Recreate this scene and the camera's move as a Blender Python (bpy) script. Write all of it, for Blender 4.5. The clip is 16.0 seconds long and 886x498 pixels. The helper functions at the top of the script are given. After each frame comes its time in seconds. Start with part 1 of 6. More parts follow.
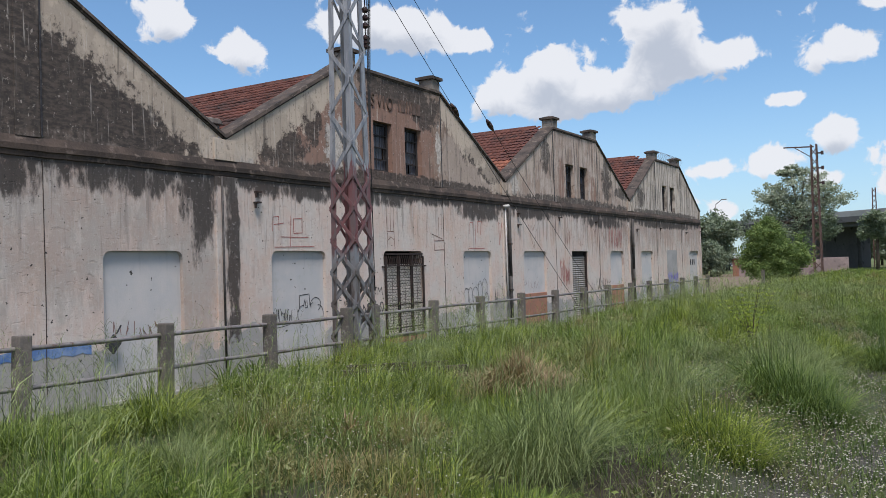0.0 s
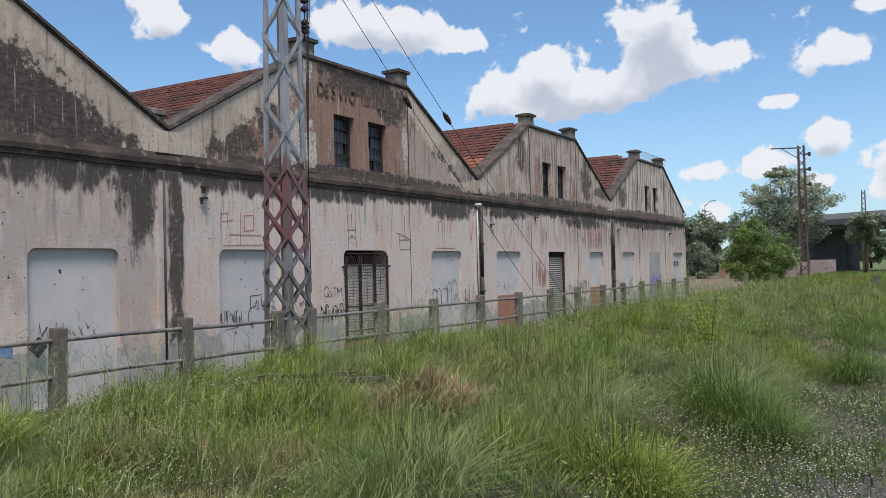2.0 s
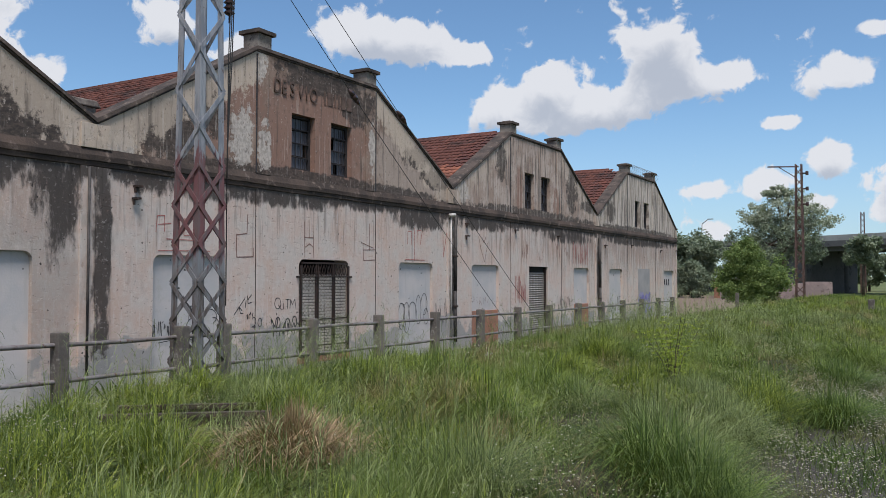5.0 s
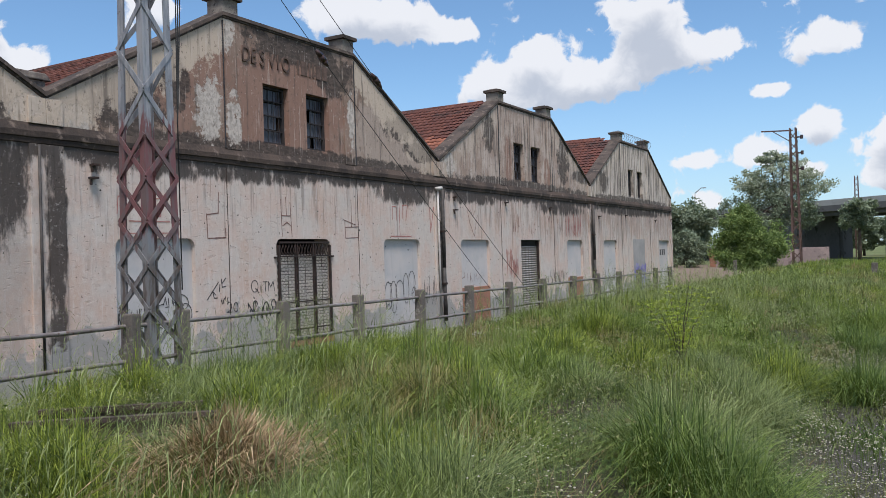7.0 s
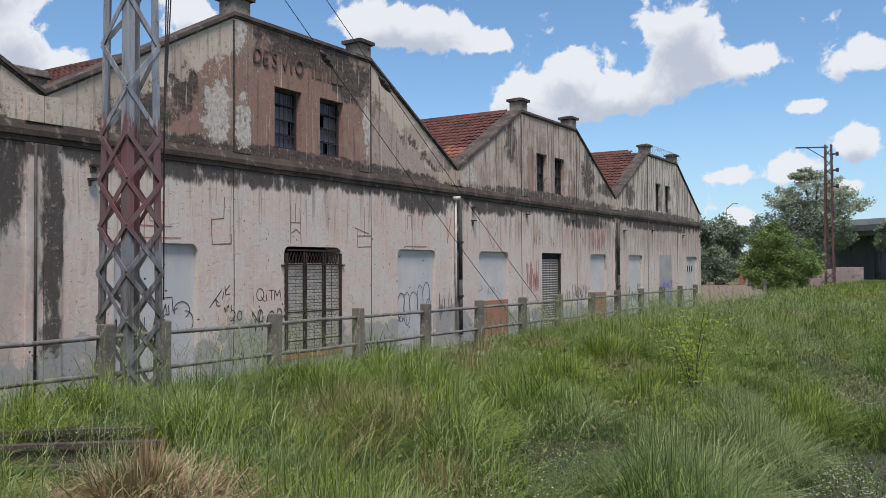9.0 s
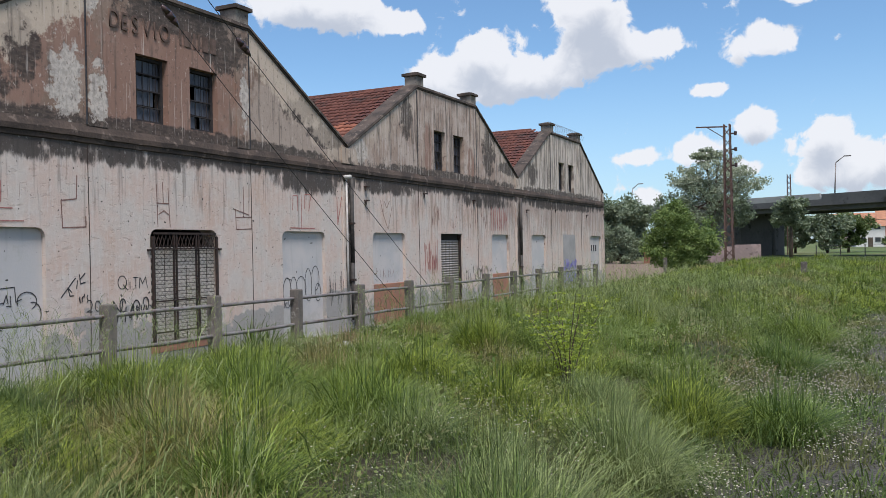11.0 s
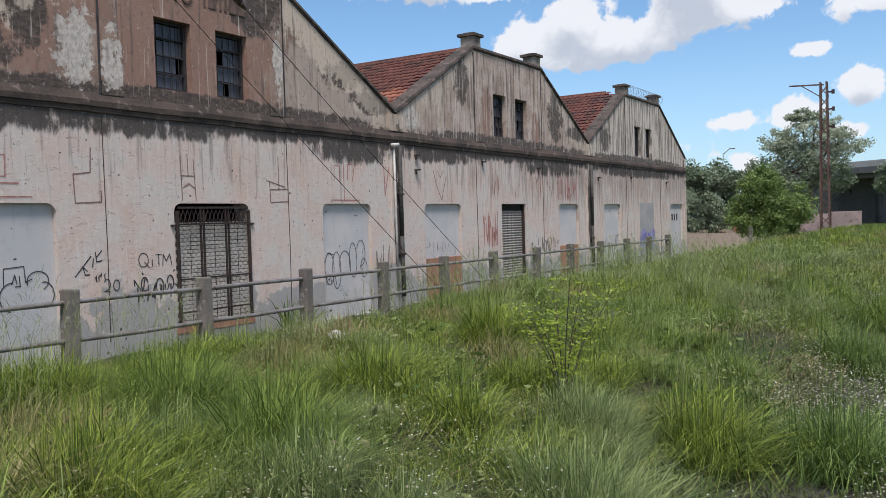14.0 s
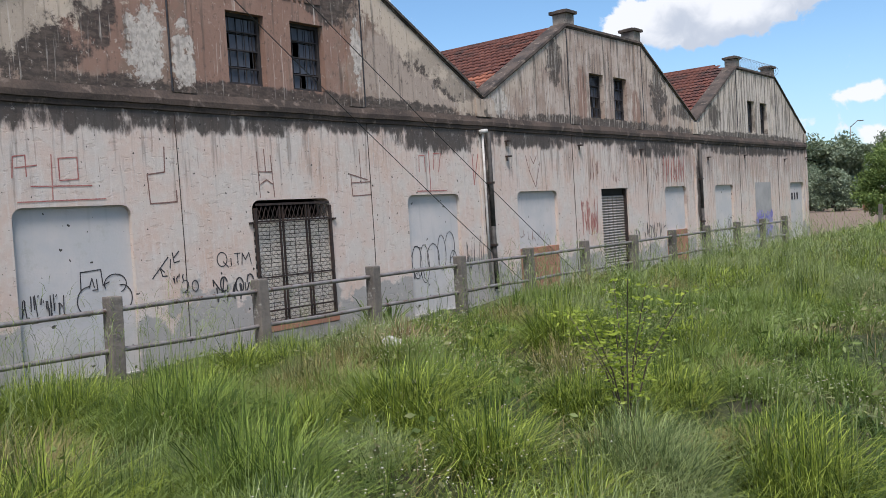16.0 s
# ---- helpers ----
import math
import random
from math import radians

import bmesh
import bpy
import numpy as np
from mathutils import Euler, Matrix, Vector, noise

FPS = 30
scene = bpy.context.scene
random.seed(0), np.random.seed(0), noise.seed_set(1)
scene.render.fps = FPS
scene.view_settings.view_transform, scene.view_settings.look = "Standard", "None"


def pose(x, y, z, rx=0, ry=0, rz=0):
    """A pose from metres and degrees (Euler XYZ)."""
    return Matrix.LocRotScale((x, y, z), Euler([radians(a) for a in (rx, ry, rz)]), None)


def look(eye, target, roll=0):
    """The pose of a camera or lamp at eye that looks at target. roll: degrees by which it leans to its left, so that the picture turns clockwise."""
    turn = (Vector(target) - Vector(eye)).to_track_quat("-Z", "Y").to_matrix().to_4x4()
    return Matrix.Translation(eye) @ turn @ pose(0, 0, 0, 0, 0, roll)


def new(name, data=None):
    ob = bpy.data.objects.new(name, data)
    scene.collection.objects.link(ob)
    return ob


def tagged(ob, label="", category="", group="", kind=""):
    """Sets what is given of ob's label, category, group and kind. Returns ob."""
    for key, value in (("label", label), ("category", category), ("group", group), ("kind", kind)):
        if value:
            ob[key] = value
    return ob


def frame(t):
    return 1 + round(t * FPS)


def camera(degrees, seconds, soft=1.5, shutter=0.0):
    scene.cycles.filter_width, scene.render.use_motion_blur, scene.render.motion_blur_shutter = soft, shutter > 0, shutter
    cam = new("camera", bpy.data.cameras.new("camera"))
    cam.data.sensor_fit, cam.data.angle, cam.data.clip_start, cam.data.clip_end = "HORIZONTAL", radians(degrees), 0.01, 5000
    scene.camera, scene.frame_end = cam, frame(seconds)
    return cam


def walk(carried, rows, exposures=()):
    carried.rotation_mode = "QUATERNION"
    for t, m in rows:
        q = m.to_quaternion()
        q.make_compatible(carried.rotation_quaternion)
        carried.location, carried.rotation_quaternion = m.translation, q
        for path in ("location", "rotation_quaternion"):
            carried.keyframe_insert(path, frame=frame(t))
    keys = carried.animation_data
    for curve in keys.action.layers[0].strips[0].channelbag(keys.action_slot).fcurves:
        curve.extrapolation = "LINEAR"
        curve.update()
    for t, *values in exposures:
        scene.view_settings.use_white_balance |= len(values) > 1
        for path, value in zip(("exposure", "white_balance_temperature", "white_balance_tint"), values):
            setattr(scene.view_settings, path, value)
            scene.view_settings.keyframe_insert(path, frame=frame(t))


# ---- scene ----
cam = camera(55.2, 16.0, soft=0.6)
PATH = [
    (0, (12.295, -2.55, 1.543), (11.266, -0.836, 1.586), -1.8),
    (0.5, (12.373, -2.258, 1.557), (11.35, -0.54, 1.595), -1.6),
    (1, (12.45, -2.027, 1.547), (11.429, -0.307, 1.586), -1.3),
    (1.5, (12.495, -1.771, 1.561), (11.477, -0.049, 1.601), -1.3),
    (2, (12.495, -1.451, 1.539), (11.479, 0.272, 1.581), -1.4),
    (2.5, (12.505, -1.189, 1.551), (11.478, 0.526, 1.593), -1.1),
    (3, (12.531, -0.924, 1.557), (11.509, 0.794, 1.613), 0.7),
    (3.5, (12.562, -0.662, 1.553), (11.549, 1.062, 1.615), 0.7),
    (4, (12.627, -0.379, 1.576), (11.621, 1.349, 1.641), 0.7),
    (6.5, (12.169, 0.926, 1.512), (11.148, 2.644, 1.584), -1.5),
    (7, (12.11, 1.161, 1.499), (11.108, 2.892, 1.518), -1.8),
    (7.5, (12.1, 1.375, 1.524), (10.981, 3.033, 1.519), -1.6),
    (8, (12.048, 1.528, 1.567), (10.945, 3.197, 1.585), -0.4),
    (8.5, (12.019, 1.642, 1.573), (10.934, 3.321, 1.617), -0.3),
    (9, (12.066, 1.879, 1.556), (11.007, 3.575, 1.598), -0.3),
    (9.5, (12.054, 2.177, 1.54), (11.125, 3.948, 1.565), 0.4),
    (12, (12.086, 3.624, 1.524), (11.2, 5.416, 1.486), -1.5),
    (12.5, (12.134, 3.883, 1.546), (11.183, 5.641, 1.473), -2.5),
    (13, (12.116, 4.14, 1.538), (11.169, 5.899, 1.454), -1.6),
    (13.5, (12.117, 4.414, 1.549), (11.177, 6.177, 1.471), -1.7),
    (14, (12.184, 4.707, 1.548), (11.116, 6.397, 1.481), -1.7),
    (14.5, (12.143, 4.983, 1.529), (11.062, 6.664, 1.46), -2.6),
    (15, (12.086, 5.199, 1.56), (10.984, 6.867, 1.496), -2.5),
    (15.5, (12.105, 5.475, 1.562), (10.941, 7.1, 1.504), -2.6),
    (16, (12.079, 5.701, 1.563), (10.797, 7.234, 1.48), -3.5),
]
walk(cam, [(t, look(eye, target, roll)) for t, eye, target, roll in PATH], [(0, 0.17, 6450, 12), (2.5, 0.19, 6450, 12), (4, -0.01, 6450, 12), (6.5, 0.19, 6450, 12), (8, 0.24, 6450, 12), (9, 0.17, 6450, 12), (12, 0.27, 6450, 12), (13, 0.29, 6450, 12), (14.5, 0.23, 6450, 12), (16, 0.38, 6450, 12)])

# ---- world and sun ----
SUN_EL, SUN_AZ = radians(64), radians(138)


def link(nt, a, b):
    nt.links.new(a, b)


def val(nt, socket, v):
    if isinstance(v, bpy.types.NodeSocket):
        nt.links.new(v, socket)
    else:
        socket.default_value = v


def calc(nt, op, a, b=None, c=None, clamp=False):
    n = nt.nodes.new("ShaderNodeMath")
    n.operation, n.use_clamp = op, clamp
    for i, v in enumerate((a, b, c)):
        if v is not None:
            val(nt, n.inputs[i], v)
    return n.outputs[0]


def fbm(nt, vec, scale, detail=5.0, rough=0.55, warp=0.0):
    n = nt.nodes.new("ShaderNodeTexNoise")
    link(nt, vec, n.inputs["Vector"])
    n.inputs["Scale"].default_value, n.inputs["Detail"].default_value = scale, detail
    n.inputs["Roughness"].default_value, n.inputs["Distortion"].default_value = rough, warp
    return n.outputs["Fac"]


def step(nt, v, lo, hi, a=0.0, b=1.0):
    n = nt.nodes.new("ShaderNodeMapRange")
    n.interpolation_type = "SMOOTHSTEP"
    for i, x in enumerate((v, lo, hi, a, b)):
        val(nt, n.inputs[i], x)
    return n.outputs[0]


def mixc(nt, f, a, b, mode="MIX"):
    n = nt.nodes.new("ShaderNodeMix")
    n.data_type, n.blend_type = "RGBA", mode
    val(nt, n.inputs[0], f)
    for i, v in ((6, a), (7, b)):
        if isinstance(v, bpy.types.NodeSocket):
            link(nt, v, n.inputs[i])
        else:
            n.inputs[i].default_value = (*v, 1)
    return n.outputs[2]


def split(nt, vec):
    n = nt.nodes.new("ShaderNodeSeparateXYZ")
    link(nt, vec, n.inputs[0])
    return n.outputs[0], n.outputs[1], n.outputs[2]


def join(nt, x, y, z):
    n = nt.nodes.new("ShaderNodeCombineXYZ")
    for i, v in enumerate((x, y, z)):
        val(nt, n.inputs[i], v)
    return n.outputs[0]


def blobs(nt, u, v, rows):
    """The highest of soft ellipses (u, v, half width, half height), 1 in a middle, 0 at an edge."""
    out = None
    for cu, cv, ru, rv in rows:
        a = calc(nt, "MULTIPLY_ADD", u, 1 / ru, -cu / ru)
        b = calc(nt, "MULTIPLY_ADD", v, 1 / rv, -cv / rv)
        a2 = calc(nt, "MULTIPLY", a, a)
        s = calc(nt, "MULTIPLY_ADD", b, b, a2)
        out = s if out is None else calc(nt, "MINIMUM", out, s)
    return calc(nt, "SUBTRACT", 1.0, out)


def lobes(nt, u, v, rows):
    """Soft ellipses that flow into one another where they meet: above 0 inside, about 2 deep within."""
    out = None
    for cu, cv, ru, rv in rows:
        a = calc(nt, "MULTIPLY_ADD", u, 1 / ru, -cu / ru)
        b = calc(nt, "MULTIPLY_ADD", v, 1 / rv, -cv / rv)
        e = calc(nt, "EXPONENT", calc(nt, "MULTIPLY", calc(nt, "MULTIPLY_ADD", b, b, calc(nt, "MULTIPLY", a, a)), -1.5))
        out = e if out is None else calc(nt, "ADD", out, e)
    return calc(nt, "MULTIPLY_ADD", calc(nt, "MINIMUM", out, 1.1), 3.2, -1.05)


CLOUDS = [(48.5, 16.2, 1.9, 1.4), (44.3, 14.5, 2.2, 1.4), (36.5, 16.0, 3.0, 1.8), (33.0, 15.8, 3.2, 1.7), (28.8, 14.9, 1.7, 0.9),
          (16.2, 15.2, 3.4, 2.6), (15.0, 12.8, 3.0, 1.6), (11.7, 12.8, 1.7, 1.1), (23.5, 12.9, 2.3, 1.7), (19.5, 11.4, 4.6, 1.5),
          (27.0, 11.4, 2.4, 1.6), (23.5, 10.4, 2.6, 1.2), (5.4, 12.5, 2.5, 1.4), (3.2, 14.9, 1.3, 0.6), (8.7, 9.8, 1.5, 0.6),
          (13.3, 5.7, 1.3, 0.65), (9.8, 5.9, 1.8, 1.1), (5.9, 7.6, 1.6, 1.3), (1.9, 6.4, 1.9, 1.7), (2.0, 4.2, 2.5, 1.1), (6.6, 4.7, 1.3, 0.6),
          (-1.4, 4.8, 2.4, 1.9), (12.6, 3.0, 1.4, 0.9), (59.0, 14.1, 2.8, 2.7), (56.6, 12.2, 1.8, 1.0), (62.0, 17.5, 5.0, 1.8),
          (-9.0, 9.0, 4.0, 2.5), (-16.0, 14.0, 5.0, 3.0)]

world = bpy.data.worlds.new("world")
scene.world = world
world.use_nodes = True
wt = world.node_tree
bg = wt.nodes["Background"]
sky = wt.nodes.new("ShaderNodeTexSky")
sky.sky_type, sky.sun_disc = "NISHITA", False
sky.sun_elevation, sky.sun_rotation = SUN_EL, SUN_AZ
sky.altitude, sky.air_density, sky.dust_density, sky.ozone_density = 400, 1.0, 0.6, 2.0
wdir = wt.nodes.new("ShaderNodeTexCoord").outputs["Generated"]
wx, wy, wz = split(wt, wdir)
w_az = calc(wt, "MULTIPLY", calc(wt, "ARCTAN2", calc(wt, "MULTIPLY", wx, -1.0), wy), 57.2958)
w_el = calc(wt, "MULTIPLY", calc(wt, "ARCSINE", wz), 57.2958)
w_low = fbm(wt, wdir, 2.2, 2.0)
w_fine = fbm(wt, wdir, 44.0, 7.0, 0.58, 0.4)
w_mid = fbm(wt, wdir, 17.0, 3.0, 0.5)
w_more = step(wt, calc(wt, "ABSOLUTE", calc(wt, "SUBTRACT", w_az, 22.0)), 42.0, 60.0)


def cloud_field(el):
    near = lobes(wt, w_az, el, CLOUDS)
    near = calc(wt, "MAXIMUM", near, -1.2)
    rest = calc(wt, "MULTIPLY", calc(wt, "MULTIPLY_ADD", w_low, 7.0, -3.6), w_more)
    rest = calc(wt, "SUBTRACT", rest, calc(wt, "MULTIPLY_ADD", w_more, -1.5, 1.5))
    return calc(wt, "MAXIMUM", near, rest)


w_f = cloud_field(w_el)
w_up = cloud_field(calc(wt, "ADD", w_el, 1.5))
w_n = calc(wt, "ADD", calc(wt, "MULTIPLY_ADD", w_fine, 4.4, -2.2), calc(wt, "MULTIPLY_ADD", w_mid, 3.6, -1.8))
w_mask = step(wt, calc(wt, "ADD", w_f, w_n), -0.15, 0.6)
w_thick = step(wt, calc(wt, "ADD", w_up, calc(wt, "MULTIPLY", w_n, 0.7)), 0.1, 2.5)
w_cloud = mixc(wt, w_thick, (7.4, 7.6, 7.9), (4.6, 5.05, 5.8))
w_haze = step(wt, w_el, 0.0, 13.0, 0.42, 0.0)
w_sky = mixc(wt, w_haze, mixc(wt, 1.0, sky.outputs[0], (1.0, 1.22, 1.32), "MULTIPLY"), (4.0, 5.4, 7.5))
w_cover = calc(wt, "MULTIPLY", w_mask, step(wt, w_el, -1.0, 3.0, 0.3, 0.96))
link(wt, mixc(wt, w_cover, w_sky, w_cloud), bg.inputs[0])
bg.inputs[1].default_value = 0.1

sun_lamp = bpy.data.lights.new("sun", "SUN")
sun_lamp.energy, sun_lamp.angle, sun_lamp.color = 3.7, radians(20), (1.0, 0.965, 0.93)
sun = new("sun", sun_lamp)
sun.matrix_world = look((0, 0, 60), Vector((0, 0, 60)) - Vector((math.cos(SUN_EL) * math.sin(SUN_AZ), math.cos(SUN_EL) * math.cos(SUN_AZ), math.sin(SUN_EL))))


# ---- materials ----
def material(name, rough=0.8, metal=0.0):
    m = bpy.data.materials.new(name)
    m.use_nodes = True
    nt = m.node_tree
    b = nt.nodes["Principled BSDF"]
    b.inputs["Roughness"].default_value, b.inputs["Metallic"].default_value = rough, metal
    b.inputs["Specular IOR Level"].default_value = 0.3
    return m, nt, b


def obj_co(nt):
    return nt.nodes.new("ShaderNodeTexCoord").outputs["Object"]


def scaled(nt, vec, sx, sy, sz):
    n = nt.nodes.new("ShaderNodeMapping")
    n.inputs["Scale"].default_value = (sx, sy, sz)
    link(nt, vec, n.inputs["Vector"])
    return n.outputs[0]


def bump(nt, b, height, strength=0.4, distance=0.01):
    n = nt.nodes.new("ShaderNodeBump")
    n.inputs["Strength"].default_value, n.inputs["Distance"].default_value = strength, distance
    link(nt, height, n.inputs["Height"])
    link(nt, n.outputs[0], b.inputs["Normal"])


def rnd(nt):
    return nt.nodes.new("ShaderNodeObjectInfo").outputs["Random"]


def island(nt):
    return nt.nodes.new("ShaderNodeNewGeometry").outputs["Random Per Island"]


def plain(name, c1, c2, scale=6.0, rough=0.8, metal=0.0, c3=None, fine=60.0, bump_s=0.3, bump_d=0.006, by_object=0.0):
    """Two tones in large patches, a third in specks, with grain."""
    m, nt, b = material(name, rough, metal)
    co = obj_co(nt)
    big, small = fbm(nt, co, scale, 5), fbm(nt, co, fine, 4)
    col = mixc(nt, step(nt, calc(nt, "ADD", big, calc(nt, "MULTIPLY_ADD", small, 0.3, -0.15)), 0.35, 0.65), c1, c2)
    if c3:
        col = mixc(nt, step(nt, fbm(nt, co, scale * 2.7, 6, 0.65), 0.56, 0.66), col, c3)
    if by_object:
        k = calc(nt, "MULTIPLY_ADD", rnd(nt), 2 * by_object, 1 - by_object)
        col = mixc(nt, 1.0, col, join(nt, k, k, k), "MULTIPLY")
    link(nt, col, b.inputs["Base Color"])
    bump(nt, b, small, bump_s, bump_d)
    return m


C0, BAY, FLAT, Z_TOP, FALL = 3.48, 12.3, 2.2, 6.45, 0.56


def lower_wall_material():
    m, nt, b = material("old_pink_limewash", 0.9)
    co = obj_co(nt)
    x, y, z = split(nt, co)
    warp = fbm(nt, co, 1.6, 4)
    fine = fbm(nt, co, 9.0, 6, 0.62)
    grit = fbm(nt, co, 42.0, 5, 0.6)
    drip_co = scaled(nt, co, 1.0, 9.0, 0.55)
    drip = fbm(nt, drip_co, 1.0, 5, 0.6)
    drip2 = fbm(nt, scaled(nt, co, 1.0, 22.0, 0.9), 1.0, 4, 0.6)
    col = mixc(nt, step(nt, warp, 0.38, 0.62), (0.60, 0.48, 0.42), (0.58, 0.52, 0.475))
    peach = calc(nt, "MULTIPLY", step(nt, fbm(nt, scaled(nt, co, 1, 1.3, 0.7), 0.9, 4), 0.5, 0.66), 0.55)
    col = mixc(nt, peach, col, (0.56, 0.40, 0.32))
    col = mixc(nt, calc(nt, "MULTIPLY", step(nt, fine, 0.5, 0.62), 0.35), col, (0.66, 0.60, 0.55))
    # flaked spots that lie along the bed joints under the paint
    flake = step(nt, fbm(nt, scaled(nt, co, 1.0, 5.0, 13.0), 1.0, 4, 0.6), 0.60, 0.63)
    col = mixc(nt, calc(nt, "MULTIPLY", flake, 0.22), col, (0.36, 0.26, 0.21))
    # grey runs from the string course
    high = step(nt, z, 0.6, 3.5)
    grow = calc(nt, "MULTIPLY_ADD", high, 0.16, 0.0)
    far = step(nt, y, 20.0, 34.0)
    runs = step(nt, calc(nt, "ADD", calc(nt, "ADD", drip, grow), calc(nt, "MULTIPLY_ADD", far, 0.10, -0.06)), 0.60, 0.76)
    col = mixc(nt, calc(nt, "MULTIPLY", runs, 0.55), col, (0.19, 0.165, 0.15))
    runs2 = step(nt, calc(nt, "ADD", calc(nt, "ADD", drip2, grow), calc(nt, "MULTIPLY_ADD", far, 0.16, -0.09)), 0.64, 0.74)
    col = mixc(nt, calc(nt, "MULTIPLY", runs2, 0.55), col, (0.27, 0.19, 0.16))
    pale_runs = step(nt, fbm(nt, scaled(nt, co, 1.0, 13.0, 0.7), 1.0, 5, 0.65), 0.54, 0.66)
    col = mixc(nt, calc(nt, "MULTIPLY", pale_runs, 0.4), col, (0.66, 0.615, 0.59))
    # grey weathering over the first bay
    grime = step(nt, calc(nt, "ADD", blobs(nt, y, z, [(4.0, 2.4, 6.0, 1.6), (8.7, 2.2, 0.8, 2.2), (8.9, 1.5, 0.5, 2.0)]), calc(nt, "MULTIPLY_ADD", fbm(nt, scaled(nt, co, 1, 2.2, 0.7), 1.5, 7, 0.68), 5.0, -2.5)), -0.3, 0.9)
    col = mixc(nt, calc(nt, "MULTIPLY", grime, 0.45), col, (0.27, 0.235, 0.21))
    # ragged black mould
    rag = calc(nt, "MULTIPLY_ADD", fbm(nt, scaled(nt, co, 1, 3.0, 1.0), 1.4, 7, 0.66), 5.0, -2.5)
    mould = blobs(nt, y, z, [(8.95, 3.0, 0.45, 1.1), (9.78, 1.7, 0.20, 4.5), (9.78, 2.6, 0.18, 2.5), (7.4, 3.3, 1.5, 0.35),
                             (4.8, 3.25, 1.3, 0.45), (11.8, 3.3, 1.6, 0.22), (14.5, 3.3, 2.0, 0.2), (20.2, 3.2, 1.6, 0.3),
                             (24.0, 3.3, 2.0, 0.22), (31.0, 3.2, 2.5, 0.28), (34.25, 1.7, 0.22, 2.6), (21.85, 1.6, 0.12, 2.4),
                             (40.0, 3.3, 5.0, 0.2), (20.0, 3.46, 40.0, 0.21), (1.5, 3.1, 2.5, 0.5), (-4.0, 3.1, 3.5, 0.5)])
    mo = step(nt, calc(nt, "ADD", mould, rag), -0.25, 0.7)
    col = mixc(nt, calc(nt, "MULTIPLY", mo, 0.92), col, (0.048, 0.041, 0.038))
    # cement repairs low on the wall
    rag2 = calc(nt, "MULTIPLY_ADD", fbm(nt, co, 1.9, 5, 0.6), 4.4, -2.2)
    cement = step(nt, calc(nt, "ADD", blobs(nt, y, z, [(20.0, -0.5, 60.0, 0.75), (6.0, 0.0, 4.2, 0.36), (10.2, 0.0, 0.9, 0.5), (14.0, 0.05, 1.0, 0.62), (18.2, 0.0, 1.5, 0.35),
                                                      (21.0, 0.1, 1.6, 0.5), (26.0, 0.0, 2.0, 0.3), (3.0, 0.0, 2.0, 0.4)]), rag2), 0.1, 0.4)
    col = mixc(nt, calc(nt, "MULTIPLY", cement, 0.9), col, (0.33, 0.325, 0.315))
    chips = step(nt, fbm(nt, scaled(nt, co, 1.0, 1.6, 1.0), 7.0, 6, 0.7), 0.615, 0.64)
    col = mixc(nt, calc(nt, "MULTIPLY", chips, 0.4), col, mixc(nt, step(nt, warp, 0.45, 0.55), (0.30, 0.21, 0.17), (0.25, 0.235, 0.22)))
    light = step(nt, fbm(nt, scaled(nt, co, 1.0, 1.0, 1.3), 11.0, 6, 0.7), 0.60, 0.64)
    col = mixc(nt, calc(nt, "MULTIPLY", light, 0.25), col, (0.72, 0.67, 0.62))
    specks = step(nt, fbm(nt, co, 12.0, 2, 0.4), 0.71, 0.73)
    col = mixc(nt, specks, col, (0.05, 0.045, 0.04))
    col = mixc(nt, 1.0, col, (0.955, 0.935, 0.915), "MULTIPLY")
    link(nt, col, b.inputs["Base Color"])
    h = calc(nt, "ADD", calc(nt, "MULTIPLY", fine, 0.8), calc(nt, "MULTIPLY", grit, 0.35))
    h = calc(nt, "SUBTRACT", h, calc(nt, "MULTIPLY", flake, 0.5))
    bump(nt, b, h, 0.5, 0.02)
    return m


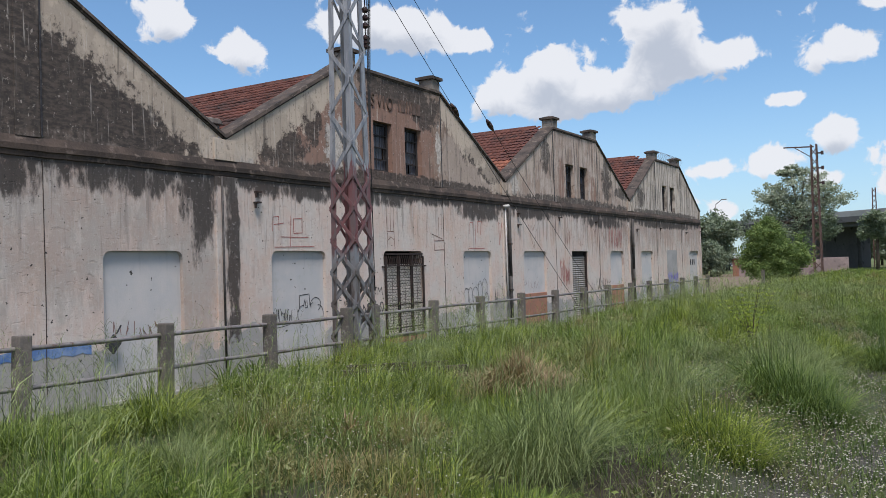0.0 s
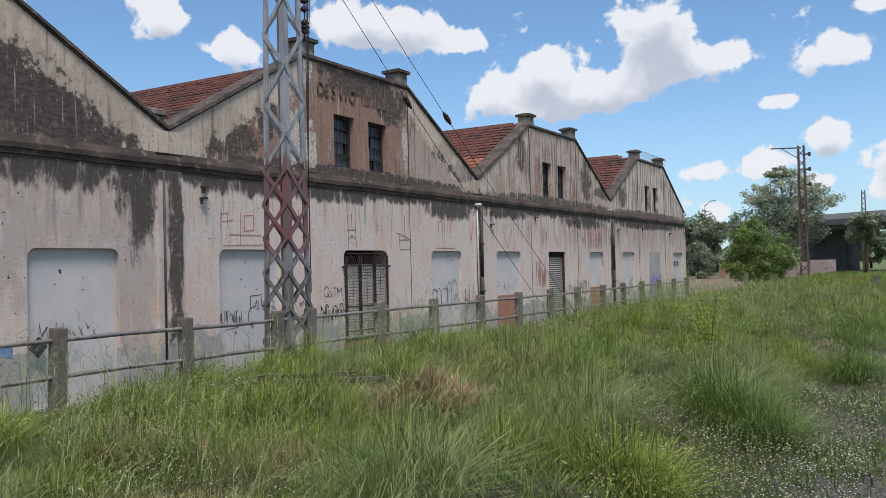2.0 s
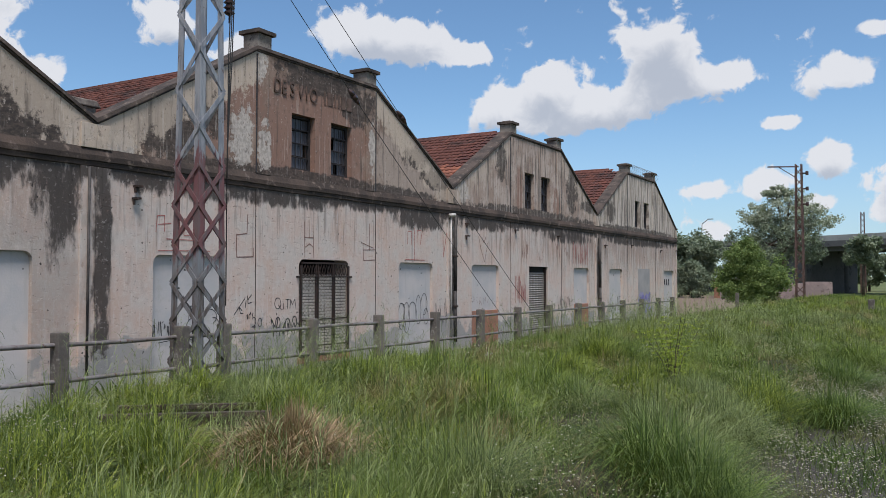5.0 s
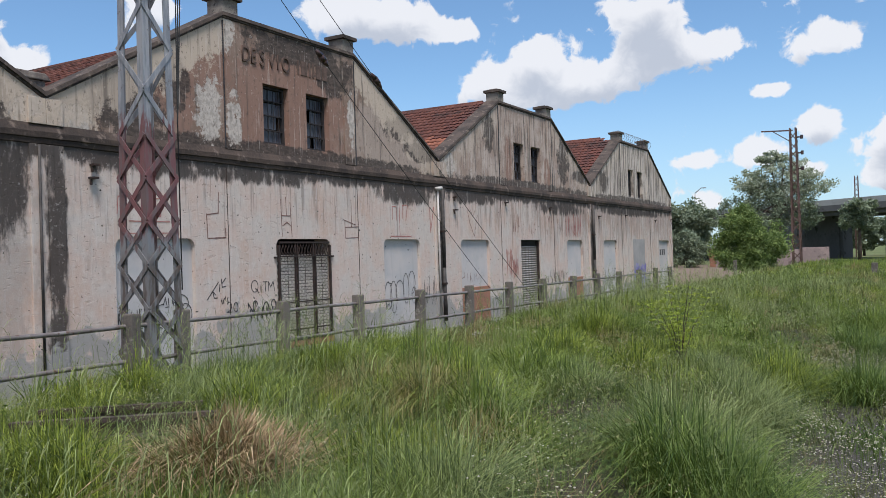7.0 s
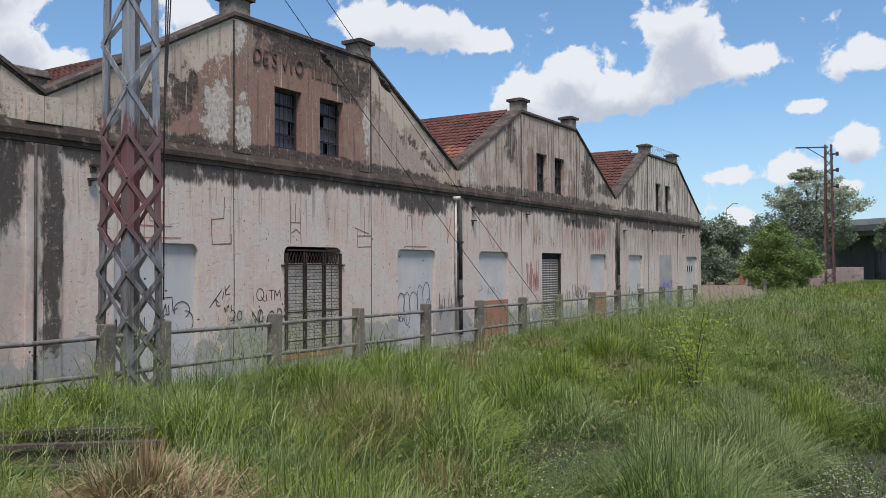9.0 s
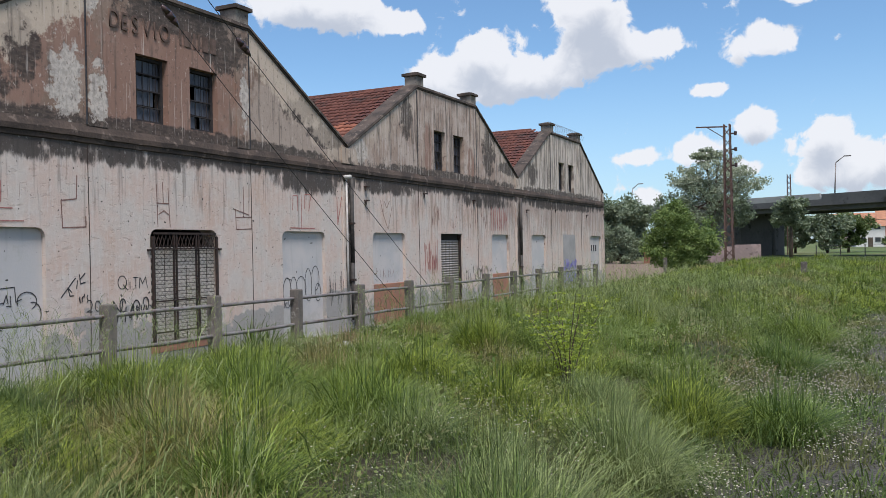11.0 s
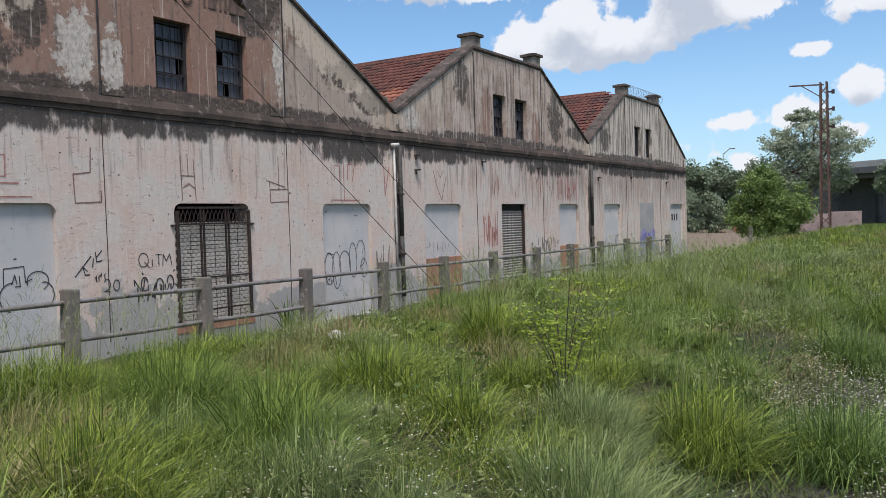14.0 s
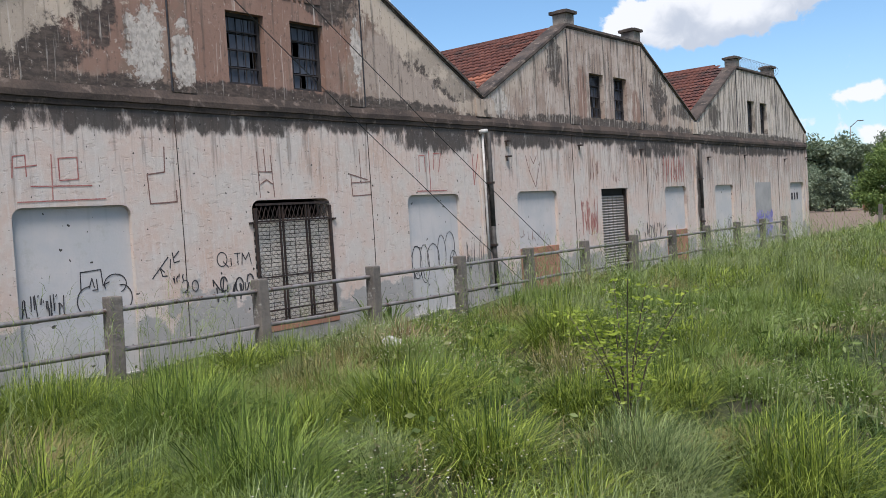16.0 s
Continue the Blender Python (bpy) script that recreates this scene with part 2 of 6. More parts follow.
def gable_material():
    m, nt, b = material("weathered_gable_plaster", 0.92)
    co = obj_co(nt)
    x, y, z = split(nt, co)
    warp, fine = fbm(nt, co, 1.3, 5), fbm(nt, co, 10.0, 6, 0.65)
    ragged = fbm(nt, co, 3.2, 8, 0.68)
    streak = fbm(nt, scaled(nt, co, 1.0, 7.0, 0.5), 1.0, 6, 0.62)
    streak2 = fbm(nt, scaled(nt, co, 1.0, 18.0, 0.8), 1.0, 4, 0.6)
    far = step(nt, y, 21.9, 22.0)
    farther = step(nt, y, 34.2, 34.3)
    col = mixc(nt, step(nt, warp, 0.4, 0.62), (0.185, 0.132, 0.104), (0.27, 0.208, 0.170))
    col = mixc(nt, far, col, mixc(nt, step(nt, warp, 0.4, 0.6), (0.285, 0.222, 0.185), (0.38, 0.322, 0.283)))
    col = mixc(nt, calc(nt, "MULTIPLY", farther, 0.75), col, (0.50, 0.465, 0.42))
    rag = calc(nt, "MULTIPLY_ADD", ragged, 5.0, -2.5)
    plainer = step(nt, calc(nt, "ADD", blobs(nt, y, z, [(19.7, 4.6, 2.2, 1.1)]), calc(nt, "MULTIPLY", rag, 0.4)), 0.0, 0.5)
    col = mixc(nt, calc(nt, "MULTIPLY", plainer, 0.8), col, (0.34, 0.29, 0.25))
    first = step(nt, calc(nt, "ADD", y, calc(nt, "MULTIPLY", rag, 0.1)), 9.45, 9.15)
    col = mixc(nt, calc(nt, "MULTIPLY", first, 0.8), col, mixc(nt, step(nt, fbm(nt, scaled(nt, co, 1, 1.5, 3.0), 3.0, 6, 0.7), 0.42, 0.62), (0.075, 0.064, 0.056), (0.17, 0.15, 0.135)))
    # brown paint in the middle of the second gable
    brown = step(nt, calc(nt, "ADD", blobs(nt, y, z, [(15.6, 5.0, 2.4, 1.2), (15.6, 4.1, 2.2, 0.5), (13.0, 5.4, 0.9, 0.7), (12.3, 4.6, 0.6, 0.8), (26.6, 4.5, 0.3, 1.1), (29.8, 4.3, 0.3, 0.8)]), calc(nt, "MULTIPLY", rag, 0.5)), 0.0, 0.5)
    col = mixc(nt, calc(nt, "MULTIPLY", brown, 0.8), col, (0.225, 0.138, 0.108))
    # cream paint kept under the coping
    k = calc(nt, "PINGPONG", calc(nt, "SUBTRACT", y, C0 - BAY / 2 - 10 * BAY), BAY / 2)
    top = calc(nt, "MINIMUM", Z_TOP, calc(nt, "MULTIPLY_ADD", k, FALL, Z_TOP - FALL * (BAY / 2 - FLAT)))
    depth = calc(nt, "SUBTRACT", top, z)
    slope = step(nt, k, BAY / 2 - FLAT + 0.1, BAY / 2 - FLAT - 0.1)
    cream = step(nt, calc(nt, "ADD", depth, calc(nt, "MULTIPLY", rag, 0.38)), 0.82, 0.62)
    cream = calc(nt, "MULTIPLY", calc(nt, "MULTIPLY", cream, slope), step(nt, y, 19.0, 22.5, 1.0, 0.45))
    col = mixc(nt, calc(nt, "MULTIPLY", cream, 0.9), col, (0.44, 0.38, 0.31))
    # peeled to white
    peel = step(nt, calc(nt, "ADD", blobs(nt, y, z, [(13.15, 4.5, 0.40, 0.80), (13.84, 4.35, 0.24, 0.66), (9.3, 4.0, 0.3, 0.35), (10.2, 3.9, 0.4, 0.3),
                                                    (13.7, 6.1, 0.3, 0.4), (17.8, 4.9, 0.16, 0.7), (22.6, 4.2, 0.4, 0.35)]), rag), 0.15, 0.4)
    col = mixc(nt, calc(nt, "MULTIPLY", peel, 0.85), col, mixc(nt, step(nt, fine, 0.4, 0.6), (0.34, 0.325, 0.30), (0.50, 0.475, 0.435)))
    # mould
    mould = blobs(nt, y, z, [(7.2, 4.5, 1.9, 0.75), (8.6, 4.1, 0.5, 0.35), (5.6, 5.2, 1.3, 1.0), (3.0, 5.0, 2.2, 1.6), (5.6, 4.6, 3.4, 0.95), (7.9, 4.0, 0.9, 0.4), (11.2, 4.35, 0.9, 0.55),
                             (12.3, 4.9, 0.4, 0.6), (16.0, 6.15, 1.9, 0.36), (17.2, 5.8, 0.8, 0.5), (19.9, 4.9, 0.8, 0.3), (21.0, 4.4, 0.8, 0.3),
                             (15.8, 3.85, 6.5, 0.19), (28.1, 3.85, 6.0, 0.2), (40.4, 3.85, 6.0, 0.16), (33.2, 4.5, 0.9, 0.3), (25.2, 5.4, 0.4, 0.6), (31.4, 5.0, 0.6, 0.9), (36.0, 4.5, 0.6, 0.5)])
    mo = step(nt, calc(nt, "ADD", mould, calc(nt, "MULTIPLY", rag, 0.9)), -0.15, 0.45)
    mo = calc(nt, "MULTIPLY", mo, calc(nt, "SUBTRACT", 1.0, calc(nt, "MULTIPLY", peel, 0.8)))
    col = mixc(nt, calc(nt, "MULTIPLY", mo, 0.9), col, mixc(nt, step(nt, fbm(nt, scaled(nt, co, 1, 2.0, 5.0), 3.0, 5, 0.65), 0.42, 0.62), (0.036, 0.032, 0.030), (0.080, 0.066, 0.058)))
    col = mixc(nt, calc(nt, "MULTIPLY", calc(nt, "MULTIPLY", cream, step(nt, y, 21.0, 22.5, 1.0, 0.0)), 0.75), col, (0.43, 0.37, 0.305))
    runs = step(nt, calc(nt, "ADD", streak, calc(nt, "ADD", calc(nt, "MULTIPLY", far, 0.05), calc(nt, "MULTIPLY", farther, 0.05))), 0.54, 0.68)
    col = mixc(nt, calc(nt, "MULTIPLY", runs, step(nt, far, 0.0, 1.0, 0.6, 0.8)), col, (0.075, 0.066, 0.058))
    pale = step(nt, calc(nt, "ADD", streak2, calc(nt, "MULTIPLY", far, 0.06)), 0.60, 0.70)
    col = mixc(nt, calc(nt, "MULTIPLY", pale, 0.5), col, (0.52, 0.49, 0.45))
    dark = step(nt, fbm(nt, scaled(nt, co, 1.0, 1.8, 1.0), 6.5, 7, 0.72), 0.57, 0.62)
    col = mixc(nt, calc(nt, "MULTIPLY", dark, 0.55), col, (0.07, 0.058, 0.05))
    light = step(nt, fbm(nt, scaled(nt, co, 1.0, 1.5, 1.0), 8.5, 7, 0.72), 0.60, 0.64)
    col = mixc(nt, calc(nt, "MULTIPLY", light, 0.5), col, (0.48, 0.44, 0.39))
    col = mixc(nt, 1.0, col, (1.22, 1.15, 1.11), "MULTIPLY")
    link(nt, col, b.inputs["Base Color"])
    bump(nt, b, calc(nt, "ADD", fine, calc(nt, "MULTIPLY", peel, -0.4)), 0.5, 0.02)
    return m


def panel_material():
    m, nt, b = material("whitewashed_blocked_opening", 0.85)
    co = obj_co(nt)
    x, y, z = split(nt, co)
    col = mixc(nt, step(nt, fbm(nt, co, 1.2, 4), 0.38, 0.62), (0.46, 0.445, 0.44), (0.53, 0.49, 0.47))
    runs = step(nt, fbm(nt, scaled(nt, co, 1, 8.0, 0.6), 1.0, 5), 0.56, 0.72)
    col = mixc(nt, calc(nt, "MULTIPLY", runs, 0.3), col, (0.36, 0.35, 0.34))
    dirt = step(nt, calc(nt, "ADD", fbm(nt, co, 3.0, 6, 0.65), step(nt, z, 0.6, -0.2, 0.0, 0.16)), 0.58, 0.68)
    col = mixc(nt, calc(nt, "MULTIPLY", dirt, 0.4), col, (0.40, 0.38, 0.34))
    specks = step(nt, fbm(nt, co, 9.0, 2, 0.4), 0.735, 0.75)
    col = mixc(nt, specks, col, (0.06, 0.055, 0.05))
    link(nt, col, b.inputs["Base Color"])
    bump(nt, b, fbm(nt, co, 30.0, 5), 0.3, 0.01)
    return m


def tower_material():
    m, nt, b = material("weathered_galvanised_steel_with_red_band", 0.55, 0.35)
    co = obj_co(nt)
    x, y, z = split(nt, co)
    n = fbm(nt, scaled(nt, co, 14, 14, 2.0), 1.0, 6, 0.65)
    grey = mixc(nt, step(nt, n, 0.42, 0.6), (0.25, 0.255, 0.275), (0.37, 0.365, 0.37))
    low = step(nt, calc(nt, "ADD", z, calc(nt, "MULTIPLY", n, 0.4)), 2.2, 1.6)
    grey = mixc(nt, low, grey, mixc(nt, step(nt, n, 0.45, 0.6), (0.22, 0.215, 0.22), (0.13, 0.105, 0.095)))
    edge = calc(nt, "MULTIPLY_ADD", n, 1.0, -0.5)
    zz = calc(nt, "ADD", z, edge)
    band = calc(nt, "MULTIPLY", step(nt, zz, 1.72, 1.85), step(nt, zz, 3.12, 3.0))
    red = mixc(nt, step(nt, n, 0.46, 0.58), (0.20, 0.045, 0.04), (0.12, 0.05, 0.045))
    col = mixc(nt, calc(nt, "MULTIPLY", band, 0.75), grey, red)
    rust = step(nt, fbm(nt, co, 7.0, 6, 0.7), 0.6, 0.7)
    col = mixc(nt, calc(nt, "MULTIPLY", rust, 0.7), col, (0.13, 0.075, 0.05))
    link(nt, col, b.inputs["Base Color"])
    bump(nt, b, n, 0.2, 0.004)
    return m


def leaf_material(name, c1, c2, c3=None, scale=0.6, translucent=0.35, rough=0.55, by_island=True):
    m, nt, b = material(name, rough)
    co = obj_co(nt)
    r = island(nt) if by_island else fbm(nt, co, 30, 3)
    col = mixc(nt, calc(nt, "POWER", r, 1.5), c1, c2)
    if c3:
        col = mixc(nt, step(nt, fbm(nt, co, scale, 4), 0.45, 0.65), col, c3)
    link(nt, col, b.inputs["Base Color"])
    tr = nt.nodes.new("ShaderNodeBsdfTranslucent")
    link(nt, mixc(nt, 0.5, col, (0.20, 0.28, 0.05), "MIX"), tr.inputs[0])
    mx = nt.nodes.new("ShaderNodeMixShader")
    mx.inputs[0].default_value = translucent
    out = nt.nodes["Material Output"]
    link(nt, b.outputs[0], mx.inputs[1])
    link(nt, tr.outputs[0], mx.inputs[2])
    link(nt, mx.outputs[0], out.inputs[0])
    return m


def brick_material(name, c1, c2, c3):
    m, nt, b = material(name, 0.9)
    co = obj_co(nt)
    col = mixc(nt, rnd(nt), c1, c2)
    col = mixc(nt, step(nt, fbm(nt, co, 14, 5), 0.5, 0.66), col, c3)
    link(nt, col, b.inputs["Base Color"])
    bump(nt, b, fbm(nt, co, 70, 4), 0.5, 0.006)
    return m


def tile_material(name, c1, c2, dark, by_island=False):
    m, nt, b = material(name, 0.85)
    geo_co = nt.nodes.new("ShaderNodeNewGeometry").outputs["Position"]
    col = mixc(nt, island(nt) if by_island else rnd(nt), c1, c2)
    col = mixc(nt, step(nt, fbm(nt, geo_co, 0.9, 6, 0.65), 0.48, 0.66), col, dark)
    col = mixc(nt, calc(nt, "MULTIPLY", step(nt, fbm(nt, geo_co, 9, 4), 0.55, 0.7), 0.5), col, (0.07, 0.055, 0.05))
    link(nt, col, b.inputs["Base Color"])
    bump(nt, b, fbm(nt, geo_co, 40, 4), 0.3, 0.006)
    return m


def ground_material():
    m, nt, b = material("soil_and_gravel", 0.95)
    co = obj_co(nt)
    x, y, z = split(nt, co)
    n = fbm(nt, co, 1.1, 6, 0.6)
    grit = fbm(nt, co, 55.0, 4, 0.7)
    soil = mixc(nt, step(nt, n, 0.4, 0.62), (0.055, 0.045, 0.032), (0.05, 0.065, 0.025))
    gravel = mixc(nt, step(nt, grit, 0.4, 0.62), (0.038, 0.035, 0.031), (0.135, 0.125, 0.11))
    xx = calc(nt, "ADD", x, calc(nt, "MULTIPLY_ADD", n, 1.4, -0.7))
    way = calc(nt, "MULTIPLY", calc(nt, "MULTIPLY", step(nt, xx, 10.9, 11.5), step(nt, xx, 14.2, 13.4)), step(nt, y, 30.0, 20.0))
    col = mixc(nt, way, soil, gravel)
    away = step(nt, y, 26.0, 45.0)
    col = mixc(nt, away, col, mixc(nt, step(nt, fbm(nt, co, 0.12, 6), 0.4, 0.6), (0.07, 0.11, 0.03), (0.14, 0.15, 0.06)))
    dirt = calc(nt, "MULTIPLY", step(nt, y, 47.0, 50.0), calc(nt, "MULTIPLY", step(nt, y, 90.0, 75.0), step(nt, xx, 4.5, 2.5)))
    col = mixc(nt, dirt, col, (0.19, 0.14, 0.105))
    link(nt, col, b.inputs["Base Color"])
    bump(nt, b, calc(nt, "ADD", grit, n), 0.6, 0.03)
    return m


M_WALL, M_GABLE, M_PANEL = lower_wall_material(), gable_material(), panel_material()
M_MOULD = plain("black_mould_on_cement", (0.046, 0.036, 0.031), (0.088, 0.064, 0.052), 1.3, 0.95, c3=(0.15, 0.115, 0.095), fine=22, bump_s=0.5, bump_d=0.02)
M_COPING = plain("sooty_cement_coping", (0.045, 0.037, 0.033), (0.095, 0.072, 0.06), 2.0, 0.95, c3=(0.17, 0.135, 0.11), fine=25, bump_s=0.5, bump_d=0.02)
M_CHIMNEY = plain("stained_cement", (0.30, 0.26, 0.22), (0.15, 0.125, 0.11), 3.0, 0.95, c3=(0.07, 0.06, 0.055), fine=30)
M_CEMENT = plain("grey_cement", (0.30, 0.29, 0.27), (0.22, 0.205, 0.19), 2.0, 0.9, c3=(0.12, 0.11, 0.1), fine=45)
M_GREYDOOR = plain("grey_painted_infill", (0.36, 0.34, 0.33), (0.29, 0.28, 0.275), 1.5, 0.85)
M_LETTER = plain("dark_stained_cement_letter", (0.085, 0.058, 0.048), (0.15, 0.10, 0.08), 5.0, 0.92, fine=40)
M_PURPLE = plain("purple_spray_paint", (0.16, 0.14, 0.38), (0.30, 0.28, 0.44), 4.0, 0.7)
M_ORANGE = plain("terracotta_render", (0.36, 0.17, 0.11), (0.30, 0.155, 0.11), 3.0, 0.9, c3=(0.22, 0.13, 0.10))
M_BRICK = brick_material("pale_old_brick", (0.68, 0.61, 0.53), (0.50, 0.45, 0.39), (0.72, 0.66, 0.60))
M_MORTAR = plain("dark_mortar", (0.09, 0.075, 0.065), (0.13, 0.11, 0.10), 6.0, 0.95)
M_IRON = plain("rusty_dark_iron", (0.035, 0.028, 0.026), (0.062, 0.042, 0.036), 8.0, 0.7, 0.3, c3=(0.09, 0.05, 0.036))
M_SHUTTER = plain("rusted_corrugated_steel", (0.30, 0.265, 0.235), (0.40, 0.36, 0.33), 3.0, 0.6, 0.3, c3=(0.13, 0.07, 0.05), fine=30)
M_TILE = tile_material("old_red_roof_tile", (0.090, 0.034, 0.027), (0.140, 0.053, 0.038), (0.052, 0.030, 0.026))
M_TILES = tile_material("old_red_roof_tile_field", (0.090, 0.034, 0.027), (0.140, 0.053, 0.038), (0.052, 0.030, 0.026), True)
M_TILE_NEW = tile_material("orange_roof_tile", (0.30, 0.115, 0.072), (0.22, 0.082, 0.052), (0.14, 0.06, 0.045), True)
M_POST = plain("weathered_concrete_post", (0.17, 0.145, 0.125), (0.11, 0.095, 0.085), 3.0, 0.95, c3=(0.27, 0.25, 0.22), fine=35, bump_s=0.6, bump_d=0.012, by_object=0.15)
M_PIPE = plain("grey_painted_pipe", (0.24, 0.22, 0.215), (0.17, 0.145, 0.135), 5.0, 0.6, 0.3, c3=(0.12, 0.075, 0.055))
M_DOWN = plain("black_stained_downpipe", (0.035, 0.032, 0.03), (0.08, 0.07, 0.065), 4.0, 0.7)
M_PALEPIPE = plain("pale_plastic_pipe", (0.50, 0.48, 0.45), (0.34, 0.31, 0.29), 4.0, 0.6)
M_TOWER = tower_material()
M_FARTOWER = plain("rusty_lattice_steel", (0.10, 0.06, 0.05), (0.16, 0.10, 0.085), 2.0, 0.7, 0.3)
M_CABLE = plain("black_cable", (0.02, 0.02, 0.02), (0.035, 0.033, 0.032), 10.0, 0.6)
M_PORCELAIN = plain("brown_glazed_porcelain", (0.05, 0.03, 0.03), (0.08, 0.05, 0.045), 6.0, 0.25)
M_BLACKIRON = plain("black_iron", (0.03, 0.028, 0.03), (0.045, 0.038, 0.037), 8.0, 0.8)
# near-black base puts the unlit interior's shade into the colour
M_DARK = plain("interior_shade_black", (0.03, 0.028, 0.027), (0.02, 0.019, 0.018), 1.0, 0.95)
M_INK = plain("black_spray_paint", (0.028, 0.026, 0.03), (0.06, 0.058, 0.062), 12.0, 0.7)
M_REDINK = plain("faded_red_spray_paint", (0.32, 0.11, 0.10), (0.42, 0.20, 0.17), 9.0, 0.8)
M_BROWNINK = plain("brown_spray_paint", (0.16, 0.09, 0.075), (0.24, 0.14, 0.12), 9.0, 0.8)
M_BLUE = plain("blue_paint", (0.08, 0.16, 0.36), (0.20, 0.28, 0.44), 5.0, 0.8)
M_WHITE = plain("white_rubbish_bag", (0.50, 0.48, 0.45), (0.34, 0.32, 0.30), 8.0, 0.6)
M_GROUND = ground_material()
M_RAIL = plain("rusty_steel_rail", (0.075, 0.055, 0.05), (0.12, 0.085, 0.07), 5.0, 0.65, 0.4)
M_SLEEPER = plain("old_timber_sleeper", (0.06, 0.048, 0.04), (0.10, 0.08, 0.065), 4.0, 0.95)
M_GRASS = leaf_material("lush_grass", (0.02, 0.05, 0.008), (0.32, 0.41, 0.08), (0.20, 0.26, 0.07), 0.7, 0.28)
M_GRASS2 = leaf_material("grey_green_fine_grass", (0.035, 0.06, 0.02), (0.40, 0.47, 0.18), (0.27, 0.31, 0.13), 0.8, 0.28)
M_LUSH = leaf_material("fresh_bright_grass", (0.02, 0.05, 0.008), (0.43, 0.50, 0.08), None, 0.7, 0.3)
M_OLIVE = leaf_material("half_withered_grass", (0.035, 0.045, 0.012), (0.46, 0.42, 0.17), (0.32, 0.24, 0.11), 1.6, 0.25)
M_DEEP = leaf_material("deep_green_grass", (0.025, 0.06, 0.014), (0.27, 0.36, 0.09), None, 0.7, 0.28)
M_STRAW = leaf_material("bleached_straw", (0.16, 0.10, 0.05), (0.56, 0.41, 0.245), None, 1.5, 0.2)
M_DRY = leaf_material("dry_straw", (0.18, 0.12, 0.055), (0.40, 0.30, 0.165), (0.20, 0.18, 0.07), 1.5, 0.25)
M_WEED = leaf_material("dull_broadleaf_weed", (0.04, 0.075, 0.018), (0.17, 0.225, 0.065), (0.17, 0.165, 0.075), 0.9, 0.28)
M_BROAD = leaf_material("small_broad_leaf", (0.06, 0.105, 0.02), (0.26, 0.31, 0.09), (0.24, 0.22, 0.11), 1.3, 0.3)
M_SAPLING = leaf_material("yellow_green_leaf", (0.28, 0.36, 0.04), (0.42, 0.48, 0.08), None, 1, 0.45)
M_FLOWER = leaf_material("white_flower_head", (0.62, 0.59, 0.50), (0.40, 0.34, 0.22), None, 1, 0.1)
# distance haze is mixed into this lightened grey-green leaf colour
M_LEAF_DARK = leaf_material("hazed_dark_tree_leaf", (0.13, 0.17, 0.115), (0.30, 0.34, 0.23), None, 1, 0.2)
M_LEAF_MID = leaf_material("tree_leaf", (0.09, 0.13, 0.045), (0.17, 0.21, 0.085), None, 1, 0.2)
M_LEAF_GREY = leaf_material("grey_green_tree_leaf", (0.30, 0.34, 0.25), (0.52, 0.55, 0.43), None, 1, 0.3)
M_LEAF_BUSH = leaf_material("bright_bush_leaf", (0.08, 0.135, 0.04), (0.30, 0.38, 0.12), None, 1, 0.28)
M_BARK = plain("bark", (0.075, 0.055, 0.042), (0.12, 0.095, 0.075), 5.0, 0.95)
# these dark greys hold the shade on the overpass's side and underside
M_BRIDGE = plain("shaded_bridge_concrete", (0.125, 0.12, 0.122), (0.09, 0.088, 0.09), 0.3, 0.95, c3=(0.045, 0.042, 0.04), fine=3.0)
M_PARAPET = plain("pale_bridge_parapet", (0.36, 0.35, 0.34), (0.28, 0.27, 0.26), 0.3, 0.95, fine=3.0)
M_LOWWALL = plain("low_painted_wall", (0.38, 0.28, 0.26), (0.26, 0.20, 0.19), 0.6, 0.95, c3=(0.16, 0.12, 0.11), fine=6.0)
M_HOUSE = plain("cream_house_render", (0.58, 0.50, 0.42), (0.50, 0.43, 0.36), 0.5, 0.9, fine=4.0)
M_HOUSE2 = plain("white_house_render", (0.66, 0.64, 0.62), (0.58, 0.56, 0.54), 0.5, 0.9, fine=4.0)
M_HOUSE3 = plain("brick_red_house_render", (0.36, 0.17, 0.13), (0.30, 0.15, 0.12), 0.5, 0.9, fine=4.0)
M_HOUSEROOF = plain("orange_house_roof", (0.42, 0.20, 0.12), (0.33, 0.16, 0.10), 0.8, 0.9, fine=6.0)
M_WINDOW = plain("dark_window_glass", (0.03, 0.035, 0.04), (0.05, 0.055, 0.06), 1.0, 0.15)
M_CARS = [plain("silver_car_paint", (0.45, 0.46, 0.48), (0.40, 0.41, 0.43), 1, 0.3, 0.4), plain("white_car_paint", (0.5, 0.5, 0.5), (0.45, 0.45, 0.45), 1, 0.3),
          plain("dark_blue_car_paint", (0.03, 0.05, 0.11), (0.035, 0.055, 0.12), 1, 0.3), plain("orange_truck_paint", (0.55, 0.18, 0.06), (0.48, 0.16, 0.06), 1, 0.4)]
M_TYRE = plain("black_rubber", (0.02, 0.02, 0.02), (0.03, 0.03, 0.03), 8, 0.9)


